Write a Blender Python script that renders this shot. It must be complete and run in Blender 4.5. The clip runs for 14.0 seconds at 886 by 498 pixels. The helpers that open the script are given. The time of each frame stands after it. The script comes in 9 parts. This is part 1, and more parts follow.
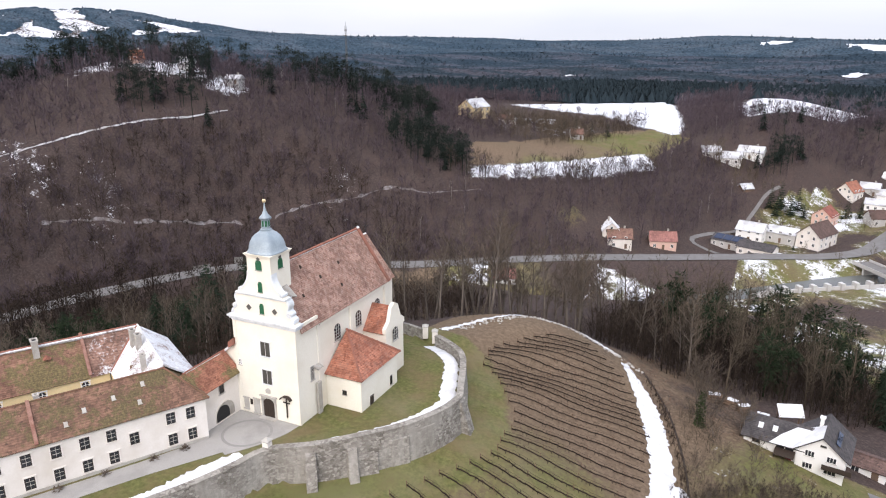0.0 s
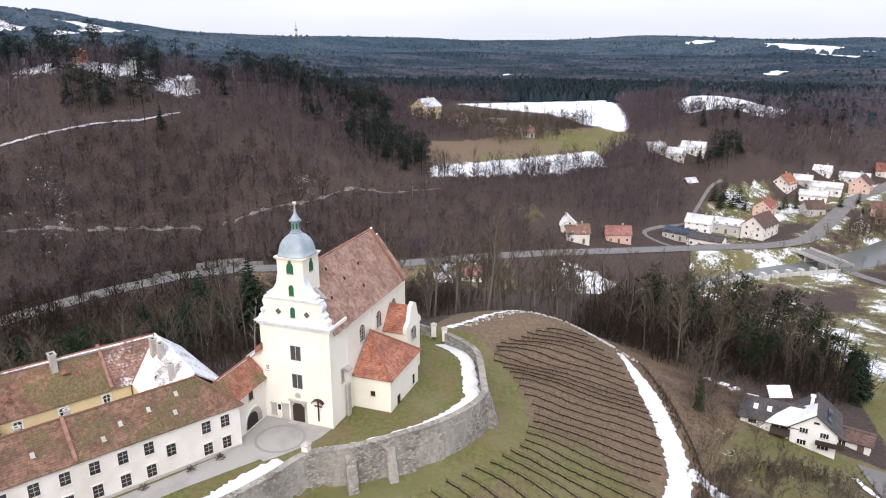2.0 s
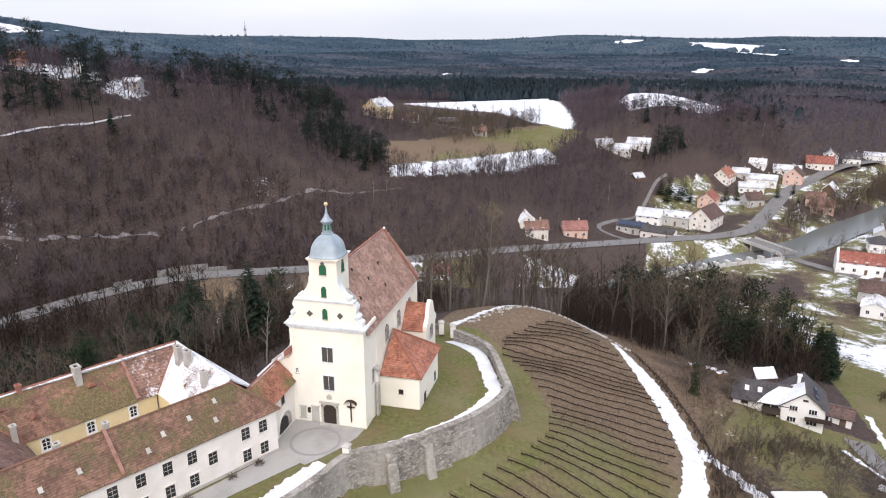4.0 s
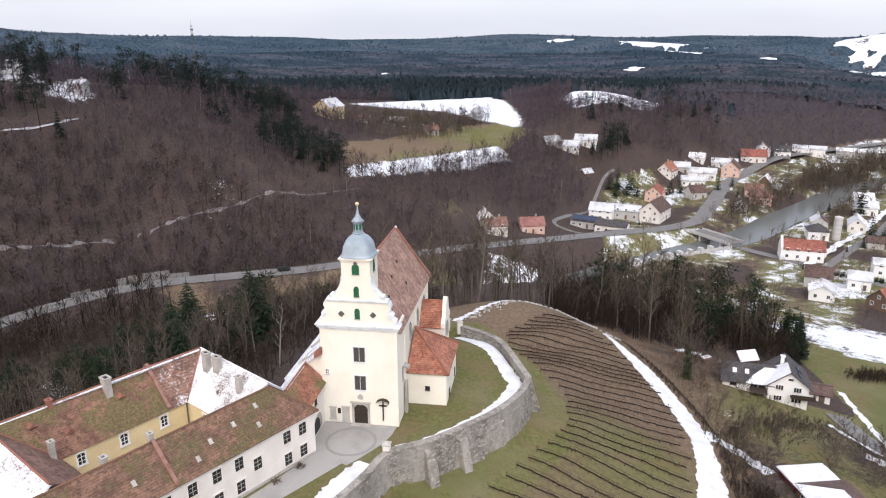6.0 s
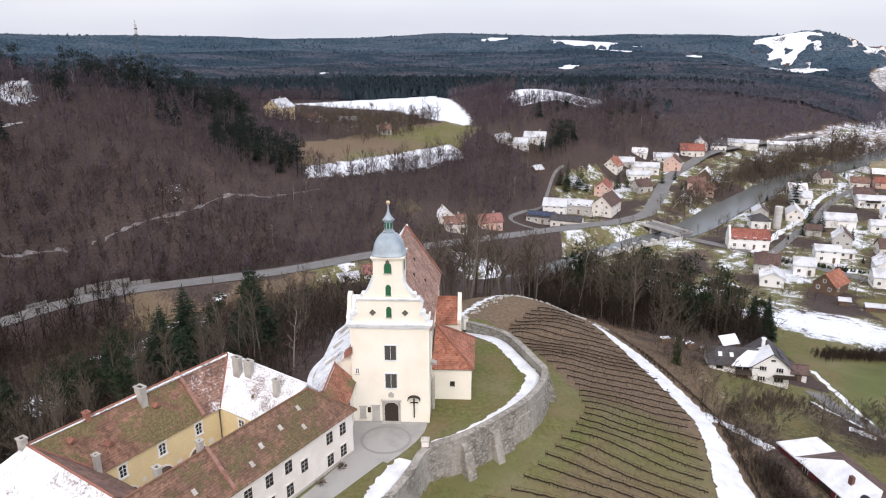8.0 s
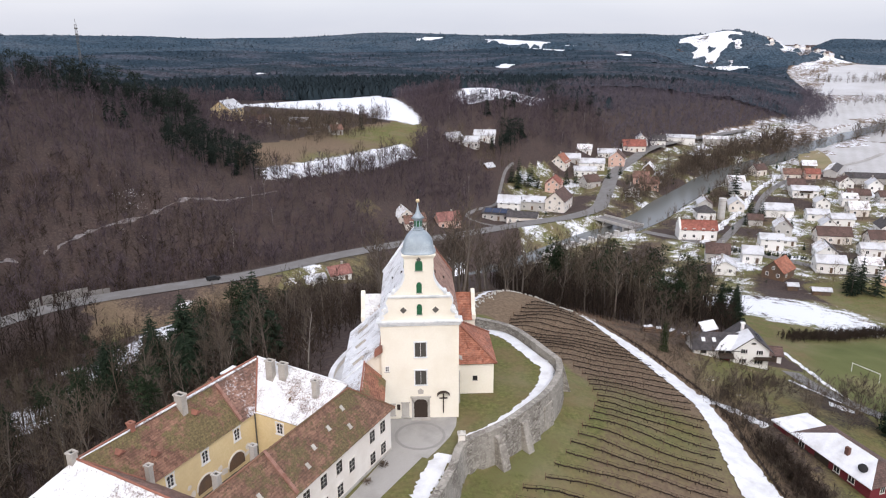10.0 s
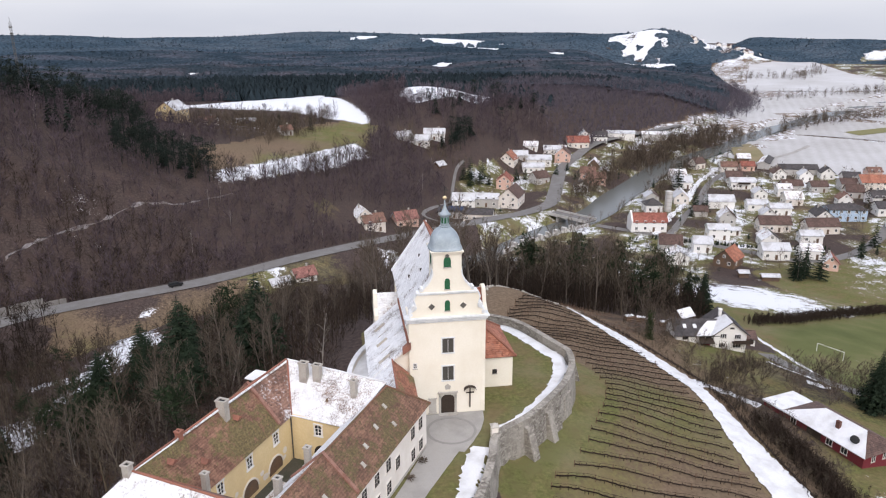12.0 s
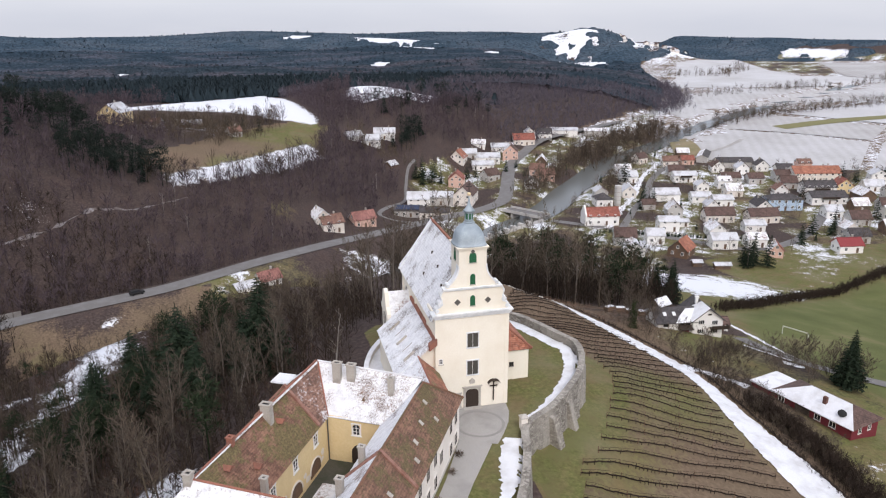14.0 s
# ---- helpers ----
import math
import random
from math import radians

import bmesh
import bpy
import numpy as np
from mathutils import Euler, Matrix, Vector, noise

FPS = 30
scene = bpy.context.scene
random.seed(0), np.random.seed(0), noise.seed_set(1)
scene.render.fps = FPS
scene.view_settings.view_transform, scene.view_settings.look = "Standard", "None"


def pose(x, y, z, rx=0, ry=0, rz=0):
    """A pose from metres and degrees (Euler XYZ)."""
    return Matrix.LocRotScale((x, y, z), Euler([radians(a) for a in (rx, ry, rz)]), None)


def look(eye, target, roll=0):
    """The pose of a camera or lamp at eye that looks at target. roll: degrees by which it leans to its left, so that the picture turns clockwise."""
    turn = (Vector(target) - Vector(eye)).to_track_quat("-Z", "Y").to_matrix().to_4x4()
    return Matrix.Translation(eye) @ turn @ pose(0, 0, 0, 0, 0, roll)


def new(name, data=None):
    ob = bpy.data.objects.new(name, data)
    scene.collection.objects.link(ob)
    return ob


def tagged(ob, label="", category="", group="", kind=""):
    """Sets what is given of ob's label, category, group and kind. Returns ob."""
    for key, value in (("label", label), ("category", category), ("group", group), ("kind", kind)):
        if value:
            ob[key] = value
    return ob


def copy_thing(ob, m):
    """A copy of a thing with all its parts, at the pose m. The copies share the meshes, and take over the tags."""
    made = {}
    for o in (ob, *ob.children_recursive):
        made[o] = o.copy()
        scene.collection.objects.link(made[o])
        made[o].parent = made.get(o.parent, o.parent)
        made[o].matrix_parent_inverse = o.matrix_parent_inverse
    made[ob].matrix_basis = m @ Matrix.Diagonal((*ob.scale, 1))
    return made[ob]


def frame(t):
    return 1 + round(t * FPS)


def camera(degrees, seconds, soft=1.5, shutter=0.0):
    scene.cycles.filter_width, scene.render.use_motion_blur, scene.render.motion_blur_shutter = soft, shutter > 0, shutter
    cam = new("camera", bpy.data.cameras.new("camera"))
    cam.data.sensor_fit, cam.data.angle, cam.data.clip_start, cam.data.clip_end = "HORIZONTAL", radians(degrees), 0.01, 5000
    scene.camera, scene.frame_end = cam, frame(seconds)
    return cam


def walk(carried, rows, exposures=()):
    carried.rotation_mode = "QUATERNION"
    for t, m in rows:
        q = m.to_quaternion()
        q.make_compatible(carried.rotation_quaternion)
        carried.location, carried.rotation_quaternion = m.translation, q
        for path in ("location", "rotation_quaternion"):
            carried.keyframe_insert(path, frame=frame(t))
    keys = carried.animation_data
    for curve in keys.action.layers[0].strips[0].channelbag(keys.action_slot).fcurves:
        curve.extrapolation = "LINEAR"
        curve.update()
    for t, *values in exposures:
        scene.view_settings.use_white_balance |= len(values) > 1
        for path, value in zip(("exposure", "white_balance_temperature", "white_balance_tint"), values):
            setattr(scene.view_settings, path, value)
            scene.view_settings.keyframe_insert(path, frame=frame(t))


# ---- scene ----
cam = camera(64.2, 14.0, soft=1.15)
METRES, EYE, TILT, LEAN, TURN = 80.0, 46.5, -1.25, 9.25, 22.5
ROWS = [
    (0.0, 0.0, 0.0, 0.0, 2.65, -15.98, -9.31),
    (0.5, -0.0359, -0.0042, -0.0056, 1.23, -15.75, -9.29),
    (1.0, -0.0721, -0.0075, -0.0111, -0.19, -15.53, -9.26),
    (1.5, -0.1081, -0.0101, -0.0167, -1.62, -15.3, -9.2),
    (2.0, -0.1444, -0.0121, -0.0223, -3.04, -15.09, -9.16),
    (2.5, -0.1806, -0.013, -0.0279, -4.45, -14.88, -9.11),
    (3.0, -0.2166, -0.0134, -0.0336, -5.87, -14.66, -9.05),
    (5.5, -0.3948, -0.0026, -0.0618, -12.96, -13.61, -8.59),
    (6.0, -0.4302, 0.0022, -0.0673, -14.38, -13.41, -8.5),
    (6.5, -0.4652, 0.008, -0.0726, -15.78, -13.22, -8.4),
    (7.0, -0.4999, 0.0143, -0.0779, -17.19, -13.03, -8.28),
    (7.5, -0.5345, 0.0221, -0.0834, -18.6, -12.85, -8.18),
    (8.0, -0.5688, 0.0303, -0.0886, -20.01, -12.67, -8.06),
    (10.5, -0.7365, 0.0839, -0.1141, -27.05, -11.79, -7.41),
    (11.0, -0.7686, 0.0975, -0.1192, -28.46, -11.62, -7.27),
    (11.5, -0.8003, 0.1116, -0.124, -29.87, -11.46, -7.13),
    (12.0, -0.8314, 0.1268, -0.1287, -31.28, -11.31, -6.98),
    (12.5, -0.8618, 0.1427, -0.1337, -32.67, -11.16, -6.82),
    (13.0, -0.8908, 0.1587, -0.1384, -34.03, -11.0, -6.66),
    (13.5, -0.9205, 0.1759, -0.1431, -35.44, -10.85, -6.49),
    (14.0, -0.9497, 0.1935, -0.1475, -36.84, -10.71, -6.32),
]
walk(cam, [(t, pose(54.0, -62.8, EYE, TILT, LEAN, TURN) @ pose(METRES * x, METRES * y, METRES * z, 90 + pitch, roll, yaw)) for t, x, y, z, yaw, pitch, roll in ROWS],
     [(0.0, 0.53, 6400, 14), (3.0, 0.5, 6400, 14), (7.0, 0.35, 6400, 14), (11.0, 0.2, 6400, 14), (14.0, 0.13, 6400, 14)])

# ---- world and light ----
world = bpy.data.worlds.new("world")
scene.world = world
world.use_nodes = True
wn, wl = world.node_tree.nodes, world.node_tree.links
wn.clear()
SUN_ELEVATION, SUN_HEADING = radians(38), radians(200)
sky = wn.new("ShaderNodeTexSky")
sky.sky_type = "NISHITA"
sky.sun_disc = False
sky.sun_elevation, sky.sun_rotation = SUN_ELEVATION, SUN_HEADING
sky.air_density, sky.dust_density, sky.ozone_density = 1.0, 4.0, 1.0
sky_light = wn.new("ShaderNodeBackground")
sky_light.inputs["Strength"].default_value = 0.06
wl.new(sky.outputs[0], sky_light.inputs["Color"])
# the closed cloud cover over the sky
cloud_coord = wn.new("ShaderNodeTexCoord")
cloud_noise = wn.new("ShaderNodeTexNoise")
cloud_noise.inputs["Scale"].default_value, cloud_noise.inputs["Detail"].default_value = 2.2, 4.0
cloud_map = wn.new("ShaderNodeMapping")
cloud_map.inputs["Scale"].default_value = (1.0, 1.0, 5.0)
cloud_ramp = wn.new("ShaderNodeValToRGB")
cloud_ramp.color_ramp.elements[0].position, cloud_ramp.color_ramp.elements[0].color = 0.3, (0.72, 0.76, 0.84, 1)
cloud_ramp.color_ramp.elements[1].position, cloud_ramp.color_ramp.elements[1].color = 0.7, (0.86, 0.88, 0.93, 1)
clouds = wn.new("ShaderNodeBackground")
clouds.inputs["Strength"].default_value = 0.85
wl.new(cloud_coord.outputs["Generated"], cloud_map.inputs["Vector"])
wl.new(cloud_map.outputs[0], cloud_noise.inputs["Vector"])
wl.new(cloud_noise.outputs["Fac"], cloud_ramp.inputs[0])
wl.new(cloud_ramp.outputs[0], clouds.inputs["Color"])
# an overcast sky is brighter overhead than at the horizon
cloud_up = wn.new("ShaderNodeSeparateXYZ")
cloud_level = wn.new("ShaderNodeMath")
cloud_level.operation = "MULTIPLY_ADD"
cloud_level.inputs[1].default_value, cloud_level.inputs[2].default_value = 0.2, 0.745
wl.new(cloud_coord.outputs["Generated"], cloud_up.inputs[0])
wl.new(cloud_up.outputs[2], cloud_level.inputs[0])
wl.new(cloud_level.outputs[0], clouds.inputs["Strength"])
both = wn.new("ShaderNodeAddShader")
wout = wn.new("ShaderNodeOutputWorld")
wl.new(sky_light.outputs[0], both.inputs[0])
wl.new(clouds.outputs[0], both.inputs[1])
wl.new(both.outputs[0], wout.inputs["Surface"])

sun = new("sun", bpy.data.lights.new("sun", "SUN"))
sun.data.energy, sun.data.angle, sun.data.color = 1.3, radians(25), (1.0, 0.96, 0.9)
sun.matrix_world = look((30, -80, 90), (0, 0, 0))


# ---- materials ----
def new_material(name):
    m = bpy.data.materials.new(name)
    m.use_nodes = True
    return m, m.node_tree.nodes, m.node_tree.links, m.node_tree.nodes["Principled BSDF"]


def noise_node(n, l, scale, detail=4.0, stretch=None, rough=0.6):
    t = n.new("ShaderNodeTexNoise")
    t.inputs["Scale"].default_value, t.inputs["Detail"].default_value, t.inputs["Roughness"].default_value = scale, detail, rough
    c = n.new("ShaderNodeTexCoord")
    if stretch:
        mp = n.new("ShaderNodeMapping")
        mp.inputs["Scale"].default_value = stretch
        l.new(c.outputs["Object"], mp.inputs["Vector"])
        l.new(mp.outputs[0], t.inputs["Vector"])
    else:
        l.new(c.outputs["Object"], t.inputs["Vector"])
    return t.outputs["Fac"]


def ramp_node(n, l, fac, stops):
    r = n.new("ShaderNodeValToRGB")
    e = r.color_ramp.elements
    while len(e) < len(stops):
        e.new(0.5)
    for el, (p, c) in zip(e, stops):
        el.position, el.color = p, (*c, 1) if len(c) == 3 else c
    l.new(fac, r.inputs[0])
    return r.outputs[0]


def mix_node(n, l, fac, a, b, kind="MIX"):
    m = n.new("ShaderNodeMix")
    m.data_type, m.blend_type = "RGBA", kind
    for socket, v in ((m.inputs[0], fac), (m.inputs[6], a), (m.inputs[7], b)):
        if isinstance(v, (int, float)):
            socket.default_value = v
        elif isinstance(v, tuple):
            socket.default_value = (*v, 1) if len(v) == 3 else v
        else:
            l.new(v, socket)
    return m.outputs[2]


def math_node(n, l, op, a, b=0.0, clamp=False):
    m = n.new("ShaderNodeMath")
    m.operation, m.use_clamp = op, clamp
    for socket, v in ((m.inputs[0], a), (m.inputs[1], b)):
        if isinstance(v, (int, float)):
            socket.default_value = v
        else:
            l.new(v, socket)
    return m.outputs[0]


def bump_node(n, l, p, height, strength=0.3, distance=0.05):
    b = n.new("ShaderNodeBump")
    b.inputs["Strength"].default_value, b.inputs["Distance"].default_value = strength, distance
    l.new(height, b.inputs["Height"])
    l.new(b.outputs[0], p.inputs["Normal"])


def plain(name, a, b, scale=1.0, rough=0.8, metal=0.0, bump=0.2, c=None, big=0.12, per_object=0.0):
    """Two-tone surface: fine grain between a and b, broad stains towards c."""
    m, n, l, p = new_material(name)
    col = ramp_node(n, l, noise_node(n, l, scale * 6, 6), ((0.3, a), (0.7, b)))
    if c:
        col = mix_node(n, l, ramp_node(n, l, noise_node(n, l, scale * big, 5), ((0.45, (0, 0, 0)), (0.7, (1, 1, 1)))), col, c)
    if per_object:
        info = n.new("ShaderNodeObjectInfo")
        v = math_node(n, l, "MULTIPLY_ADD", info.outputs["Random"], 2 * per_object)
        v.node.inputs[2].default_value = 1 - per_object
        hsv = n.new("ShaderNodeHueSaturation")
        l.new(col, hsv.inputs["Color"])
        l.new(v, hsv.inputs["Value"])
        col = hsv.outputs[0]
    l.new(col, p.inputs["Base Color"])
    p.inputs["Roughness"].default_value, p.inputs["Metallic"].default_value = rough, metal
    p.inputs["Specular IOR Level"].default_value = 0.2 if rough >= 0.6 else 0.5
    if bump:
        bump_node(n, l, p, noise_node(n, l, scale * 12, 4), bump)
    return m


def tiles(name, a, b, moss=None, moss_at=0.6, snow=0.0, streak=False, worn=None):
    """Clay tile roof: courses down the slope, tiles that differ, repairs, moss cushions or snow lying in patches."""
    m, n, l, p = new_material(name)
    cells = n.new("ShaderNodeTexVoronoi")
    cells.inputs["Scale"].default_value = 3.4
    coord = n.new("ShaderNodeTexCoord")
    wobble = n.new("ShaderNodeTexNoise")
    wobble.inputs["Scale"].default_value, wobble.inputs["Detail"].default_value = 2.0, 4.0
    l.new(coord.outputs["Object"], wobble.inputs["Vector"])
    push = n.new("ShaderNodeVectorMath")
    push.operation = "MULTIPLY_ADD"
    push.inputs[1].default_value = (0.9, 0.9, 0.9)
    l.new(wobble.outputs["Color"], push.inputs[0])
    l.new(coord.outputs["Object"], push.inputs[2])
    l.new(push.outputs[0], cells.inputs["Vector"])
    hue = n.new("ShaderNodeSeparateColor")
    l.new(cells.outputs["Color"], hue.inputs[0])
    dark, pale = tuple(v * 0.6 for v in a), tuple(min(1.0, v * 1.2) for v in b)
    col = ramp_node(n, l, hue.outputs[0], ((0.0, dark), (0.22, a), (0.7, b), (1.0, pale)))
    col = mix_node(n, l, ramp_node(n, l, noise_node(n, l, 0.5, 5), ((0.4, (0, 0, 0)), (0.65, (0.75, 0.75, 0.75)))), col, tuple(v * 0.5 for v in a))
    col = mix_node(n, l, ramp_node(n, l, noise_node(n, l, 1.7, 6, rough=0.7), ((0.5, (0, 0, 0)), (0.64, (0.6, 0.6, 0.6)))), col, worn or pale)
    wave = n.new("ShaderNodeTexWave")
    wave.bands_direction, wave.inputs["Scale"].default_value, wave.inputs["Distortion"].default_value = "Z", 1.1 if snow else 1.6, 2.6
    wave.inputs["Detail"].default_value = 3.0
    l.new(coord.outputs["Object"], wave.inputs["Vector"])
    col = mix_node(n, l, 0.22, col, mix_node(n, l, 1.0, col, wave.outputs["Color"], "MULTIPLY"))
    relief_height = wave.outputs["Fac"]
    if moss:
        patch = math_node(n, l, "ADD", noise_node(n, l, 0.22, 3), math_node(n, l, "MULTIPLY", noise_node(n, l, 1.5, 7, rough=0.75), 0.75))
        cushion = ramp_node(n, l, patch, ((moss_at + 0.06, (0, 0, 0)), (moss_at + 0.16, (0.92, 0.92, 0.92))))
        tint = ramp_node(n, l, noise_node(n, l, 4.2, 5, rough=0.75), ((0.3, tuple(v * 0.55 for v in moss)), (0.5, tuple(v * 1.3 for v in moss)), (0.72, tuple(v * 2.5 for v in moss))))
        col = mix_node(n, l, cushion, col, tint)
        relief_height = math_node(n, l, "ADD", relief_height, math_node(n, l, "MULTIPLY", noise_node(n, l, 3.0, 6), 2.0))
    if snow != 0.0:
        s = math_node(n, l, "ADD", noise_node(n, l, 0.35, 3), math_node(n, l, "MULTIPLY", noise_node(n, l, 6.5 if streak else 3.6, 8, (1, 1, 0.5) if streak else None, 0.68), 1.0))
        s = math_node(n, l, "ADD", s, math_node(n, l, "MULTIPLY", math_node(n, l, "SUBTRACT", wave.outputs["Fac"], 0.5), 0.02))
        s = math_node(n, l, "SUBTRACT", s, 1.0 - snow)
        lying = math_node(n, l, "MULTIPLY", s, 4.5, True)
        ribs = ramp_node(n, l, noise_node(n, l, 5.0, 6, rough=0.75), ((0.36, (0.5, 0.5, 0.52)), (0.55, (0.69, 0.705, 0.735))))
        fresh = mix_node(n, l, ramp_node(n, l, noise_node(n, l, 1.3, 7, rough=0.7), ((0.38, (0, 0, 0)), (0.62, (1, 1, 1)))), ribs, (0.79, 0.8, 0.82))
        col = mix_node(n, l, lying, col, fresh)
    l.new(col, p.inputs["Base Color"])
    p.inputs["Roughness"].default_value = 0.85
    bump_node(n, l, p, relief_height, 0.15 if snow else 0.5, 0.07)
    return m


def ground_material():
    """Meadow, bare vineyard soil, leaf litter and lying snow, shared out by the masks of the ground."""
    m, n, l, p = new_material("ground_cover")
    at = n.new("ShaderNodeVertexColor")
    at.layer_name = "cover"
    sep = n.new("ShaderNodeSeparateColor")
    l.new(at.outputs["Color"], sep.inputs[0])
    fine, mid, wide = noise_node(n, l, 1.6, 8, rough=0.7), noise_node(n, l, 0.25, 6), noise_node(n, l, 0.035, 5)
    leaf = ramp_node(n, l, fine, ((0.3, (0.03, 0.023, 0.021)), (0.5, (0.06, 0.045, 0.041)), (0.72, (0.115, 0.088, 0.079))))
    leaf = mix_node(n, l, ramp_node(n, l, mid, ((0.45, (0, 0, 0)), (0.7, (0.6, 0.6, 0.6)))), leaf, (0.078, 0.053, 0.046))
    grass = ramp_node(n, l, fine, ((0.25, (0.056, 0.068, 0.02)), (0.5, (0.116, 0.12, 0.042)), (0.75, (0.195, 0.18, 0.075))))
    grass = mix_node(n, l, ramp_node(n, l, mid, ((0.42, (0, 0, 0)), (0.64, (0.7, 0.7, 0.7)))), grass, (0.165, 0.118, 0.066))
    grass = mix_node(n, l, ramp_node(n, l, noise_node(n, l, 0.08, 4), ((0.45, (0, 0, 0)), (0.65, (0.5, 0.5, 0.5)))), grass, (0.185, 0.165, 0.1))
    lush = ramp_node(n, l, noise_node(n, l, 0.06, 6), ((0.35, (0.082, 0.096, 0.032)), (0.55, (0.112, 0.122, 0.045)), (0.72, (0.165, 0.148, 0.072))))
    soil = ramp_node(n, l, fine, ((0.28, (0.094, 0.066, 0.045)), (0.5, (0.158, 0.113, 0.077)), (0.75, (0.24, 0.178, 0.125))))
    soil = mix_node(n, l, ramp_node(n, l, wide, ((0.4, (0, 0, 0)), (0.62, (0.5, 0.5, 0.5)))), soil, (0.138, 0.106, 0.07))

    def edge(mask, sharp=5.0, amount=0.5):
        v = math_node(n, l, "ADD", mask, math_node(n, l, "MULTIPLY", math_node(n, l, "SUBTRACT", mid, 0.5), amount))
        v = math_node(n, l, "ADD", v, math_node(n, l, "MULTIPLY", math_node(n, l, "SUBTRACT", fine, 0.5), amount))
        v = math_node(n, l, "SUBTRACT", v, 0.5)
        v = math_node(n, l, "MULTIPLY", v, sharp)
        return math_node(n, l, "ADD", v, 0.5, True)

    col = mix_node(n, l, edge(sep.outputs[2]), leaf, soil)
    col = mix_node(n, l, edge(sep.outputs[1]), col, grass)
    col = mix_node(n, l, edge(math_node(n, l, "SUBTRACT", sep.outputs[1], 1.0), 3.0), col, lush)
    col = mix_node(n, l, edge(sep.outputs[0], 6.0, 1.1), col, (0.7, 0.72, 0.765))
    l.new(col, p.inputs["Base Color"])
    p.inputs["Roughness"].default_value = 0.95
    p.inputs["Specular IOR Level"].default_value = 0.15
    bump_node(n, l, p, fine, 0.5, 0.12)
    return m


def tree_material(name, a, b, rough=0.95, per=0.25):
    m, n, l, p = new_material(name)
    geo = n.new("ShaderNodeNewGeometry")
    col = ramp_node(n, l, geo.outputs["Random Per Island"], ((0.0, a), (1.0, b)))
    info = n.new("ShaderNodeObjectInfo")
    hsv = n.new("ShaderNodeHueSaturation")
    v = math_node(n, l, "MULTIPLY_ADD", info.outputs["Random"], 2 * per)
    v.node.inputs[2].default_value = 1 - per
    l.new(v, hsv.inputs["Value"])
    wide = noise_node(n, l, 0.02, 4)
    col = mix_node(n, l, ramp_node(n, l, wide, ((0.35, (0, 0, 0)), (0.65, (0.55, 0.55, 0.55)))), col, tuple(0.6 * v for v in b))
    l.new(col, hsv.inputs["Color"])
    l.new(hsv.outputs[0], p.inputs["Base Color"])
    p.inputs["Roughness"].default_value = rough
    p.inputs["Specular IOR Level"].default_value = 0.1
    return m


CREAM = plain("cream_render", (0.785, 0.742, 0.64), (0.835, 0.795, 0.7), 0.8, 0.9, c=(0.73, 0.675, 0.565), big=0.2, bump=0.08)
WHITEWASH = plain("white_render", (0.73, 0.685, 0.63), (0.78, 0.735, 0.69), 0.8, 0.9, c=(0.63, 0.575, 0.51), big=0.25, bump=0.08)
OCHRE = plain("yellow_render", (0.7, 0.56, 0.31), (0.77, 0.63, 0.38), 0.8, 0.9, c=(0.64, 0.5, 0.29), big=0.25, bump=0.08)
STUCCO = plain("pale_stucco", (0.7, 0.72, 0.74), (0.78, 0.79, 0.79), 1.5, 0.85, c=(0.55, 0.58, 0.6), big=0.5, bump=0.1)
NAVE_TILES = tiles("faded_clay_tiles", (0.33, 0.175, 0.13), (0.43, 0.27, 0.21), (0.2, 0.085, 0.05), 1.0, worn=(0.46, 0.33, 0.27))
TILE_RED = tiles("red_clay_tiles", (0.36, 0.125, 0.072), (0.46, 0.19, 0.12), worn=(0.3, 0.16, 0.12))
TILE_OLD = tiles("weathered_clay_tiles", (0.19, 0.1, 0.075), (0.26, 0.145, 0.11), (0.07, 0.05, 0.03), 0.92)
TILE_MOSS = tiles("mossy_clay_tiles", (0.175, 0.095, 0.064), (0.255, 0.14, 0.094), (0.085, 0.067, 0.03), 0.77)
TILE_GREEN = tiles("thick_moss_tiles", (0.21, 0.105, 0.07), (0.29, 0.155, 0.105), (0.1, 0.08, 0.034), 0.78)
TILE_SNOW = tiles("snow_covered_tiles", (0.2, 0.13, 0.1), (0.26, 0.18, 0.14), snow=0.27)
TILE_THIN = tiles("thin_snow_tiles", (0.15, 0.12, 0.105), (0.24, 0.2, 0.175), snow=0.26, streak=True)
TILE_STREAK = tiles("streaked_snow_tiles", (0.2, 0.13, 0.1), (0.26, 0.18, 0.14), snow=0.235, streak=True)
TILE_DUSTED = tiles("snow_dusted_tiles", (0.2, 0.11, 0.08), (0.28, 0.16, 0.12), snow=-0.02)
TILE_PATCHY = tiles("patchy_snow_tiles", (0.24, 0.13, 0.09), (0.3, 0.18, 0.13), snow=0.22)
DARK_ROOF = tiles("dark_concrete_tiles", (0.06, 0.055, 0.058), (0.085, 0.075, 0.075))
BROWN_ROOF = tiles("brown_concrete_tiles", (0.1, 0.06, 0.05), (0.14, 0.085, 0.07))
RIDGE_RED = plain("ridge_tile", (0.25, 0.1, 0.07), (0.34, 0.155, 0.11), 3, 0.85, c=(0.16, 0.085, 0.065))
FIRE_TILES = plain("fire_wall_tiles", (0.24, 0.12, 0.09), (0.36, 0.22, 0.18), 3, 0.9, c=(0.2, 0.09, 0.065), big=0.4)
RIDGE_OLD = plain("mossy_ridge_tile", (0.17, 0.09, 0.062), (0.25, 0.135, 0.094), 3, 0.9, c=(0.12, 0.09, 0.05))
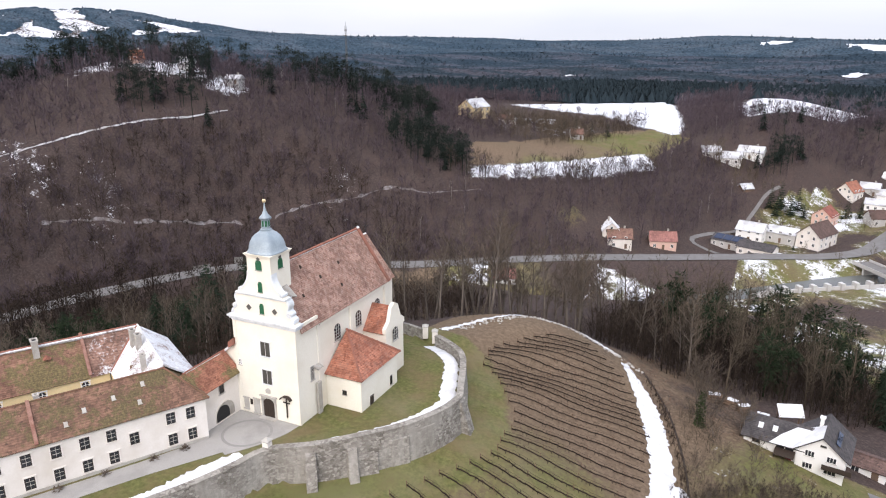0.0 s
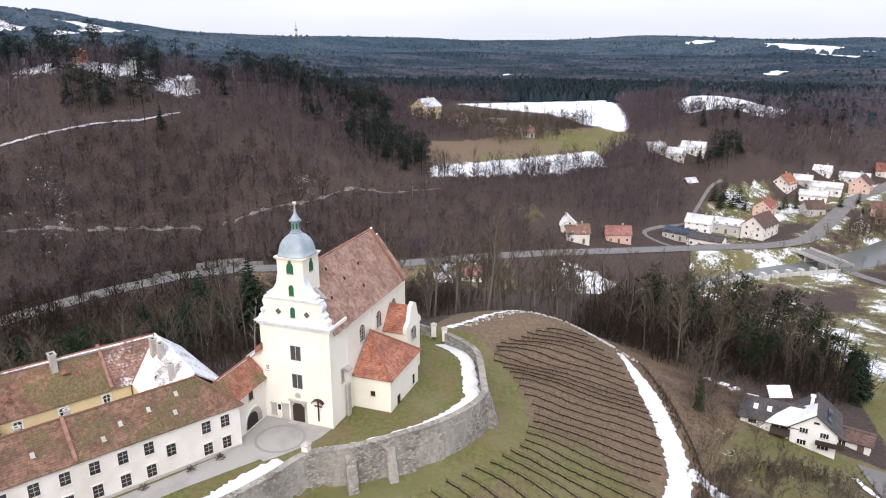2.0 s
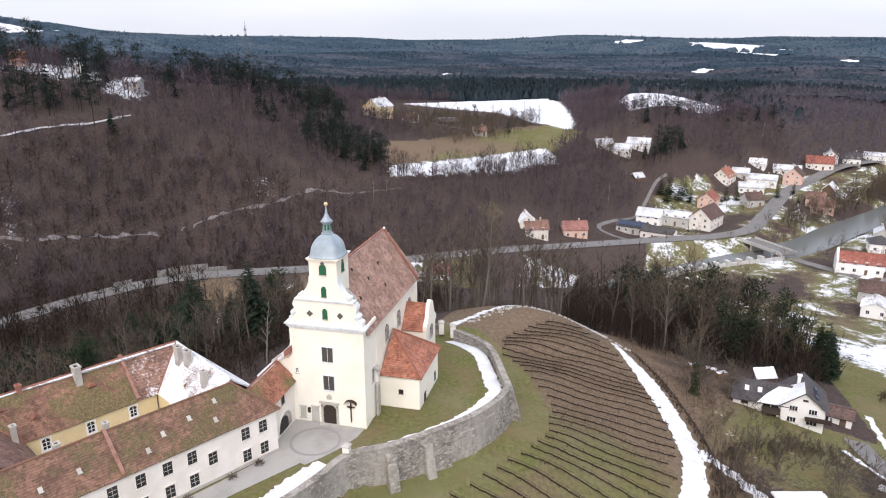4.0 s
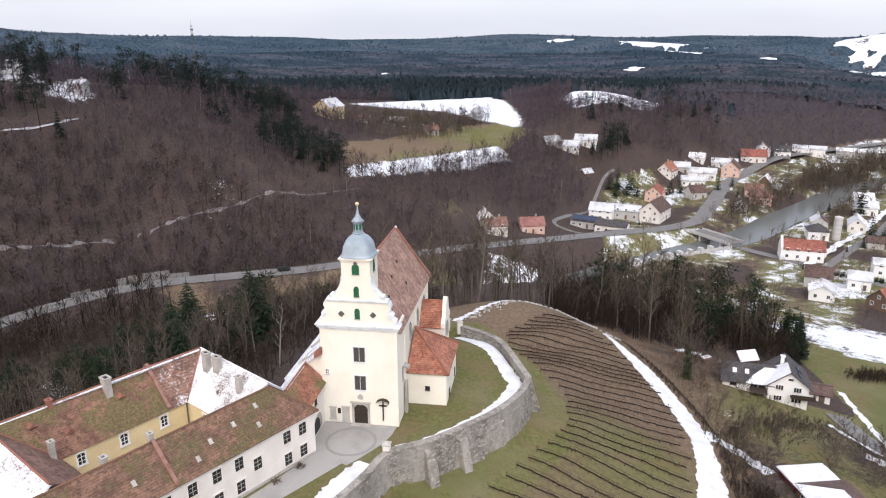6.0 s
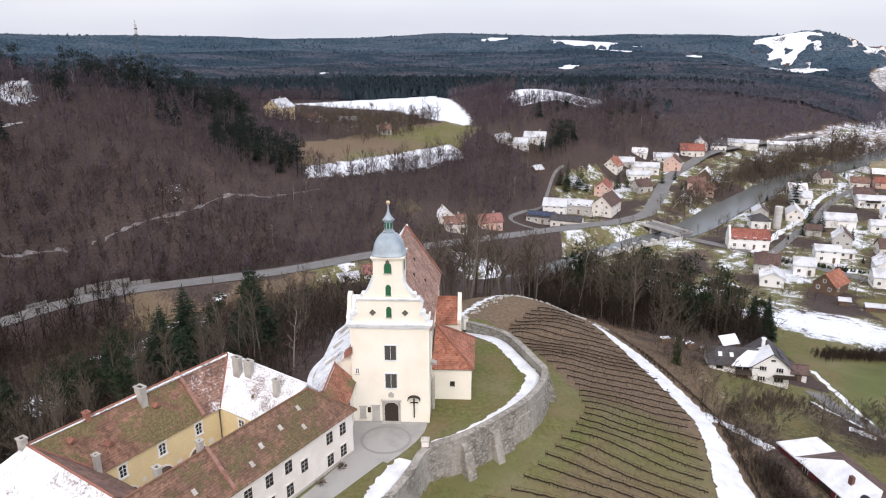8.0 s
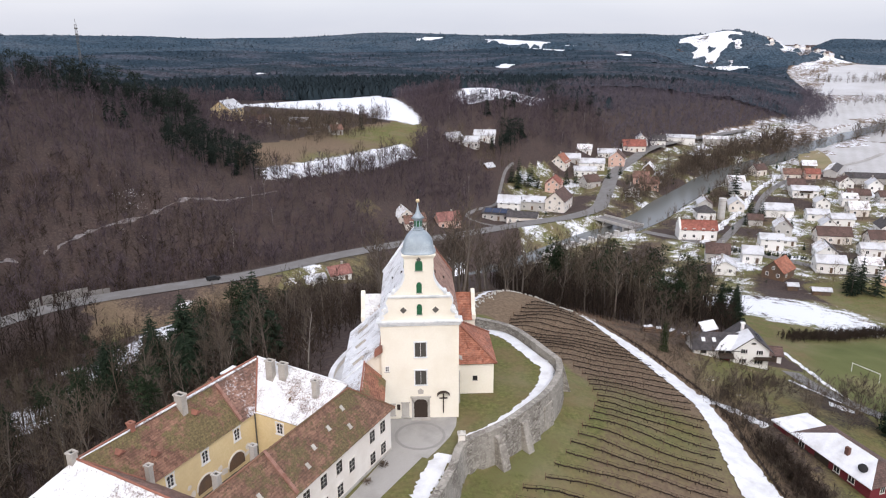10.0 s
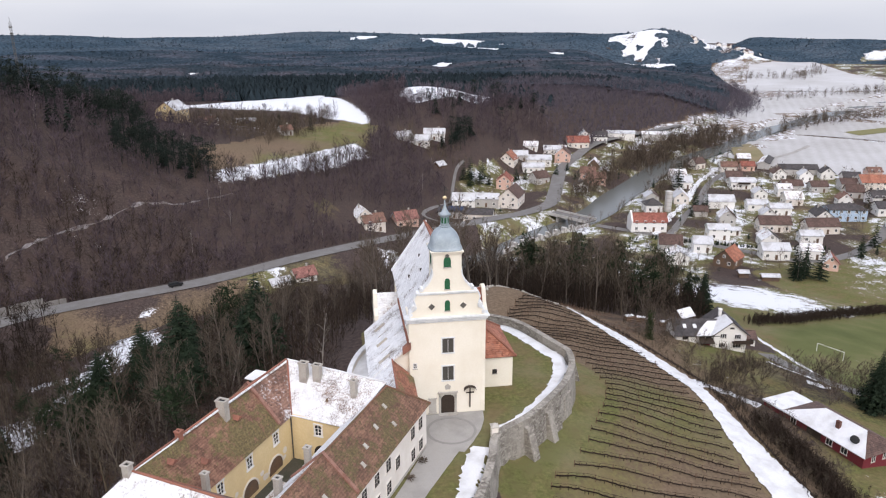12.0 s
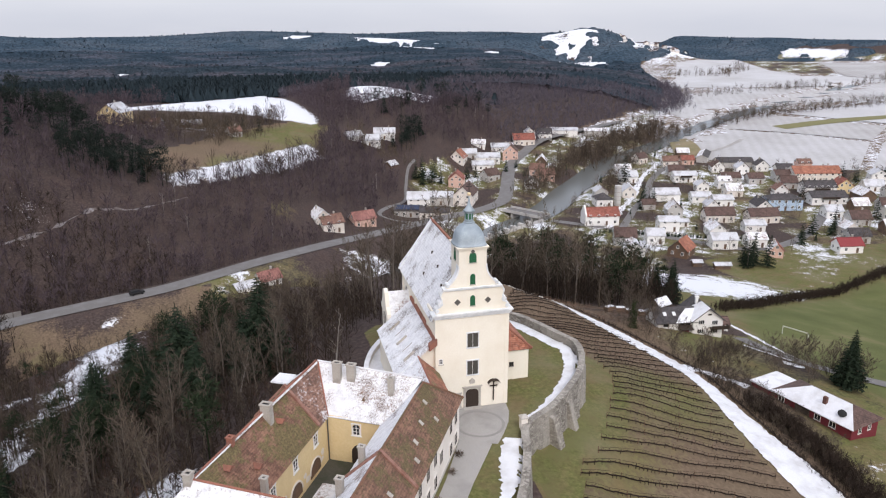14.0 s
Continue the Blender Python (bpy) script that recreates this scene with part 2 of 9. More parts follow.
COPPER = plain("patinated_copper", (0.3, 0.36, 0.41), (0.4, 0.46, 0.5), 1.2, 0.55, 0.2, 0.05, (0.24, 0.29, 0.33), 0.3)
GOLD = plain("gilt", (0.8, 0.62, 0.35), (0.85, 0.7, 0.45), 4, 0.35, 0.6, 0.0)
IRON = plain("wrought_iron", (0.03, 0.03, 0.032), (0.05, 0.05, 0.05), 4, 0.6, 0.5, 0.0)
GREEN_LOUVRE = plain("green_louvre", (0.02, 0.1, 0.05), (0.035, 0.14, 0.07), 4, 0.6)
DARK_WOOD = plain("dark_wood", (0.03, 0.022, 0.018), (0.06, 0.045, 0.035), 3, 0.7)
BROWN_WOOD = plain("brown_wood", (0.12, 0.075, 0.05), (0.2, 0.13, 0.085), 3, 0.75, c=(0.1, 0.08, 0.07))
SHUTTER = plain("grey_shutter", (0.085, 0.08, 0.072), (0.13, 0.122, 0.11), 4, 0.7)
STONE = plain("dressed_stone", (0.42, 0.4, 0.37), (0.52, 0.5, 0.46), 2, 0.85, c=(0.36, 0.33, 0.29), big=0.3)
CHIMNEY = plain("grey_chimney_render", (0.35, 0.325, 0.29), (0.48, 0.45, 0.405), 2, 0.9, c=(0.27, 0.245, 0.215), big=0.4)
GRAVEL = plain("gravel", (0.3, 0.29, 0.275), (0.42, 0.405, 0.385), 2.5, 0.95, c=(0.27, 0.26, 0.245), big=0.08, bump=0.4)
ASPHALT = plain("wet_asphalt", (0.135, 0.128, 0.122), (0.19, 0.182, 0.175), 1.0, 0.75, c=(0.2, 0.195, 0.195), big=0.3)
SNOW = plain("snow", (0.67, 0.685, 0.715), (0.78, 0.79, 0.82), 1.6, 0.75, bump=0.6, c=(0.56, 0.56, 0.57), big=0.25)
WHITE_PAINT = plain("white_paint", (0.76, 0.75, 0.73), (0.82, 0.81, 0.79), 1, 0.7, bump=0.05)
RED_PAINT = plain("dark_red_render", (0.13, 0.022, 0.03), (0.19, 0.036, 0.044), 1, 0.8)
BLUE_PAINT = plain("pale_blue_render", (0.4, 0.53, 0.68), (0.46, 0.58, 0.72), 1, 0.8)
PINK_PAINT = plain("apricot_render", (0.6, 0.4, 0.33), (0.66, 0.46, 0.38), 1, 0.8)
GREY_PAINT = plain("grey_render", (0.45, 0.44, 0.43), (0.54, 0.53, 0.51), 1, 0.85, c=(0.4, 0.38, 0.36))
PANEL = plain("solar_cells", (0.015, 0.025, 0.06), (0.03, 0.045, 0.09), 2, 0.2, 0.2, 0.0)
GROUND = ground_material()


def field_material(name, snowy, turn):
    """Stubble and drill rows showing through thin snow."""
    m, n, l, p = new_material(name)
    tc = n.new("ShaderNodeTexCoord")
    mp = n.new("ShaderNodeMapping")
    mp.inputs["Rotation"].default_value = (0, 0, turn)
    l.new(tc.outputs["Object"], mp.inputs["Vector"])
    w = n.new("ShaderNodeTexWave")
    w.inputs["Scale"].default_value = 0.045
    w.inputs["Distortion"].default_value = 1.5
    w.inputs["Detail"].default_value = 3.0
    l.new(mp.outputs[0], w.inputs["Vector"])
    v = math_node(n, l, "MULTIPLY_ADD", w.outputs["Fac"], 0.06)
    v.node.inputs[2].default_value = snowy - 0.03
    v = math_node(n, l, "ADD", v, math_node(n, l, "MULTIPLY", math_node(n, l, "SUBTRACT", noise_node(n, l, 0.02, 6), 0.5), 0.5))
    v = math_node(n, l, "ADD", v, math_node(n, l, "MULTIPLY", math_node(n, l, "SUBTRACT", noise_node(n, l, 0.6, 5), 0.5), 0.25), True)
    l.new(mix_node(n, l, v, (0.17, 0.145, 0.115), (0.74, 0.76, 0.8)), p.inputs["Base Color"])
    p.inputs["Roughness"].default_value = 0.9
    return m


def glass_material():
    m, n, l, p = new_material("window_glass")
    p.inputs["Base Color"].default_value = (0.025, 0.028, 0.033, 1)
    p.inputs["Roughness"].default_value = 0.12
    p.inputs["IOR"].default_value = 1.5
    return m


GLASS = glass_material()


def wall_stone_material():
    """Old rubble masonry, lime-washed in parts and stained."""
    m, n, l, p = new_material("rubble_masonry")
    coord = n.new("ShaderNodeTexCoord")
    mp = n.new("ShaderNodeMapping")
    mp.inputs["Scale"].default_value = (1, 1, 1.6)
    l.new(coord.outputs["Object"], mp.inputs["Vector"])
    v = n.new("ShaderNodeTexVoronoi")
    v.inputs["Scale"].default_value = 2.4
    l.new(mp.outputs[0], v.inputs["Vector"])
    s = n.new("ShaderNodeSeparateColor")
    l.new(v.outputs["Color"], s.inputs[0])
    col = ramp_node(n, l, s.outputs[0], ((0.0, (0.15, 0.132, 0.112)), (0.6, (0.26, 0.24, 0.21)), (1.0, (0.36, 0.335, 0.295))))
    joint = n.new("ShaderNodeTexVoronoi")
    joint.feature, joint.inputs["Scale"].default_value = "DISTANCE_TO_EDGE", 2.4
    l.new(mp.outputs[0], joint.inputs["Vector"])
    j = ramp_node(n, l, joint.outputs["Distance"], ((0.0, (0.55, 0.55, 0.55)), (0.08, (1, 1, 1))))
    col = mix_node(n, l, 1.0, col, j, "MULTIPLY")
    wash = ramp_node(n, l, noise_node(n, l, 0.3, 6, (1, 1, 0.35)), ((0.45, (0, 0, 0)), (0.62, (0.75, 0.75, 0.75))))
    col = mix_node(n, l, wash, col, (0.4, 0.375, 0.335))
    dirt = ramp_node(n, l, noise_node(n, l, 0.6, 6, (1, 1, 0.25)), ((0.5, (0, 0, 0)), (0.75, (0.7, 0.7, 0.7))))
    col = mix_node(n, l, dirt, col, (0.13, 0.12, 0.1))
    l.new(col, p.inputs["Base Color"])
    p.inputs["Roughness"].default_value = 0.95
    bump_node(n, l, p, joint.outputs["Distance"], 0.6, 0.15)
    return m


RUBBLE = wall_stone_material()


# ---- building helpers ----
def box(bm, x0, x1, y0, y1, z0, z1, m=None):
    pts = [(x, y, z) for z in (z0, z1) for y in (y0, y1) for x in (x0, x1)]
    v = [bm.verts.new(m @ Vector(p) if m else p) for p in pts]
    for f in ((0, 2, 3, 1), (4, 5, 7, 6), (0, 1, 5, 4), (2, 6, 7, 3), (0, 4, 6, 2), (1, 3, 7, 5)):
        bm.faces.new([v[i] for i in f])
    return v


def prism(bm, poly, y0, y1, m=None, axis="y"):
    """The outline poly (pairs in x, z; in x, y for axis z), drawn out from y0 to y1."""
    def at(p, t):
        q = Vector((p[0], t, p[1])) if axis == "y" else Vector((t, p[0], p[1])) if axis == "x" else Vector((p[0], p[1], t))
        return bm.verts.new(m @ q if m else q)
    a, b = [at(p, y0) for p in poly], [at(p, y1) for p in poly]
    bm.faces.new(a)
    bm.faces.new(b[::-1])
    for i in range(len(poly)):
        j = (i + 1) % len(poly)
        bm.faces.new((a[j], a[i], b[i], b[j]))


def band(bm, outer, inner, y0, y1, m):
    """One ring between two outlines of equal length, from y0 to y1."""
    rows = [[bm.verts.new(m @ Vector((x, y, z))) for x, z in line] for line, y in ((outer, y0), (inner, y0), (inner, y1), (outer, y1))]
    for k in range(4):
        a, b = rows[k], rows[(k + 1) % 4]
        for i in range(len(a) - 1):
            bm.faces.new((a[i], a[i + 1], b[i + 1], b[i]))
    for i in (0, -1):
        bm.faces.new([r[i] for r in rows])
    bmesh.ops.recalc_face_normals(bm, faces=bm.faces)


def slab(bm, corners, thick):
    """A roof plane of that thickness under the given corners."""
    c = [Vector(p) for p in corners]
    nrm = (c[1] - c[0]).cross(c[2] - c[0]).normalized()
    if nrm.z < 0:
        c.reverse()
        nrm = -nrm
    top, low = [bm.verts.new(p) for p in c], [bm.verts.new(p - nrm * thick) for p in c]
    bm.faces.new(top)
    bm.faces.new(low[::-1])
    for i in range(len(c)):
        j = (i + 1) % len(c)
        bm.faces.new((top[j], top[i], low[i], low[j]))


def turned(bm, profile, sides=16, cx=0.0, cy=0.0, square=0.0):
    """A turned body from pairs of radius and height; square > 0 draws the outline towards a square."""
    rings = []
    for r, z in profile:
        ring = []
        for i in range(sides):
            a = 2 * math.pi * (i + 0.5) / sides
            c, s = math.cos(a), math.sin(a)
            k = r / ((1 - square) + square * max(abs(c), abs(s)))
            ring.append(bm.verts.new((cx + k * c, cy + k * s, z)))
        rings.append(ring)
    for a, b in zip(rings, rings[1:]):
        for i in range(sides):
            j = (i + 1) % sides
            bm.faces.new((a[i], a[j], b[j], b[i]))
    bm.faces.new(rings[0][::-1])
    bm.faces.new(rings[-1])


def finish(name, bm, material, smooth=False):
    bmesh.ops.recalc_face_normals(bm, faces=bm.faces)
    me = bpy.data.meshes.new(name)
    bm.to_mesh(me)
    bm.free()
    me.materials.append(material)
    if smooth:
        me.shade_smooth()
    return me


def part(name, bm, material, parent, label="", smooth=False):
    ob = new(name, finish(name, bm, material, smooth))
    ob.parent = parent
    return tagged(ob, label)


def thing(name, m, label, category, group="", kind=""):
    ob = new(name)
    ob.matrix_world = m
    ob.empty_display_size = 0.5
    return tagged(ob, label, category, group, kind)


def shared(name, me, parent, m=None, label=""):
    """One more object on an existing mesh, as a part of parent."""
    ob = new(name, me)
    ob.parent = parent
    if m is not None:
        ob.matrix_local = m
    return tagged(ob, label)


# ---- the lie of the land ----
def ease(a, b, v):
    t = np.clip((v - a) / (b - a), 0.0, 1.0)
    return t * t * (3 - 2 * t)


def line_distance(x, y, pts):
    """Distance to a line of points, positive on its left side, and how far along the nearest place lies."""
    best, side, along, run = np.full(np.shape(x), 1e9), np.ones(np.shape(x)), np.zeros(np.shape(x)), 0.0
    for (ax, ay), (bx, by) in zip(pts, pts[1:]):
        dx, dy = bx - ax, by - ay
        ln = math.hypot(dx, dy)
        t = np.clip(((x - ax) * dx + (y - ay) * dy) / ln ** 2, 0, 1)
        px, py = x - ax - t * dx, y - ay - t * dy
        d = np.hypot(px, py)
        nearer = d < best
        side = np.where(nearer, np.sign(dx * (y - ay) - dy * (x - ax) + 1e-9), side)
        along = np.where(nearer, run + t * ln, along)
        best = np.where(nearer, d, best)
        run += ln
    return best * side, along


# the terrace's edge, from the guest wing round the church to the gate, and on along the wooded west side
TERRACE = ((-55, -110), (-12, -40), (-0.3, -19.6), (3.2, -11.8), (4.9, -6.9), (10.2, -3.2), (16.2, 3.2), (19.4, 9), (20.3, 13.6), (19.6, 15.4), (15.9, 24.6), (12.6, 28.0), (9.0, 30.0), (2.0, 32.5), (-8, 31), (-14, 22), (-24, 4), (-40, -30), (-90, -110))
FOOT = ((-190, -300), (-150, -20), (-140, 60), (-128, 98), (-108, 128), (-57, 154), (0, 204), (24, 240), (48, 290), (74, 339), (161, 379), (318, 489), (605, 953), (1500, 2500))
ROAD = ((-170, -200), (-140, 10), (-133, 60), (-122, 95), (-103, 122), (-57, 147), (-30, 169), (1, 191), (32, 213), (62, 236), (89.2, 255.4), (101.4, 281.2), (118.9, 327.1), (138, 358.6), (169.7, 390.9), (250.7, 440.3))
RIVER = ((-170, 60), (-110, 80), (-60, 120), (-35, 160), (-10, 150), (25, 175), (60, 215), (95, 236), (116.7, 254.4), (134.4, 277), (161.7, 306), (188.1, 334.1), (254, 376.8), (338.8, 438.2), (611.2, 587.8))
VALLEY = -40.0
VIEWPOINT = (0.0, -77.0)  # ground point below the camera's path, from which far land is fitted
ROAD_RUN, ROAD_RISE = (0, 210, 330, 390, 450, 500, 545, 620, 900), (-27, -28.5, -30.2, -31.0, -32.6, -35.2, -38.0, -39.2, -39.5)


def valley_floor(x, y):
    """Height of the valley bottom, raised with distance to fit the camera's view."""
    return VALLEY + np.interp(np.hypot(x - VIEWPOINT[0], y - VIEWPOINT[1]), (330, 400, 490, 620, 750, 1000, 1300, 1700, 5000), (0.0, 3.2, 9.0, 17.0, 23.0, 31.0, 40.0, 30.0, -40.0))


def knoll(x, y, cx, cy, across, deep):
    """A hill of height 1 at (cx, cy), broad across the camera's line of sight, short along it."""
    n = math.hypot(cx - VIEWPOINT[0], cy - VIEWPOINT[1])
    rx, ry = (cx - VIEWPOINT[0]) / n, (cy - VIEWPOINT[1]) / n
    u, v = (x - cx) * ry - (y - cy) * rx, (x - cx) * rx + (y - cy) * ry
    return np.exp(-(u / across) ** 2 - (v / deep) ** 2)


def relief(x, y):
    x, y = np.asarray(x, float), np.asarray(y, float)
    span, bearing = np.hypot(x - VIEWPOINT[0], y - VIEWPOINT[1]), np.arctan2(x - VIEWPOINT[0], y - VIEWPOINT[1])
    d, along = line_distance(x, y, TERRACE)
    out = -d
    drop = np.interp(out, (-0.35, 0.35, 8, 18, 28, 45, 74, 126, 165), (0.0, -3.7, -5.4, -9.0, -12.0, -14.6, -21.5, -33.0, VALLEY))
    soft = np.interp(out, (-3, 4, 12, 28, 45, 74, 126, 165), (0.0, -2.0, -5.0, -11.0, -15.5, -23.0, -33.5, VALLEY))
    west = ease(160.0, 167.0, along)
    hill = drop * (1 - west) + soft * west
    hill = hill + 6.8 * np.exp(-((x - 19) ** 2 + (y - 53) ** 2) / (2 * 12.5 ** 2)) * (out > 0.4)
    e, _ = line_distance(x, y, FOOT)
    rise = np.interp(e, (-10, 0, 8, 45, 75, 200, 600, 1500, 3000), (VALLEY, VALLEY + 2, VALLEY + 5, -10.0, -6.0, 1.0, 8.0, 26.0, 40.0))
    cx, cy = x + 200, y - 165
    ca, sa = math.cos(0.5), math.sin(0.5)
    u, v = cx * ca + cy * sa, -cx * sa + cy * ca
    rise = rise + 41.0 * np.exp(-(u / 85.0) ** 2 - (v / 75.0) ** 2) * ease(0, 50, e)
    rise = rise + 9.0 * np.exp(-((x + 106) ** 2 + (y - 280) ** 2) / (2 * 34.0 ** 2)) + 12.0 * np.exp(-((x + 142) ** 2 + (y - 228) ** 2) / (2 * 24.0 ** 2))
    z = np.maximum(np.maximum(hill, rise), VALLEY)
    r, _ = line_distance(x, y, RIVER)
    z = np.where(z < -25, z - 3.2 * ease(13.0, 7.0, np.abs(r)) - np.maximum(z + 39, 0) * ease(22.0, 9.0, np.abs(r)), z)
    rd, ra = line_distance(x, y, ROAD)
    bank = np.interp(ra, ROAD_RUN, ROAD_RISE) - 0.55 * np.maximum(np.abs(rd) - 6.0, 0)
    z = np.where(np.abs(rd) < 30, np.maximum(z, bank), z)
    # the terrace above the lane, the rise behind it and the snow field's brow
    z = z + 21.0 * np.exp(-((x - 62) / 30.0) ** 2 - ((y - 352) / 40.0) ** 2) * ease(-26, 10, e)
    z = z + 13.0 * np.exp(-((x - 52) / 48.0) ** 2 - ((y - 436) / 42.0) ** 2) * ease(0, 50, e)
    z = z + 4.5 * np.exp(-((x + 15) / 60.0) ** 2 - ((y - 385) / 62.0) ** 2)
    # wooded country rolling ridge behind ridge to a skyline fitted to the camera's view
    upland = np.interp(span, (560, 780, 940, 1100, 1200, 1290, 1420, 2000, 5000), (-3.0, 2.5, 4.5, 14.0, 27.0, 37.0, 33.0, 10.0, -40.0))
    upland = upland + (3.0 * np.sin(span / 38.0 + 2.2 * np.sin(bearing * 6.0)) + 2.0 * np.sin(bearing * 17.0 + span / 90.0)) * ease(700, 850, span)
    upland = upland + 3.0 * np.sin(bearing * 9.0 + 0.6) * ease(900, 1200, span) + 6.0 * ease(-0.42, -0.62, bearing) * ease(1000, 1250, span)
    upland = upland - 25.0 * ease(0.31, 0.4, bearing) * ease(900, 1050, span) * ease(1340, 1260, span)
    far = ease(470, 760, span) * ease(30, 160, e)
    z = z * (1 - far) + upland * far
    # the valley floor is lifted with distance to fit the view; woods close it off
    z = z + (valley_floor(x, y) - VALLEY) * ease(60.0, -10.0, e)
    z = z + ease(1240, 1400, span) * ease(-80.0, 20.0, -e) * (1 - far) * (31.0 - 34.0 * (bearing - 0.55))
    # the snowy hill with the far village, and the long blue ridge to the west
    z = z + 40.0 * knoll(x, y, 500, 1052, 85, 75) + 18.0 * knoll(x, y, 590, 1000, 60, 60)
    z = z + 47.0 * knoll(x, y, -1060, 800, 250, 130) + 8.0 * knoll(x, y, -1150, 700, 120, 110)
    return z


def height(x, y):
    return float(relief(np.array([x]), np.array([y]))[0])


def spread(parts):
    """Grid lines: runs of (end, step)."""
    at, out = parts[0], [parts[0]]
    for end, step in parts[1]:
        while at < end - step * 0.5:
            at += step
            out.append(at)
    return np.array(out)


def within(x, y, poly):
    """Whether places lie inside an outline."""
    hit = np.zeros(np.shape(x), bool)
    for (ax, ay), (bx, by) in zip(poly, poly[1:] + poly[:1]):
        cross = (ay > y) != (by > y)
        hit ^= cross & (x < (bx - ax) * (y - ay) / (by - ay + 1e-12) + ax)
    return hit


def share(x, y, poly, soft=8.0):
    """1 well inside an outline, 0 well outside, 0.5 on it."""
    d = np.abs(line_distance(x, y, poly + poly[:1])[0])
    return np.clip(0.5 + np.where(within(x, y, poly), d, -d) / soft, 0.0, 1.0)


MEADOW = ((-76, 238), (-60, 208), (-38, 226), (-1, 284.9), (11.9, 333.7), (-1.4, 348), (-28.8, 327.3), (-45.5, 296.9), (-58, 261.8))
SNOW_STRIP = ((-62, 206), (-37, 227), (-16, 250), (3, 284), (-5, 290), (-24, 262), (-43, 236), (-63, 213))
SNOW_FIELD = ((-115.4, 405.6), (-44.7, 372.7), (-20.3, 348.3), (3.3, 337.5), (6.2, 350.4), (-21.8, 491.7))
FAR_SNOW = ((30, 412), (36, 388), (46, 373), (66, 388), (84, 406), (100, 440), (104, 462), (84, 474), (44, 458))
PLAIN = ((245.5, 397.8), (236.3, 313.1), (254.5, 292.7), (316.7, 255.6), (390.6, 188.4), (972.1, 102), (1313.2, 446.5), (958.6, 770.7), (793.5, 865.9), (748.6, 802.6), (654.6, 661.5), (633.9, 708.4), (631.5, 754.8), (710.4, 943.8), (633.1, 933.6), (575.8, 905.4), (317.5, 481.9), (263.6, 432.1))
WOOD_GAP = ((398, 622), (418, 687), (455, 772), (496, 860), (536, 930), (604, 952), (575, 903), (480, 750), (408, 622))
FAR_PATCHES = ((44, 1145, 42, 34), (180, 1105, 78, 56), (205, 1030, 46, 13), (315, 980, 20, 24), (121, 832, 17, 30), (-88, 708, 42, 13), (-60, 716, 16, 9), (-163, 724, 12, 18), (-226, 758, 10, 14), (462, 944, 50, 16), (838, 915, 60, 30), (250, 1060, 20, 14))
PITCH = ((76, 40), (90, 70), (122, 90), (185, 118), (220, 60), (160, -60), (95, -40))
WATERSIDE = ((-52, 150), (-20, 132), (5, 150), (22, 182), (-5, 186), (-34, 166))


def ridge_fields(x, y):
    """Snowy fields between the woods of the western ridge."""
    return 0.6 * np.sin(x / 34.0 + 1.9 * np.sin(y / 41.0)) + 0.5 * np.sin(y / 12.0 + 1.3 * np.sin(x / 27.0)) + 0.35 * np.sin(x / 7.0 - y / 10.0) * np.sin(y / 5.0 + x / 13.0) > 0.02


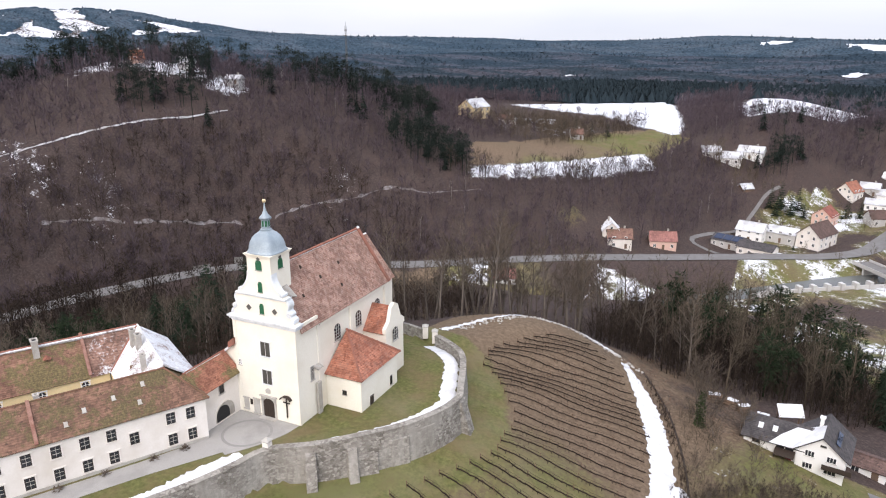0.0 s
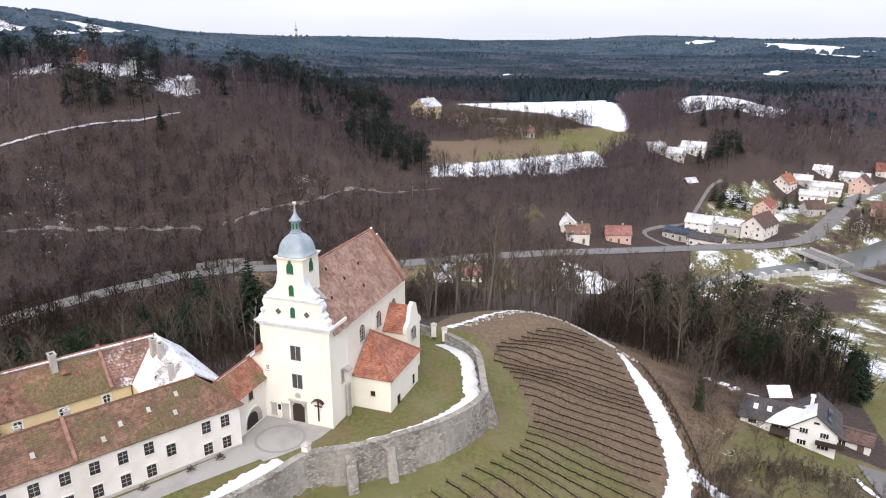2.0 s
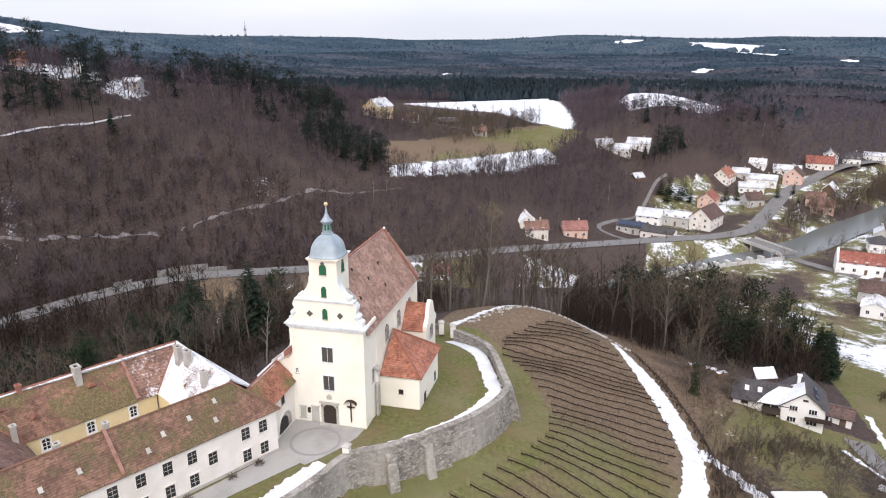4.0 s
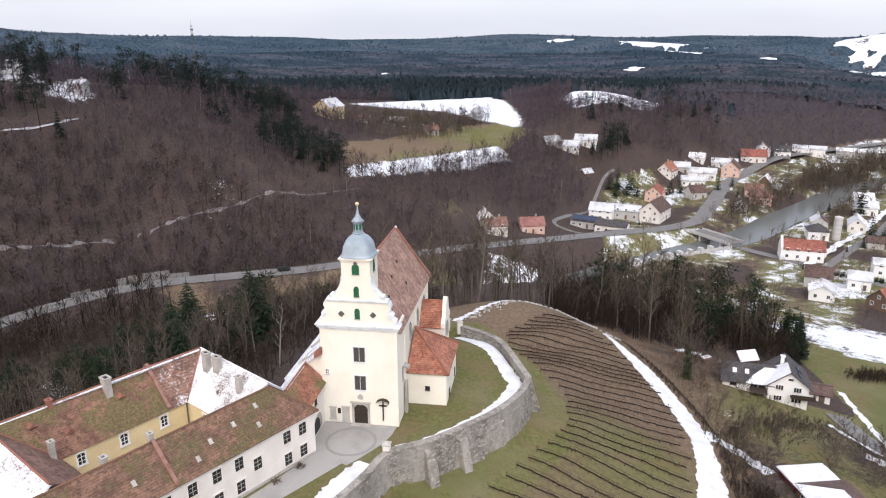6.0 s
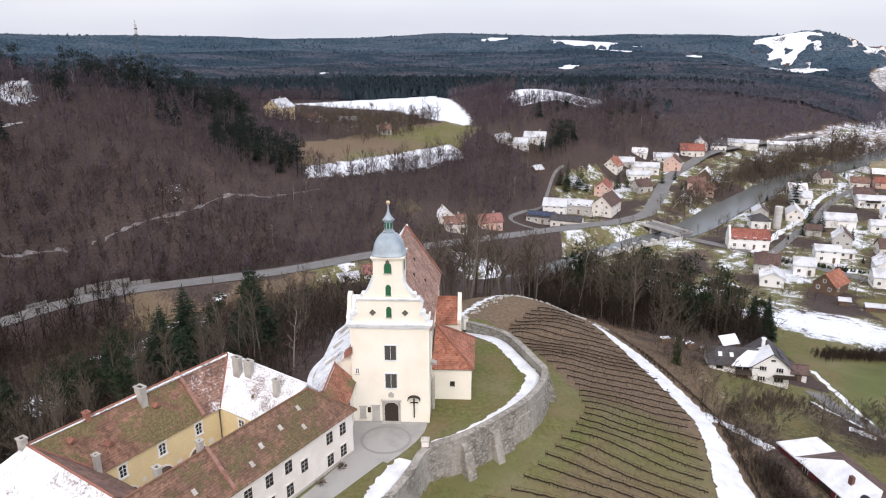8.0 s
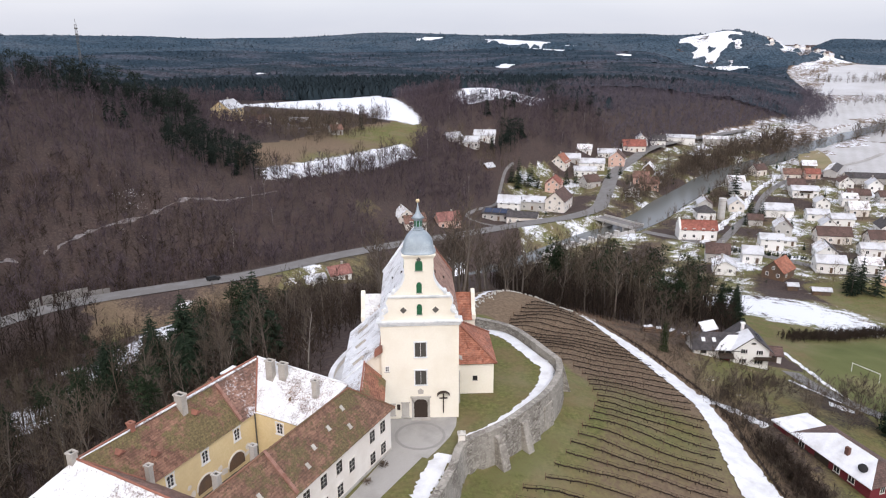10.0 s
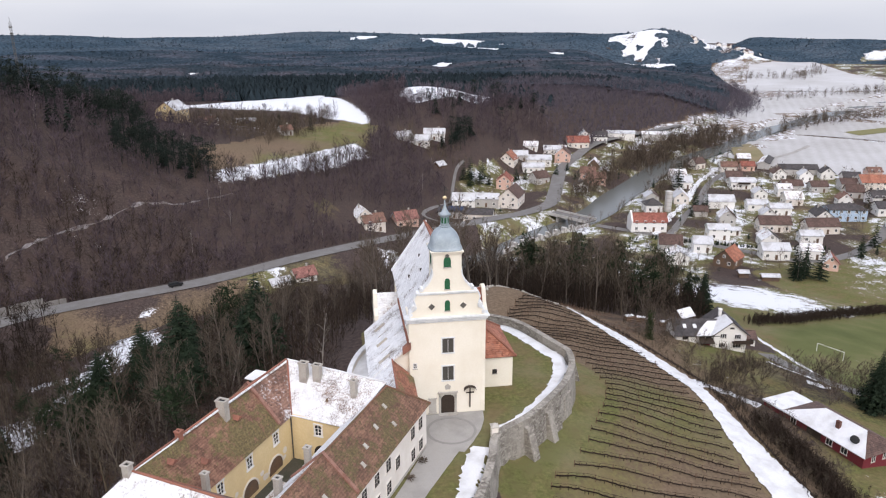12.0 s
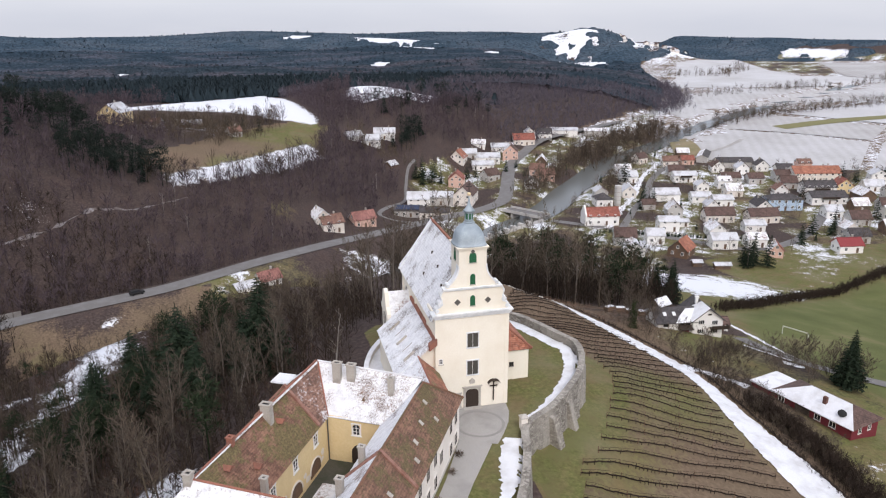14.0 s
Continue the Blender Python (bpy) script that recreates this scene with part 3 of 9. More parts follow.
def masks(x, y, z):
    """Shares of snow, grass and bare soil."""
    d, along = line_distance(x, y, TERRACE)
    out = -d
    e, _ = line_distance(x, y, FOOT)
    wob = np.sin(x / 17.0) * np.sin(y / 13.0) + 0.6 * np.sin(x / 6.1 + 2) * np.sin(y / 7.3)
    snow, soil = np.zeros_like(x), np.zeros_like(x)
    grass = np.where(out < 0.6, 1.0, 0.0)
    vine = (x > 4) & (y < 61) & (y > -70) & (out >= 0.6) & (out < 33) & (x - 0.3 * y < 60)
    soil = np.where(vine, 0.95, soil)
    grass = np.where(vine, (0.75 + 0.2 * ease(25, -10, y)) * ease(8.0, 3.0, out) + 0.55 * ease(34, -8, y) + 0.26 * wob, grass)
    garden = (x > 46) & (out > 30) & (out < 92) & (y < 48) & (y > -60)
    grass = np.where(garden, 0.3 + 0.4 * ease(48, 64, x) + 0.24 * wob, grass)
    soil = np.where(garden, 0.55 + 0.2 * wob, soil)
    snow = np.where(garden, 0.14 + 0.18 * wob, snow)
    litter = (x > 30) & (out > 30) & (out < 54) & (y > 24) & (y < 72)
    soil = np.where(litter, 0.62 + 0.25 * wob, soil)
    low = (z < valley_floor(x, y) + 10) & (e < 2) & (out > 74)
    town = low & (x > 45)
    plots = np.sin(x / 4.7 + 0.5 * y / 7.0) * np.sin(y / 5.3 - 0.3 * x / 6.0)
    grass = np.where(town, 0.55 + 0.25 * wob + 0.2 * plots, grass)
    soil = np.where(town, 0.5 + 0.3 * wob, soil)
    snow = np.where(town, 0.31 + 0.16 * wob + 0.22 * plots, snow)
    bank = np.exp(-((x - 112) / 24.0) ** 2 - ((y - 112) / 17.0) ** 2)
    grass = np.where((out > 62) & (x > 80) & (y < 150) & ~town, 0.8, grass)
    snow = np.where(bank > 0.2, 0.35 + 0.5 * bank, snow)
    mead = (x > 138) & (x < 260) & (y > 88) & (y < 152) & (z < -36)
    grass = np.where(mead, 0.9 + 0.1 * wob, grass)
    snow = np.where(mead, 0.2 + 0.2 * wob, snow)
    pitch = within(x, y, PITCH)
    grass = np.where(pitch, 1.0 + 0.75 * share(x, y, PITCH, 14.0), grass)
    snow = np.where(pitch, 0.08, snow)
    plain_ = within(x, y, PLAIN)
    snow = np.where(plain_, 0.47 + 0.05 * wob, snow)
    soil = np.where(plain_, 1.0, soil)
    grass = np.where(plain_, 0.35, grass)
    brink = (e > -30) & (e < 9) & (np.hypot(x - VIEWPOINT[0], y - VIEWPOINT[1]) > 520) & ~plain_ | within(x, y, WOOD_GAP)
    soil = np.where(brink, 1.0, soil)
    snow = np.where(brink, 0.46 + 0.08 * wob, snow)
    meadow = within(x, y, MEADOW)
    grass = np.where(meadow, 0.62 + 0.2 * wob - 0.5 * ease(-22, -62, x - 0.25 * (y - 280)), grass)
    soil = np.where(meadow, 0.9, soil)
    for poly in (SNOW_STRIP, SNOW_FIELD, FAR_SNOW):
        v = share(x, y, poly)
        snow = np.where(v > 0.05, np.maximum(snow, 1.05 * v), snow)
    snow = np.where(within(x, y, WATERSIDE), np.where(x < 0, 0.1, 0.42) + 0.2 * wob, snow)
    grass = np.where(within(x, y, WATERSIDE), 0.45 + 0.25 * wob, grass)
    hamlet = np.exp(-((x + 70) / 45.0) ** 2 - ((y - 315) / 35.0) ** 2)
    snow = np.where((hamlet > 0.3) & ~meadow, 0.35 * hamlet + 0.12 * wob + 0.1, snow)
    slope = np.exp(-((x + 12) / 13.0) ** 2 - ((y - 214) / 11.0) ** 2)
    grass = np.where(slope > 0.35, 0.2 + 0.2 * wob, grass)
    for px, py, r in ((-63, 86, 6), (-61, 80, 7), (-64, 74, 7), (-62, 67, 7), (-65, 60, 8), (-63, 52, 6), (-57, 76, 4), (-66, 46, 4), (-71, 36, 7), (-67, 29, 5), (-37, -2, 5), (-70, 129, 2.4), (-67, 132, 2.0), (-71, 126, 1.8), (-59, 97, 2.8), (-55, 92, 2.4), (-77, 62, 3), (-37, 158, 4), (-185, 168, 16), (-160, 175, 10), (-205, 150, 12)):
        near = np.exp(-((x - px) ** 2 + (y - py) ** 2) / (r * r))
        snow = np.where(near > 0.3, np.maximum(snow, 0.85 * near + 0.1 * wob), snow)
    glade = np.exp(-((x + 64) / 28.0) ** 2 - ((y - 124) / 24.0) ** 2) * (e < 0)
    grass = np.where(glade > 0.3, 0.3 + 0.3 * wob, grass)
    soil = np.where(glade > 0.25, 0.6 + 0.3 * wob, soil)
    grass = np.where((out < 1.0) & (x < -10.5) & (y > -12), 0.0, grass)
    # thin snow under the trees on the far western slope
    for px, py, rx, ry in ((-178, 94, 16, 7), (-158, 108, 14, 6), (-152, 97, 12, 5), (-104, 172, 9, 5), (-97, 160, 7, 4)):
        thin = np.exp(-((x - px) / rx) ** 2 - ((y - py) / ry) ** 2)
        snow = np.where((thin > 0.2) & (e > 2), np.maximum(snow, 0.1 + 0.2 * thin + 0.12 * wob), snow)
    hill = knoll(x, y, 480, 1046, 48, 62)
    snow = np.where(hill > 0.15, 0.6 + 0.2 * hill + 0.3 * wob * np.sin(x / 23.0), snow)
    town_hill = knoll(x, y, 590, 1000, 60, 60)
    snow = np.where((town_hill > 0.2) & (hill <= 0.15), 0.48 + 0.35 * wob, snow)
    for px, py, across, deep in FAR_PATCHES:
        near = knoll(x, y, px, py, across, deep)
        snow = np.where(near > 0.3, np.maximum(snow, 0.4 + 0.5 * near + 0.15 * wob), snow)
    blue = knoll(x, y, -1060, 800, 250, 130)
    snow = np.where(blue > 0.2, np.where(ridge_fields(x, y), 0.62 + 0.15 * wob, 0.3), snow)
    return snow, grass, soil


def build_ground():
    xs = spread((-4200.0, ((-1500, 180), (-420, 20), (-250, 8), (-60, 4), (-24, 2), (28, 0.9), (80, 2), (240, 4), (700, 10), (1200, 20), (4200, 200))))
    ys = spread((-700.0, ((-200, 50), (-60, 8), (-30, 3), (40, 0.9), (90, 2), (300, 4), (480, 6), (1400, 12), (2000, 60), (4700, 200))))
    X, Y = np.meshgrid(xs, ys)
    Z = relief(X, Y)
    me = bpy.data.meshes.new("ground")
    nx, ny = len(xs), len(ys)
    co = np.stack([X, Y, Z], -1).reshape(-1, 3)
    i = np.arange(nx * ny).reshape(ny, nx)
    quads = np.stack([i[:-1, :-1], i[:-1, 1:], i[1:, 1:], i[1:, :-1]], -1).reshape(-1, 4)
    me.vertices.add(len(co))
    me.vertices.foreach_set("co", co.astype(np.float32).ravel())
    me.loops.add(quads.size)
    me.loops.foreach_set("vertex_index", quads.ravel().astype(np.int32))
    me.polygons.add(len(quads))
    me.polygons.foreach_set("loop_start", np.arange(0, quads.size, 4, dtype=np.int32))
    me.update()
    me.validate()
    cover = me.color_attributes.new("cover", "FLOAT_COLOR", "POINT")
    s, g, b = masks(co[:, 0], co[:, 1], co[:, 2])
    cover.data.foreach_set("color", np.stack([s, g, b, np.ones_like(s)], -1).astype(np.float32).ravel())
    me.materials.append(GROUND)
    me.shade_smooth()
    return tagged(new("ground", me), "rolling winter ground of meadow, leaf litter and patchy snow", "ground", kind="structure")


build_ground()


def ribbon(name, pts, width, material, label, category, lift=0.12, step=3.0, kind="structure", level=None, flat=False, ragged=0.0, across=5):
    """A strip laid on the ground along a line of points; level keeps it flat at that height."""
    P = [Vector((x, y, 0)) for x, y in pts]
    line = []
    for k in range(len(P) - 1):
        p0, p1, p2, p3 = P[max(k - 1, 0)], P[k], P[k + 1], P[min(k + 2, len(P) - 1)]
        n = max(1, int((p2 - p1).length / step))
        for i in range(n):
            t = i / n
            line.append(0.5 * (2 * p1 + (p2 - p0) * t + (2 * p0 - 5 * p1 + 4 * p2 - p3) * t * t + (3 * p1 - p0 - 3 * p2 + p3) * t ** 3))
    line.append(P[-1])
    bm = bmesh.new()
    rows, rnd = [], random.Random(len(pts))
    for k, p in enumerate(line):
        t = (line[min(k + 1, len(line) - 1)] - line[max(k - 1, 0)]).normalized()
        nrm = Vector((-t.y, t.x, 0))
        w = width if not callable(width) else width(k / (len(line) - 1))
        mid = float(level(p.x, p.y)) if level is not None and callable(level) else level if level is not None else max(height(p.x + o * nrm.x, p.y + o * nrm.y) for o in (-w / 2, 0, w / 2)) if flat else None
        row, j0, j1 = [], rnd.uniform(-ragged, ragged), rnd.uniform(-ragged, ragged)
        for a in range(across):
            o = (a / (across - 1) - 0.5) * w + (j0 if a == 0 else j1 if a == across - 1 else 0)
            q = p + nrm * o
            row.append(bm.verts.new((q.x, q.y, (mid if mid is not None else height(q.x, q.y)) + lift)))
        rows.append(row)
    for a, b in zip(rows, rows[1:]):
        for i in range(across - 1):
            bm.faces.new((a[i], a[i + 1], b[i + 1], b[i]))
    ob = new(name, finish(name, bm, material, True))
    if ob.data.polygons[0].normal.z < 0:
        ob.data.flip_normals()
    return tagged(ob, label, category, kind=kind)


# ---- church ----
def arch_outline(w, h, n=8):
    """Upright outline with a round head, its foot at z 0."""
    r = w / 2
    return [(-r, 0), (r, 0)] + [(r * math.cos(math.pi * i / n), h - r + r * math.sin(math.pi * i / n)) for i in range(n + 1)]


def add_window(parent, m, w, h, frame_mat, leaf_mat, bars=(1, 2), arched=False, surround=None, sill=True, name="window", depth=0.06, bar_mat=None):
    """A window on a wall: m places its foot, local y points into the wall."""
    win = new(name)
    win.parent = parent
    win.matrix_local = m
    me_key = (name, round(w, 2), round(h, 2), frame_mat.name, leaf_mat.name, bars, arched, surround.name if surround else "", bar_mat.name if bar_mat else "")
    if me_key not in WINDOW_MESHES:
        out = []
        bm = bmesh.new()
        if arched:
            prism(bm, arch_outline(w, h), -0.015, 0.02)
        else:
            box(bm, -w / 2, w / 2, -0.015, 0.02, 0, h)
        out.append(("pane", finish("pane", bm, leaf_mat)))
        bm = bmesh.new()
        t = 0.07
        box(bm, -w / 2 - t * 0.3, -w / 2 + t, -depth, 0.02, 0, h - (w / 2 if arched else 0))
        box(bm, w / 2 - t, w / 2 + t * 0.3, -depth, 0.02, 0, h - (w / 2 if arched else 0))
        box(bm, -w / 2 + t, w / 2 - t, -depth, 0.02, 0, t)
        if not arched:
            box(bm, -w / 2 + t, w / 2 - t, -depth, 0.02, h - t, h)
        if bar_mat:
            out.append(("frame", finish("frame", bm, frame_mat)))
            bm = bmesh.new()
        for i in range(bars[0]):
            x = -w / 2 + w * (i + 1) / (bars[0] + 1)
            box(bm, x - (0.02 if bar_mat else 0.035), x + (0.02 if bar_mat else 0.035), -depth * 0.8, 0.0, t, h - t)
        for i in range(bars[1]):
            z = h * (i + 1) / (bars[1] + 1)
            box(bm, -w / 2 + t, w / 2 - t, -depth * 0.7, 0.0, z - 0.025, z + 0.025)
        out.append(("glazing_grid", finish("glazing_grid", bm, bar_mat)) if bar_mat else ("frame", finish("frame", bm, frame_mat)))
        if surround:
            bm = bmesh.new()
            s = 0.14
            box(bm, -w / 2 - s, -w / 2 - 0.03, -0.05, 0.02, -0.02, h)
            box(bm, w / 2 + 0.03, w / 2 + s, -0.05, 0.02, -0.02, h)
            box(bm, -w / 2 - s - 0.05, w / 2 + s + 0.05, -0.09, 0.02, h + 0.02, h + 0.18)
            box(bm, -w / 2 - s - 0.05, w / 2 + s + 0.05, -0.12, 0.02, -0.16, -0.03)
            out.append(("surround", finish("surround", bm, surround)))
        elif sill:
            bm = bmesh.new()
            box(bm, -w / 2 - 0.1, w / 2 + 0.1, -0.12, 0.02, -0.09, -0.01)
            out.append(("sill", finish("sill", bm, STONE)))
        WINDOW_MESHES[me_key] = out
    for nm, me in WINDOW_MESHES[me_key]:
        shared(nm, me, win)
    return win


WINDOW_MESHES = {}
DARK_PANE = plain("dark_shutter", (0.05, 0.047, 0.042), (0.09, 0.084, 0.075), 4, 0.6)
FACE = {"S": lambda x, y, z: pose(x, y, z), "E": lambda x, y, z: pose(x, y, z, 0, 0, 90), "W": lambda x, y, z: pose(x, y, z, 0, 0, -90), "N": lambda x, y, z: pose(x, y, z, 0, 0, 180)}


def build_church():
    ch = thing("church", pose(0, 0, 0), "cream baroque church with copper-domed gable tower and red clay roofs", "church")
    W = 4.75
    # west block and nave walls
    bm = bmesh.new()
    box(bm, -W, W, 0, 4.7, -1.0, 13.1)
    part("facade_wall", bm, CREAM, ch)
    bm = bmesh.new()
    box(bm, -W + 0.12, W - 0.12, 4.7, 22.0, -2.5, 12.3)
    prism(bm, ((-W + 0.12, 12.3), (W - 0.12, 12.3), (0, 19.0)), 21.6, 22.0)
    part("nave_wall", bm, CREAM, ch)
    bm = bmesh.new()
    prism(bm, ((-4.4, 22.0), (4.4, 22.0), (4.4, 24.2), (2.2, 26.6), (-2.2, 26.6), (-4.4, 24.2)), -3.0, 12.2, axis="z")
    part("choir_wall", bm, CREAM, ch)
    # corner strips and string courses
    strips = [(x, x + 0.5, -0.05, 0.3, 0, 13.0) for x in (-W - 0.04, W - 0.46)]
    for y in (4.3, 12.0, 21.2):
        strips += [(W - 0.16, W + 0.08, y, y + 0.55, -1.5, 12.2), (-W - 0.08, -W + 0.16, y, y + 0.55, -1.5, 12.2)]
    for st in strips:
        bm = bmesh.new()
        box(bm, *st)
        part("pilaster_strip", bm, CREAM, ch)
    bm = bmesh.new()
    for o, z0, z1 in ((0.12, 12.7, 12.95), (0.3, 12.95, 13.25), (0.48, 13.25, 13.42)):
        box(bm, -W - o, W + o, -o, 1.2, z0, z1)
    part("main_cornice", bm, STUCCO, ch, "grey-white moulded main cornice")
    # scrolled gable
    half = [(4.65, 13.42), (4.62, 13.75)]
    half += [(4.62 - 0.85 * t + 0.16 * math.sin(t * 9), 13.75 + 1.35 * t) for t in (0.2, 0.4, 0.6, 0.8, 1.0)]
    half += [(3.75 + 0.3 * math.sin(math.pi * t), 15.1 + 1.25 * t) for t in (0.2, 0.4, 0.6, 0.8, 1.0)]
    half += [(3.5, 16.35)]
    bm = bmesh.new()
    prism(bm, half + [(-x, z) for x, z in reversed(half)], 0.0, 0.95)
    part("lower_gable", bm, CREAM, ch)
    bm = bmesh.new()
    for o, z0, z1 in ((0.08, 16.3, 16.45), (0.22, 16.45, 16.62)):
        box(bm, -3.55 - o, 3.55 + o, -o, 1.05, z0, z1)
    part("gable_cornice", bm, STUCCO, ch)
    upper = [(3.35, 16.62)] + [(1.75 + 1.5 * (1 - t) ** 2.2, 16.75 + 2.6 * t) for t in np.linspace(0, 1, 9)]
    bm = bmesh.new()
    prism(bm, upper + [(-x, z) for x, z in reversed(upper)], 0.04, 0.9)
    part("upper_gable", bm, CREAM, ch)
    for s in (-1, 1):
        for line, y0, y1 in ((half[1:-1], -0.06, 1.02), (upper[1:], -0.03, 0.97)):
            bm = bmesh.new()
            band(bm, [(s * (x + 0.09), z + 0.09) for x, z in line], [(s * (x - 0.06), z - 0.02) for x, z in line], y0, y1, Matrix())
            part("gable_coping", bm, STUCCO, ch, "grey weathered gable coping")
    for s in (-1, 1):
        for x, z, r in ((4.08, 14.72, 0.4), (4.5, 13.8, 0.28), (3.12, 17.0, 0.26)):
            turns = [(0.25 + 0.75 * i / 22, 0.5 * i) for i in range(23)]
            bm = bmesh.new()
            band(bm, [(r * k * math.cos(a), r * k * math.sin(a)) for k, a in turns], [((r * k - 0.13) * math.cos(a), (r * k - 0.13) * math.sin(a)) for k, a in turns], -0.14, 0.98, pose(s * x, 0, z))
            part("volute", bm, STUCCO, ch, "pale stucco scroll")
            bm = bmesh.new()
            bmesh.ops.create_cone(bm, cap_ends=True, segments=16, radius1=r * 0.86, radius2=r * 0.86, depth=0.95, matrix=pose(s * x, 0.45, z, 90))
            part("volute_disc", bm, STUCCO, ch)
    # tower shaft and dome
    bm = bmesh.new()
    box(bm, -1.75, 1.75, 0.02, 3.7, 13.2, 21.55)
    tower = part("tower_shaft", bm, CREAM, ch)
    bm = bmesh.new()
    for o, z0, z1 in ((0.06, 21.3, 21.45), (0.16, 21.45, 21.6), (0.26, 21.6, 21.72)):
        box(bm, -1.75 - o, 1.75 + o, 0.02 - o, 3.7 + o, z0, z1)
    part("tower_cornice", bm, CREAM, ch)
    bm = bmesh.new()
    prof = [(2.1, 21.72), (2.0, 21.85), (1.88, 22.1), (1.82, 22.5), (1.7, 23.0), (1.45, 23.5), (1.05, 23.95), (0.75, 24.15), (0.62, 24.3)]
    turned(bm, prof, 32, 0, 1.86, 0.62)
    part("dome", bm, COPPER, ch, "blue-green copper bell dome", True)
    bm = bmesh.new()
    turned(bm, [(0.7, 24.3), (0.72, 24.42), (0.55, 24.46), (0.52, 25.6), (0.7, 25.66), (0.72, 25.78)], 8, 0, 1.86)
    part("lantern", bm, COPPER, ch)
    bm = bmesh.new()
    for i in range(8):
        a = 2 * math.pi * i / 8
        box(bm, -0.13, 0.13, 0.46, 0.5, 24.6, 25.5, Matrix.Translation((0, 1.86, 0)) @ pose(0, 0, 0, 0, 0, math.degrees(a)))
    part("lantern_louvre", bm, GREEN_LOUVRE, ch)
    bm = bmesh.new()
    turned(bm, [(0.78, 25.78), (0.6, 25.95), (0.34, 26.3), (0.17, 26.7), (0.08, 27.3), (0.05, 27.7)], 16, 0, 1.86)
    part("spire_cap", bm, COPPER, ch, smooth=True)
    bm = bmesh.new()
    bmesh.ops.create_uvsphere(bm, u_segments=14, v_segments=9, radius=0.24, matrix=Matrix.Translation((0, 1.86, 27.85)))
    part("ball", bm, GOLD, ch, "pale gilt ball", True)
    bm = bmesh.new()
    box(bm, -0.035, 0.035, 1.83, 1.89, 28.05, 29.3)
    box(bm, -0.36, 0.36, 1.83, 1.89, 28.75, 28.83)
    box(bm, -0.22, 0.22, 1.83, 1.89, 29.02, 29.09)
    part("cross", bm, IRON, ch)
    # tower louvres
    for x, z, w, h in ((0, 19.75, 0.85, 1.3), (0, 16.95, 0.6, 1.35), (0, 14.15, 0.6, 1.35)):
        add_window(ch, pose(x, 0.0, z), w, h, GREEN_LOUVRE, GREEN_LOUVRE, (1, 7), True, name="louvre_window", depth=0.045)
    add_window(ch, FACE["E"](1.75, 1.86, 19.75), 0.85, 1.3, GREEN_LOUVRE, GREEN_LOUVRE, (1, 7), True, name="louvre_window", depth=0.045)
    add_window(ch, FACE["W"](-1.75, 1.86, 19.75), 0.85, 1.3, GREEN_LOUVRE, GREEN_LOUVRE, (1, 7), True, name="louvre_window", depth=0.045)
    for m in (pose(0, 0, 21.15), FACE["E"](1.75, 1.86, 21.15), FACE["W"](-1.75, 1.86, 21.15)):
        bm = bmesh.new()
        box(bm, -0.2, 0.2, -0.06, 0.03, -0.2, 0.2, m @ pose(0, 0, 0, 0, 45, 0))
        part("diamond_vent", bm, SHUTTER, ch)
    for x in (-1.95, 1.95):
        bm = bmesh.new()
        box(bm, -0.42, 0.42, -0.05, 0.03, -0.42, 0.42, pose(x, 0, 14.75, 0, 45, 0))
        part("diamond_surround", bm, CREAM, ch)
        bm = bmesh.new()
        box(bm, -0.3, 0.3, -0.075, 0.03, -0.3, 0.3, pose(x, 0, 14.75, 0, 45, 0))
        part("diamond_window", bm, SHUTTER, ch)
    # shuttered facade windows and door
    for z in (8.55, 4.75):
        add_window(ch, pose(0.05, 0, z), 1.35, 1.9, SHUTTER, DARK_PANE, (1, 0), False, STUCCO, name="shuttered_window", bar_mat=WHITE_PAINT)
    door = new("portal")
    door.parent = ch
    bm = bmesh.new()
    prism(bm, [(-0.85, 0), (0.85, 0), (0.85, 2.2), (0.65, 2.5), (0.35, 2.66), (-0.35, 2.66), (-0.65, 2.5), (-0.85, 2.2)], -0.04, 0.05)
    for i in range(5):
        box(bm, -0.78 + i * 0.32, -0.5 + i * 0.32, -0.07, -0.03, 0.1, 2.2)
    part("door_leaf", bm, DARK_WOOD, door, "closed dark wooden double door")
    bm = bmesh.new()
    box(bm, -1.15, -0.87, -0.12, 0.05, 0, 2.6)
    box(bm, 0.87, 1.15, -0.12, 0.05, 0, 2.6)
    prism(bm, [(-1.15, 2.6), (-0.87, 2.2), (-0.66, 2.53), (-0.35, 2.7), (0.35, 2.7), (0.66, 2.53), (0.87, 2.2), (1.15, 2.6), (1.15, 2.95), (-1.15, 2.95)], -0.12, 0.05)
    box(bm, -1.3, 1.3, -0.25, 0.05, 2.95, 3.1)
    part("door_surround", bm, STONE, door)
    bm = bmesh.new()
    box(bm, -1.2, 1.2, -0.75, 0.05, -0.1, 0.13)
    box(bm, -1.5, 1.5, -1.05, 0.05, -0.1, 0.02)
    part("doorstep", bm, STONE, door)
    bm = bmesh.new()
    prism(bm, [(-0.32, 3.45), (0.32, 3.45), (0.36, 3.9), (0.0, 4.2), (-0.36, 3.9)], -0.12, 0.03)
    part("relief_plaque", bm, STONE, ch, "small carved stone relief above the door")
    for x, w, z0, z1 in ((-3.6, 0.75, 0.55, 2.05), (-1.95, 0.95, 0.3, 2.2)):
        bm = bmesh.new()
        box(bm, x - w / 2, x + w / 2, -0.09, 0.02, z0, z1)
        box(bm, x - w / 2 - 0.1, x + w / 2 + 0.1, -0.14, 0.02, z1, z1 + 0.12)
        box(bm, x - w / 2 - 0.08, x + w / 2 + 0.08, -0.16, 0.02, z0 - 0.12, z0)
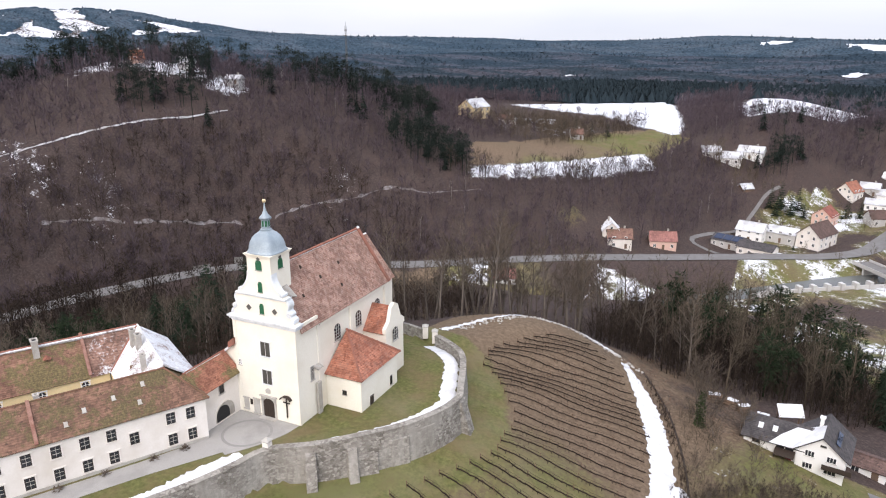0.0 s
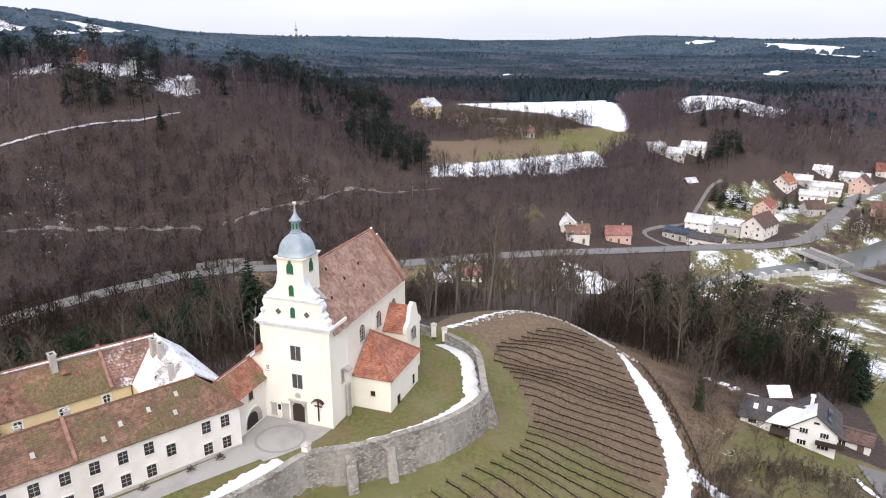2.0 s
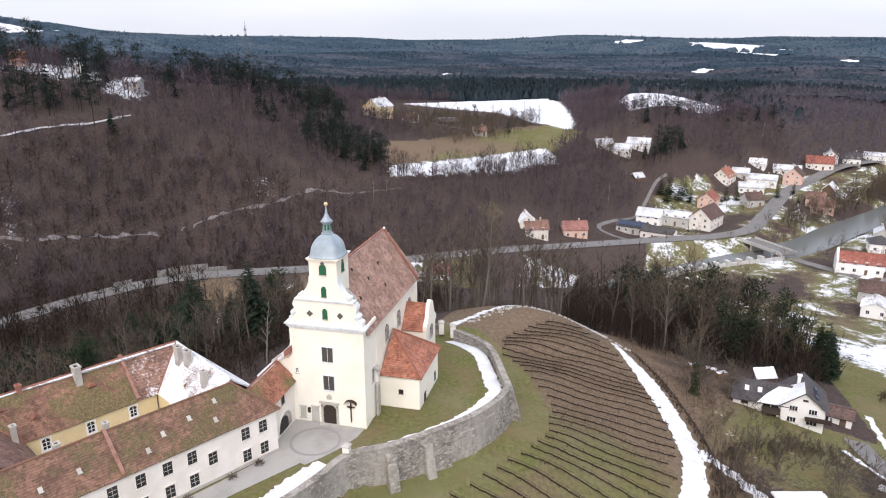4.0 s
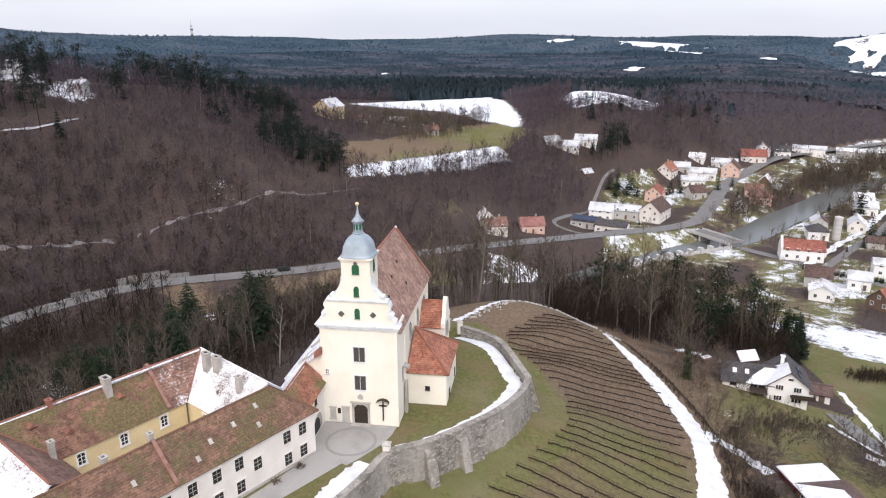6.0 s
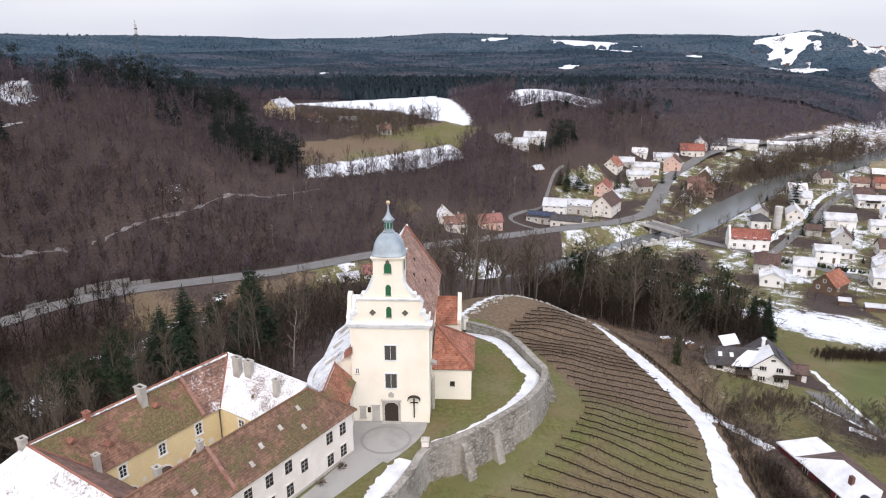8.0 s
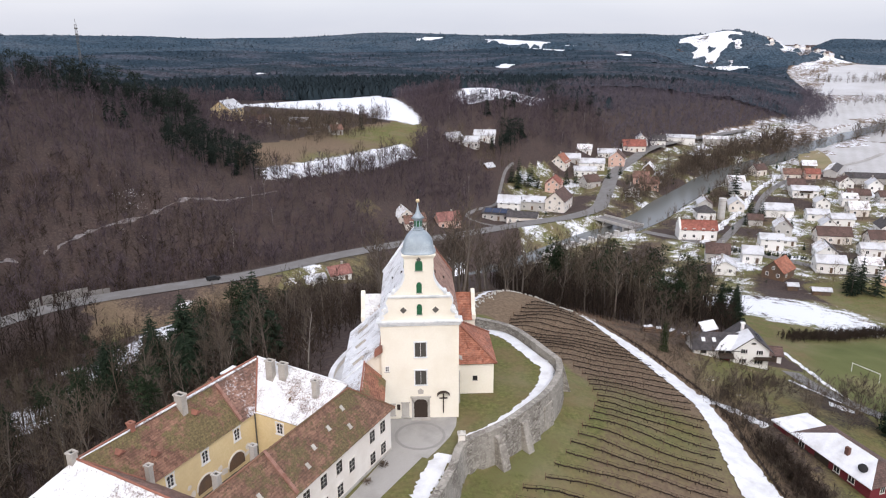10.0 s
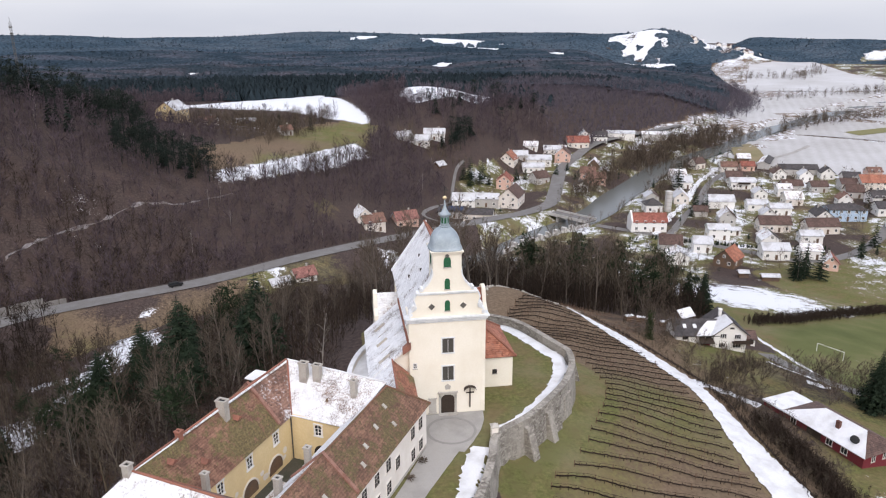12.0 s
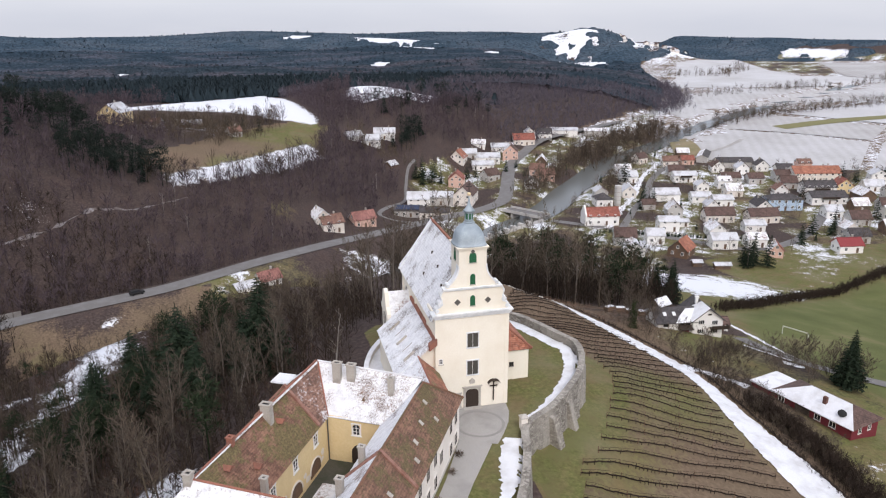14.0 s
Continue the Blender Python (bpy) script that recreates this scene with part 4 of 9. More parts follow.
        part("memorial_slab", bm, STONE, ch, "grey stone memorial slab in the wall")
    bm = bmesh.new()
    box(bm, -3.0, -2.6, -0.06, 0.02, 1.25, 2.0)
    part("notice_case", bm, DARK_WOOD, ch, "dark wall-mounted notice case")
    # wayside crucifix under its own little roof
    bm = bmesh.new()
    band(bm, [(0.8 * math.cos(math.pi * i / 8), 0.52 * math.sin(math.pi * i / 8)) for i in range(9)], [(0.74 * math.cos(math.pi * i / 8), 0.46 * math.sin(math.pi * i / 8)) for i in range(9)], -0.55, 0.0, pose(2.85, 0, 3.25))
    part("crucifix_hood", bm, DARK_WOOD, ch, "small dark arched hood on the wall")
    bm = bmesh.new()
    box(bm, 2.78, 2.92, -0.2, -0.08, 0.75, 3.4)
    box(bm, 2.35, 3.35, -0.2, -0.08, 2.75, 2.88)
    part("crucifix", bm, DARK_WOOD, ch, "dark wooden wall cross")
    add_window(ch, FACE["E"](W, 2.9, 5.0), 0.75, 1.9, STONE, SHUTTER, (0, 9), False, None, name="shuttered_window")
    add_window(ch, FACE["W"](-W, 2.4, 9.0), 0.5, 0.8, WHITE_PAINT, GLASS, (1, 1), name="small_window")
    add_window(ch, pose(-4.1, 0, 6.6), 0.5, 0.75, WHITE_PAINT, GLASS, (1, 1), name="small_window")
    for s, side in ((1, "E"), (-1, "W")):
        for y in (9.0, 14.2, 19.3):
            add_window(ch, FACE[side](s * (W - 0.12), y, 8.0), 1.5, 2.3, STONE, GLASS, (2, 4), True, name="nave_window")
    # roofs
    E, R, ZE, ZR = 5.15, 0.0, 12.15, 19.55
    for s, mat, lab in ((1, NAVE_TILES, "weathered red clay tile slope"), (-1, TILE_THIN, "tile slope under thin wind-blown snow")):
        bm = bmesh.new()
        slab(bm, [(s * E, 0.95, ZE), (0, 0.95, ZR), (0, 22.1, ZR), (s * E, 22.1, ZE)], 0.22)
        part("roof_slope", bm, mat, ch, lab)
        bm = bmesh.new()
        slab(bm, [(s * 4.75, 22.0, 12.0), (0, 22.0, 18.4), (0, 24.3, 18.4), (s * 4.75, 24.5, 12.0)], 0.2)
        slab(bm, [(s * 4.75, 24.5, 12.0), (0, 24.3, 18.4), (s * 2.45, 27.0, 12.0)], 0.2)
        part("choir_roof", bm, mat, ch)
    bm = bmesh.new()
    slab(bm, [(-2.45, 27.0, 12.0), (2.45, 27.0, 12.0), (0, 24.3, 18.4)], 0.2)
    part("choir_roof", bm, TILE_OLD, ch)
    for s in (1, -1):
        bm = bmesh.new()
        slab(bm, [(s * 5.3, 21.75, 12.25), (0, 21.75, 19.85), (0, 22.3, 19.85), (s * 5.3, 22.3, 12.25)], 0.3)
        part("gable_verge", bm, RIDGE_RED if s > 0 else SNOW, ch, "raised tiled verge" if s > 0 else "raised verge under snow")
    bm = bmesh.new()
    for i in range(52):
        y = 1.0 + i * 0.4
        bmesh.ops.create_cone(bm, cap_ends=True, segments=8, radius1=0.2, radius2=0.17, depth=0.42, matrix=pose(0, y + 0.2, ZR - 0.02, 90))
    part("ridge_tiles", bm, RIDGE_RED, ch, "pale mortar-bedded ridge tiles")
    # eaves boards
    for s in (-1, 1):
        bm = bmesh.new()
        box(bm, *sorted((s * 4.6, s * 5.0)), 4.7, 22.0, 11.75, 12.0)
        part("eaves_cornice", bm, CREAM, ch)
    # roof hatches
    for s, mat in ((1, TILE_OLD), (-1, TILE_SNOW)):
        for y, k in ((4.5, 0.42), (9.2, 0.55), (14.0, 0.62), (12.2, 0.3), (6.8, 0.8)):
            x = s * E * (1 - k)
            z = ZE + (ZR - ZE) * k
            bm = bmesh.new()
            prism(bm, [(-0.28, 0.0), (0.28, 0.0), (0.0, 0.5)], 0.0, 0.75, pose(x, y, z - 0.08, 0, 0, 90 * s))
            part("roof_hatch", bm, DARK_WOOD, ch, "small dark roof vent")
    bm = bmesh.new()
    box(bm, -0.03, 0.03, 24.25, 24.31, 18.3, 19.9)
    box(bm, -0.3, 0.3, 24.25, 24.31, 19.4, 19.47)
    part("choir_cross", bm, IRON, ch)
    # roof crickets behind the gable scrolls
    for s in (-1, 1):
        bm = bmesh.new()
        slab(bm, [(s * 1.7, 0.9, 17.4), (s * 3.2, 0.9, 16.7), (s * 3.2, 2.9, 16.0), (s * 1.7, 2.9, 17.4)], 0.12)
        part("gable_flashing", bm, CHIMNEY, ch, "grey sheet-metal flashing")

    # sacristy against the south flank
    bm = bmesh.new()
    box(bm, W - 0.2, 9.9, 6.0, 15.4, -2.5, 4.85)
    part("sacristy_wall", bm, CREAM, ch)
    bm = bmesh.new()
    ap = (W + 0.2, 10.7, 8.9)
    slab(bm, [(W - 0.1, 5.6, 4.6), (10.3, 5.6, 4.6), ap], 0.18)
    slab(bm, [(10.3, 5.6, 4.6), (10.3, 15.8, 4.6), ap], 0.18)
    slab(bm, [(10.3, 15.8, 4.6), (W - 0.1, 15.8, 4.6), ap], 0.18)
    part("sacristy_roof", bm, TILE_RED, ch, "half-pyramid roof of bright red clay tiles")
    bm = bmesh.new()
    for b in ((10.3, 5.6, 4.6), (10.3, 15.8, 4.6)):
        a, c = Vector(ap), Vector(b)
        v = c - a
        bmesh.ops.create_cone(bm, cap_ends=True, segments=8, radius1=0.15, radius2=0.15, depth=v.length, matrix=Matrix.Translation((a + c) / 2 + Vector((0, 0, 0.06))) @ v.to_track_quat("Z", "Y").to_matrix().to_4x4())
    part("hip_tiles", bm, RIDGE_RED, ch)
    add_window(ch, pose(7.4, 6.0, 2.0), 0.6, 0.65, DARK_WOOD, GLASS, (1, 0), name="small_window")
    add_window(ch, FACE["E"](9.9, 13.7, 0.5), 0.5, 1.3, DARK_WOOD, GLASS, (0, 1), name="small_window")
    bm = bmesh.new()
    box(bm, 9.86, 9.96, 8.1, 8.95, -0.6, 1.3)
    part("side_door", bm, DARK_WOOD, ch, "narrow dark side door")
    bm = bmesh.new()
    box(bm, 9.9, 10.7, 7.8, 9.3, -1.5, -0.45)
    box(bm, 9.9, 11.2, 7.6, 9.5, -1.6, -0.65)
    part("side_steps", bm, STONE, ch)
    bm = bmesh.new()
    box(bm, 4.9, 5.2, 3.4, 4.2, -0.5, 4.4)
    slab(bm, [(4.7, 3.2, 6.8), (5.5, 3.2, 6.4), (5.5, 4.4, 6.4), (4.7, 4.4, 6.8)], 0.1)
    part("rainwater_hood", bm, CHIMNEY, ch)
    # transept chapels
    for s, rmat, lab in ((1, TILE_RED, "red-tiled chapel roof"), (-1, TILE_PATCHY, "tile roof dusted with snow")):
        bm = bmesh.new()
        box(bm, *sorted((s * (W - 0.2), s * 8.2)), 15.5, 20.5, -3.5, 7.0)
        prism(bm, [(15.3, 6.9), (20.7, 6.9), (20.7, 7.6), (19.6, 8.4), (18.9, 10.3), (18.0, 10.75), (17.1, 10.3), (16.4, 8.4), (15.3, 7.6)], *((7.75, 8.3) if s > 0 else (-8.3, -7.75)), axis="x")
        part("chapel_wall", bm, CREAM, ch)
        bm = bmesh.new()
        slab(bm, [(s * 4.6, 15.2, 6.9), (s * 7.8, 15.2, 6.9), (s * 7.8, 18.0, 10.2), (s * 4.6, 18.0, 10.2)], 0.16)
        slab(bm, [(s * 4.6, 20.8, 6.9), (s * 7.8, 20.8, 6.9), (s * 7.8, 18.0, 10.2), (s * 4.6, 18.0, 10.2)], 0.16)
        part("chapel_roof", bm, rmat, ch, lab)
        add_window(ch, FACE["E" if s > 0 else "W"](s * 8.3, 18.0, 5.1), 1.5, 2.0, STONE, GLASS, (2, 3), True, name="chapel_window")
    # north lean-to under snow
    bm = bmesh.new()
    prism(bm, [(-9.6, -2.5), (-4.6, -2.5), (-4.6, 9.6), (-9.6, 5.4)], 0.5, 14.6)
    part("aisle_wall", bm, CREAM, ch)
    bm = bmesh.new()
    slab(bm, [(-9.9, 0.2, 5.4), (-4.6, 0.2, 9.9), (-4.6, 15.2, 9.9), (-9.9, 15.2, 5.4)], 0.25)
    part("aisle_roof", bm, TILE_THIN, ch, "lean-to roof under an even cover of snow")
    for (a, b) in (((-4.95, 0.1), (-4.55, 15.3)),):
        bm = bmesh.new()
        box(bm, a[0], b[0], a[1], b[1], 9.7, 10.25)
        prism(bm, [(-5.6, 8.7), (-4.6, 9.4), (-4.6, 10.3), (-5.6, 9.5)], -0.35, 0.45)
        part("wall_abutment", bm, RIDGE_RED, ch, "dark red flashing along the wall")
    for i in range(5):
        bm = bmesh.new()
        prism(bm, [(-0.22, -0.2), (0.3, -0.2), (0.05, 0.5)], 0, 1.8, pose(-8.3 + 0.35 * (i % 2), 1.9 + i * 2.5, 6.55, 40, 0, -90))
        bmesh.ops.bevel(bm, geom=list(bm.edges), offset=0.05, segments=1, affect="EDGES")
        # the grey blends white snow top and dark shadow side into one colour
        part("roof_ridge", bm, CHIMNEY, ch, "short snow-topped ridge on the roof, greyed for its shadow")
    return ch


build_church()

# ---- monastery wings round the court ----
WING = Matrix.Translation((-3.6, -7.0, 0)) @ pose(0, 0, 0, 0, 0, -29)
# in the wings' own axes: x across (to the vineyard), y towards the church
EAVE = 5.75


def chimney(m, w, d, h, mat, label, name="chimney"):
    w, d, h = w * 0.72, d * 0.72, h * 0.86
    t = thing(name, m, label, "chimney", "chimneys on the wings")
    bm = bmesh.new()
    box(bm, -w / 2, w / 2, -d / 2, d / 2, -2.0, h)
    part("shaft", bm, mat, t)
    bm = bmesh.new()
    for a, b, c, e in ((-w / 2 - 0.08, w / 2 + 0.08, -d / 2 - 0.08, -d / 2 + 0.12), (-w / 2 - 0.08, w / 2 + 0.08, d / 2 - 0.12, d / 2 + 0.08), (-w / 2 - 0.08, -w / 2 + 0.12, -d / 2 + 0.12, d / 2 - 0.12), (w / 2 - 0.12, w / 2 + 0.08, -d / 2 + 0.12, d / 2 - 0.12)):
        box(bm, a, b, c, e, h, h + 0.16)
    part("rim", bm, mat, t)
    bm = bmesh.new()
    box(bm, -w / 2 + 0.12, w / 2 - 0.12, -d / 2 + 0.12, d / 2 - 0.12, h, h + 0.03)
    part("flue", bm, IRON, t)
    return t


def wing_windows(parent, x, ys, z, side, frame_mat, leaf, w=0.95, h=1.4, arched=False):
    for y in ys:
        add_window(parent, FACE[side](x, y, z), w, h, frame_mat, leaf, (1, 2), arched, WHITEWASH if not arched else WHITE_PAINT, name="window", bar_mat=CHIMNEY)


def ridge_line(parent, a, b, mat=None, r=0.12, name="ridge_tiles"):
    bm = bmesh.new()
    a, b = Vector(a), Vector(b)
    n = max(2, int((b - a).length / 0.45))
    for i in range(n):
        p, q = a.lerp(b, i / n), a.lerp(b, (i + 1) / n)
        v = q - p
        bmesh.ops.create_cone(bm, cap_ends=True, segments=7, radius1=r, radius2=r * 0.85, depth=v.length * 1.04, matrix=Matrix.Translation((p + q) / 2) @ v.to_track_quat("Z", "Y").to_matrix().to_4x4())
    part(name, bm, mat or RIDGE_RED, parent)


def fire_wall(parent, pts, w=0.38):
    bm = bmesh.new()
    for a, b in zip(pts, pts[1:]):
        a, b = Vector(a), Vector(b)
        slab(bm, [a + Vector((0, -w / 2, 0.28)), a + Vector((0, w / 2, 0.28)), b + Vector((0, w / 2, 0.28)), b + Vector((0, -w / 2, 0.28))], 0.5)
    part("fire_wall", bm, FIRE_TILES, parent, "red-tiled fire wall crossing the roof")


def hatch(parent, x, y, z, rz, tilt, mat=STONE):
    bm = bmesh.new()
    box(bm, -0.2, 0.2, -0.28, 0.28, -0.02, 0.1, pose(x, y, z, 0, 0, rz) @ pose(0, 0, 0, tilt))
    box(bm, -0.25, 0.25, -0.34, -0.28, -0.02, 0.12, pose(x, y, z, 0, 0, rz) @ pose(0, 0, 0, tilt))
    part("skylight", bm, mat, parent, "small pale roof hatch")


def build_wings():
    # guest wing above the vineyard
    se = thing("guest_wing", WING, "long white two-storey monastery wing with a mossy clay roof", "building", "wings round the court")
    L = 40.0
    bm = bmesh.new()
    box(bm, -6.6, 0, -L, 0, -3.0, EAVE)
    part("wall", bm, WHITEWASH, se)
    ys = [-1.85, -4.1, -10.5, -13.2, -16.0, -18.8, -21.6, -24.4, -27.2, -30.0]
    wing_windows(se, 0, ys, 3.4, "E", DARK_WOOD, GLASS)
    wing_windows(se, 0, ys, 0.65, "E", DARK_WOOD, GLASS)
    wing_windows(se, 0, [-8.2], 2.25, "E", DARK_WOOD, GLASS)
    wing_windows(se, -6.6, [-10.2, -14.2, -18.2], 3.4, "W", WHITE_PAINT, GLASS)
    x0, x1, xm, zr = -7.0, 0.4, -3.3, 9.0
    bm = bmesh.new()
    slab(bm, [(x1, -L, 5.5), (x1, 0.4, 5.5), (xm, -3.5, zr), (xm, -L, zr)], 0.2)
    part("roof_slope", bm, TILE_MOSS, se, "mossy reddish-brown clay tiles")
    bm = bmesh.new()
    slab(bm, [(x0, -L, 5.5), (x0, 0.4, 5.5), (xm, -3.5, zr), (xm, -L, zr)], 0.2)
    part("roof_slope", bm, TILE_SNOW, se, "courtyard slope under snow")
    bm = bmesh.new()
    slab(bm, [(x0, 0.4, 5.5), (x1, 0.4, 5.5), (xm, -3.5, zr)], 0.2)
    part("roof_hip", bm, TILE_MOSS, se)
    ridge_line(se, (xm, -3.5, zr + 0.03), (xm, -L, zr + 0.03), RIDGE_OLD)
    ridge_line(se, (xm, -3.5, zr + 0.03), (x1, 0.4, 5.55), RIDGE_OLD)
    fire_wall(se, [(x1, -17.6, 5.5), (xm, -17.6, zr), (x0, -17.6, 5.5)])
    for y, k in ((-7.0, 0.35), (-9.5, 0.6), (-12.6, 0.5), (-14.6, 0.3), (-21.0, 0.45), (-24.5, 0.4), (-6.2, 0.75)):
        hatch(se, x1 + (xm - x1) * k, y, 5.5 + (zr - 5.5) * k, 90, 42)
    bm = bmesh.new()
    box(bm, 0.0, 0.05, -L, 0, -0.2, 0.35)
    part("plinth", bm, STONE, se)
    for y in (-3.1, -6.6, -11.8, -16.5):
        bush = thing("shrub", WING @ pose(0.75, y, 0.0), "small clipped bare shrub at the foot of the wall", "shrub", "shrubs along the wing")
        bm = bmesh.new()
        rnd = random.Random(int(-y * 10))
        for i in range(70):
            d = Vector((rnd.gauss(0, 1), rnd.gauss(0, 1), abs(rnd.gauss(0, 0.8)))).normalized() * rnd.uniform(0.25, 0.6)
            m = Matrix.Translation(d) @ d.to_track_quat("Z", "Y").to_matrix().to_4x4()
            box(bm, -0.03, 0.03, -0.008, 0.008, -0.2, 0.12, m)
        part("twig_crown", bm, TWIG, bush)

    # north wing, its court side under snow
    nw = thing("north_wing", WING, "monastery range with a snow-covered roof and yellow court front", "building", "wings round the court")
    bm = bmesh.new()
    box(bm, -19.6, -6.6, -7.6, 0.8, -6.0, EAVE)
    part("wall", bm, OCHRE, nw)
    bm = bmesh.new()
    slab(bm, [(-13.2, -7.7, 5.6), (-6.2, -7.9, 5.6), (-3.4, -3.4, 9.4), (-16.2, -3.3, 10.0)], 0.2)
    part("roof_slope", bm, TILE_STREAK, nw, "roof slope under thin snow, tiles showing through")
    bm = bmesh.new()
    slab(bm, [(-20.2, 1.2, 5.6), (-5.0, 1.2, 5.6), (-3.4, -3.4, 9.4), (-16.2, -3.3, 10.0)], 0.2)
    part("roof_slope", bm, TILE_PATCHY, nw, "outer slope with snow left in patches")
    ridge_line(nw, (-16.2, -3.3, 10.05), (-3.4, -3.4, 9.45), SNOW)
    ridge_line(nw, (-16.2, -3.3, 10.05), (-13.2, -7.7, 5.65))
    for x in (-9.9,):
        wing_windows(nw, x, [], 3.4, "S", WHITE_PAINT, GLASS)
        add_window(nw, pose(x, -7.6, 3.7), 0.85, 1.3, WHITE_PAINT, GLASS, (1, 2), True, WHITE_PAINT)
    bm = bmesh.new()
    # solid dark panel; its colour stands in for shade inside the arch
    prism(bm, arch_outline(2.1, 2.5), -0.05, 0.1, pose(-9.5, -7.6, 0))
    part("arch_opening", bm, DARK_WOOD, nw, "dark panel standing for the shade inside the arcade arch")
    bm = bmesh.new()
    prism(bm, [(-0.3, 0), (0.3, 0), (0, 0.5)], 0, 0.8, pose(-9.6, -6.0, 7.0))
    part("roof_vent", bm, BROWN_WOOD, nw)

    # west wing
    ww = thing("west_wing", WING, "yellow monastery range with arcade, moss-grown clay roof and tall chimneys", "building", "wings round the court")
    bm = bmesh.new()
    box(bm, -20.6, -13.4, -32.0, -0.2, -7.0, EAVE)
    part("wall", bm, OCHRE, ww)
    zr, xr = 10.0, -17.0
    for y0, y1, mat, lab in ((-10.0, -3.3, TILE_DUSTED, "weathered clay tiles dusted with snow"), (-27.0, -10.0, TILE_GREEN, "clay tiles grown over with moss")):
        bm = bmesh.new()
        if y1 == -3.3:
            slab(bm, [(-13.1, y0, 5.6), (-13.1, -7.7, 5.6), (-16.2, -3.3, zr), (xr, y0, zr)], 0.2)
        else:
            slab(bm, [(-13.1, -22.3, 5.6), (-13.1, y1, 5.6), (xr, y1, zr), (xr, y0, zr)], 0.2)
        part("roof_slope", bm, mat, ww, lab)
    bm = bmesh.new()
    slab(bm, [(-21.0, -32.4, 5.6), (-21.0, 0.4, 5.6), (-16.2, -3.3, zr), (xr, -27.0, zr)], 0.2)
    part("roof_slope", bm, TILE_SNOW, ww, "outer slope under snow")
    ridge_line(ww, (-16.4, -3.3, zr + 0.03), (xr, -27, zr + 0.03))
    fire_wall(ww, [(-13.1, -10.0, 5.7), (xr, -10.0, zr + 0.05), (-21.0, -10.0, 5.7)])
    add_window(ww, FACE["E"](-13.4, -10.7, 3.75), 0.85, 1.35, WHITE_PAINT, GLASS, (1, 2), True, WHITE_PAINT)
    add_window(ww, FACE["E"](-13.4, -15.5, 3.75), 0.85, 1.35, WHITE_PAINT, GLASS, (1, 2), True, WHITE_PAINT)
    add_window(ww, FACE["E"](-13.4, -20.2, 3.75), 0.85, 1.35, WHITE_PAINT, GLASS, (1, 2), True, WHITE_PAINT)
    for y in (-11.1, -15.7, -20.0):
        bm = bmesh.new()
        # brown panel filling the arch
        prism(bm, arch_outline(2.5, 1.75), -0.06, 0.1, FACE["E"](-13.4, y, 0.55))
        part("arch_opening", bm, BROWN_WOOD, ww, "arcade arch filled by a dark brown panel")
        bm = bmesh.new()
        band(bm, arch_outline(2.9, 1.95, 10)[2:], arch_outline(2.55, 1.77, 10)[2:], -0.1, 0.02, FACE["E"](-13.4, y, 0.55))
        part("arch_band", bm, WHITEWASH, ww)
    rnd = random.Random(21)
    for y, z, w, h in ((-9.2, 2.0, 0.5, 0.5), (-9.4, 1.3, 0.35, 0.3), (-13.0, 1.1, 0.55, 0.5), (-13.6, 1.9, 0.4, 0.35), (-17.6, 1.2, 0.5, 0.45), (-18.0, 2.2, 0.3, 0.4), (-21.6, 1.4, 0.5, 0.5)):
        bm = bmesh.new()
        prism(bm, [(w * rnd.uniform(0.6, 1.1) * math.cos(a), h * rnd.uniform(0.6, 1.1) * math.sin(a)) for a in np.arange(0, 6.2, 0.7)], -0.03, 0.02, FACE["E"](-13.4, y, z))
        part("plaster_patch", bm, WHITEWASH, ww, "pale patch of bare plaster")
    bm = bmesh.new()
    bmesh.ops.create_cone(bm, cap_ends=True, segments=8, radius1=0.07, radius2=0.07, depth=5.5, matrix=pose(-13.28, -7.75, 2.8))
    part("downpipe", bm, SHUTTER, ww, "dark downpipe in the court corner")
    for x, y, k in ((-15.5, -14.2, 1), (-14.6, -20.5, 1), (-15.9, -23.4, 1)):
        bm = bmesh.new()
        prism(bm, [(-0.45, 0), (0.45, 0), (0, 0.35)], -0.5, 0.4, FACE["E"](x, y, 5.75 + (x + 13.1) / -3.9 * 4.4))
        part("roof_hatch", bm, RIDGE_RED, ww)
    # south-west wing
    sw = thing("south_west_wing", WING, "monastery range closing the court, snow on its outer roof", "building", "wings round the court")
    bm = bmesh.new()
    box(bm, -20.6, -6.6, -32.0, -22.5, -7.0, EAVE)
    part("wall", bm, OCHRE, sw)
    bm = bmesh.new()
    slab(bm, [(-13.1, -22.2, 5.6), (-6.4, -22.2, 5.6), (-3.3, -27.2, 9.6), (xr, -27.0, zr)], 0.2)
    part("roof_slope", bm, TILE_OLD, sw)
    bm = bmesh.new()
    slab(bm, [(-21.0, -32.4, 5.6), (-3.0, -32.4, 5.6), (-3.3, -27.2, 9.6), (xr, -27.0, zr)], 0.2)
    part("roof_slope", bm, TILE_SNOW, sw, "outer slope under snow with ridges of tiles showing")
    ridge_line(sw, (xr, -27, zr + 0.03), (-3.3, -27.2, 9.63))
    ridge_line(sw, (xr, -27, zr + 0.03), (-13.1, -22.2, 5.63))
    # gatehouse between wing and church
    gh = thing("gatehouse", pose(0, 0, 0), "low white gatehouse with a red clay roof and an archway", "building")
    bm = bmesh.new()
    box(bm, -9.2, -4.75, -6.2, 0.0, -2.0, 5.4)
    part("wall", bm, WHITEWASH, gh)
    bm = bmesh.new()
    slab(bm, [(-4.3, -6.6, 5.25), (-4.3, 0.3, 5.45), (-6.9, 0.3, 7.9), (-6.9, -8.0, 7.7)], 0.18)
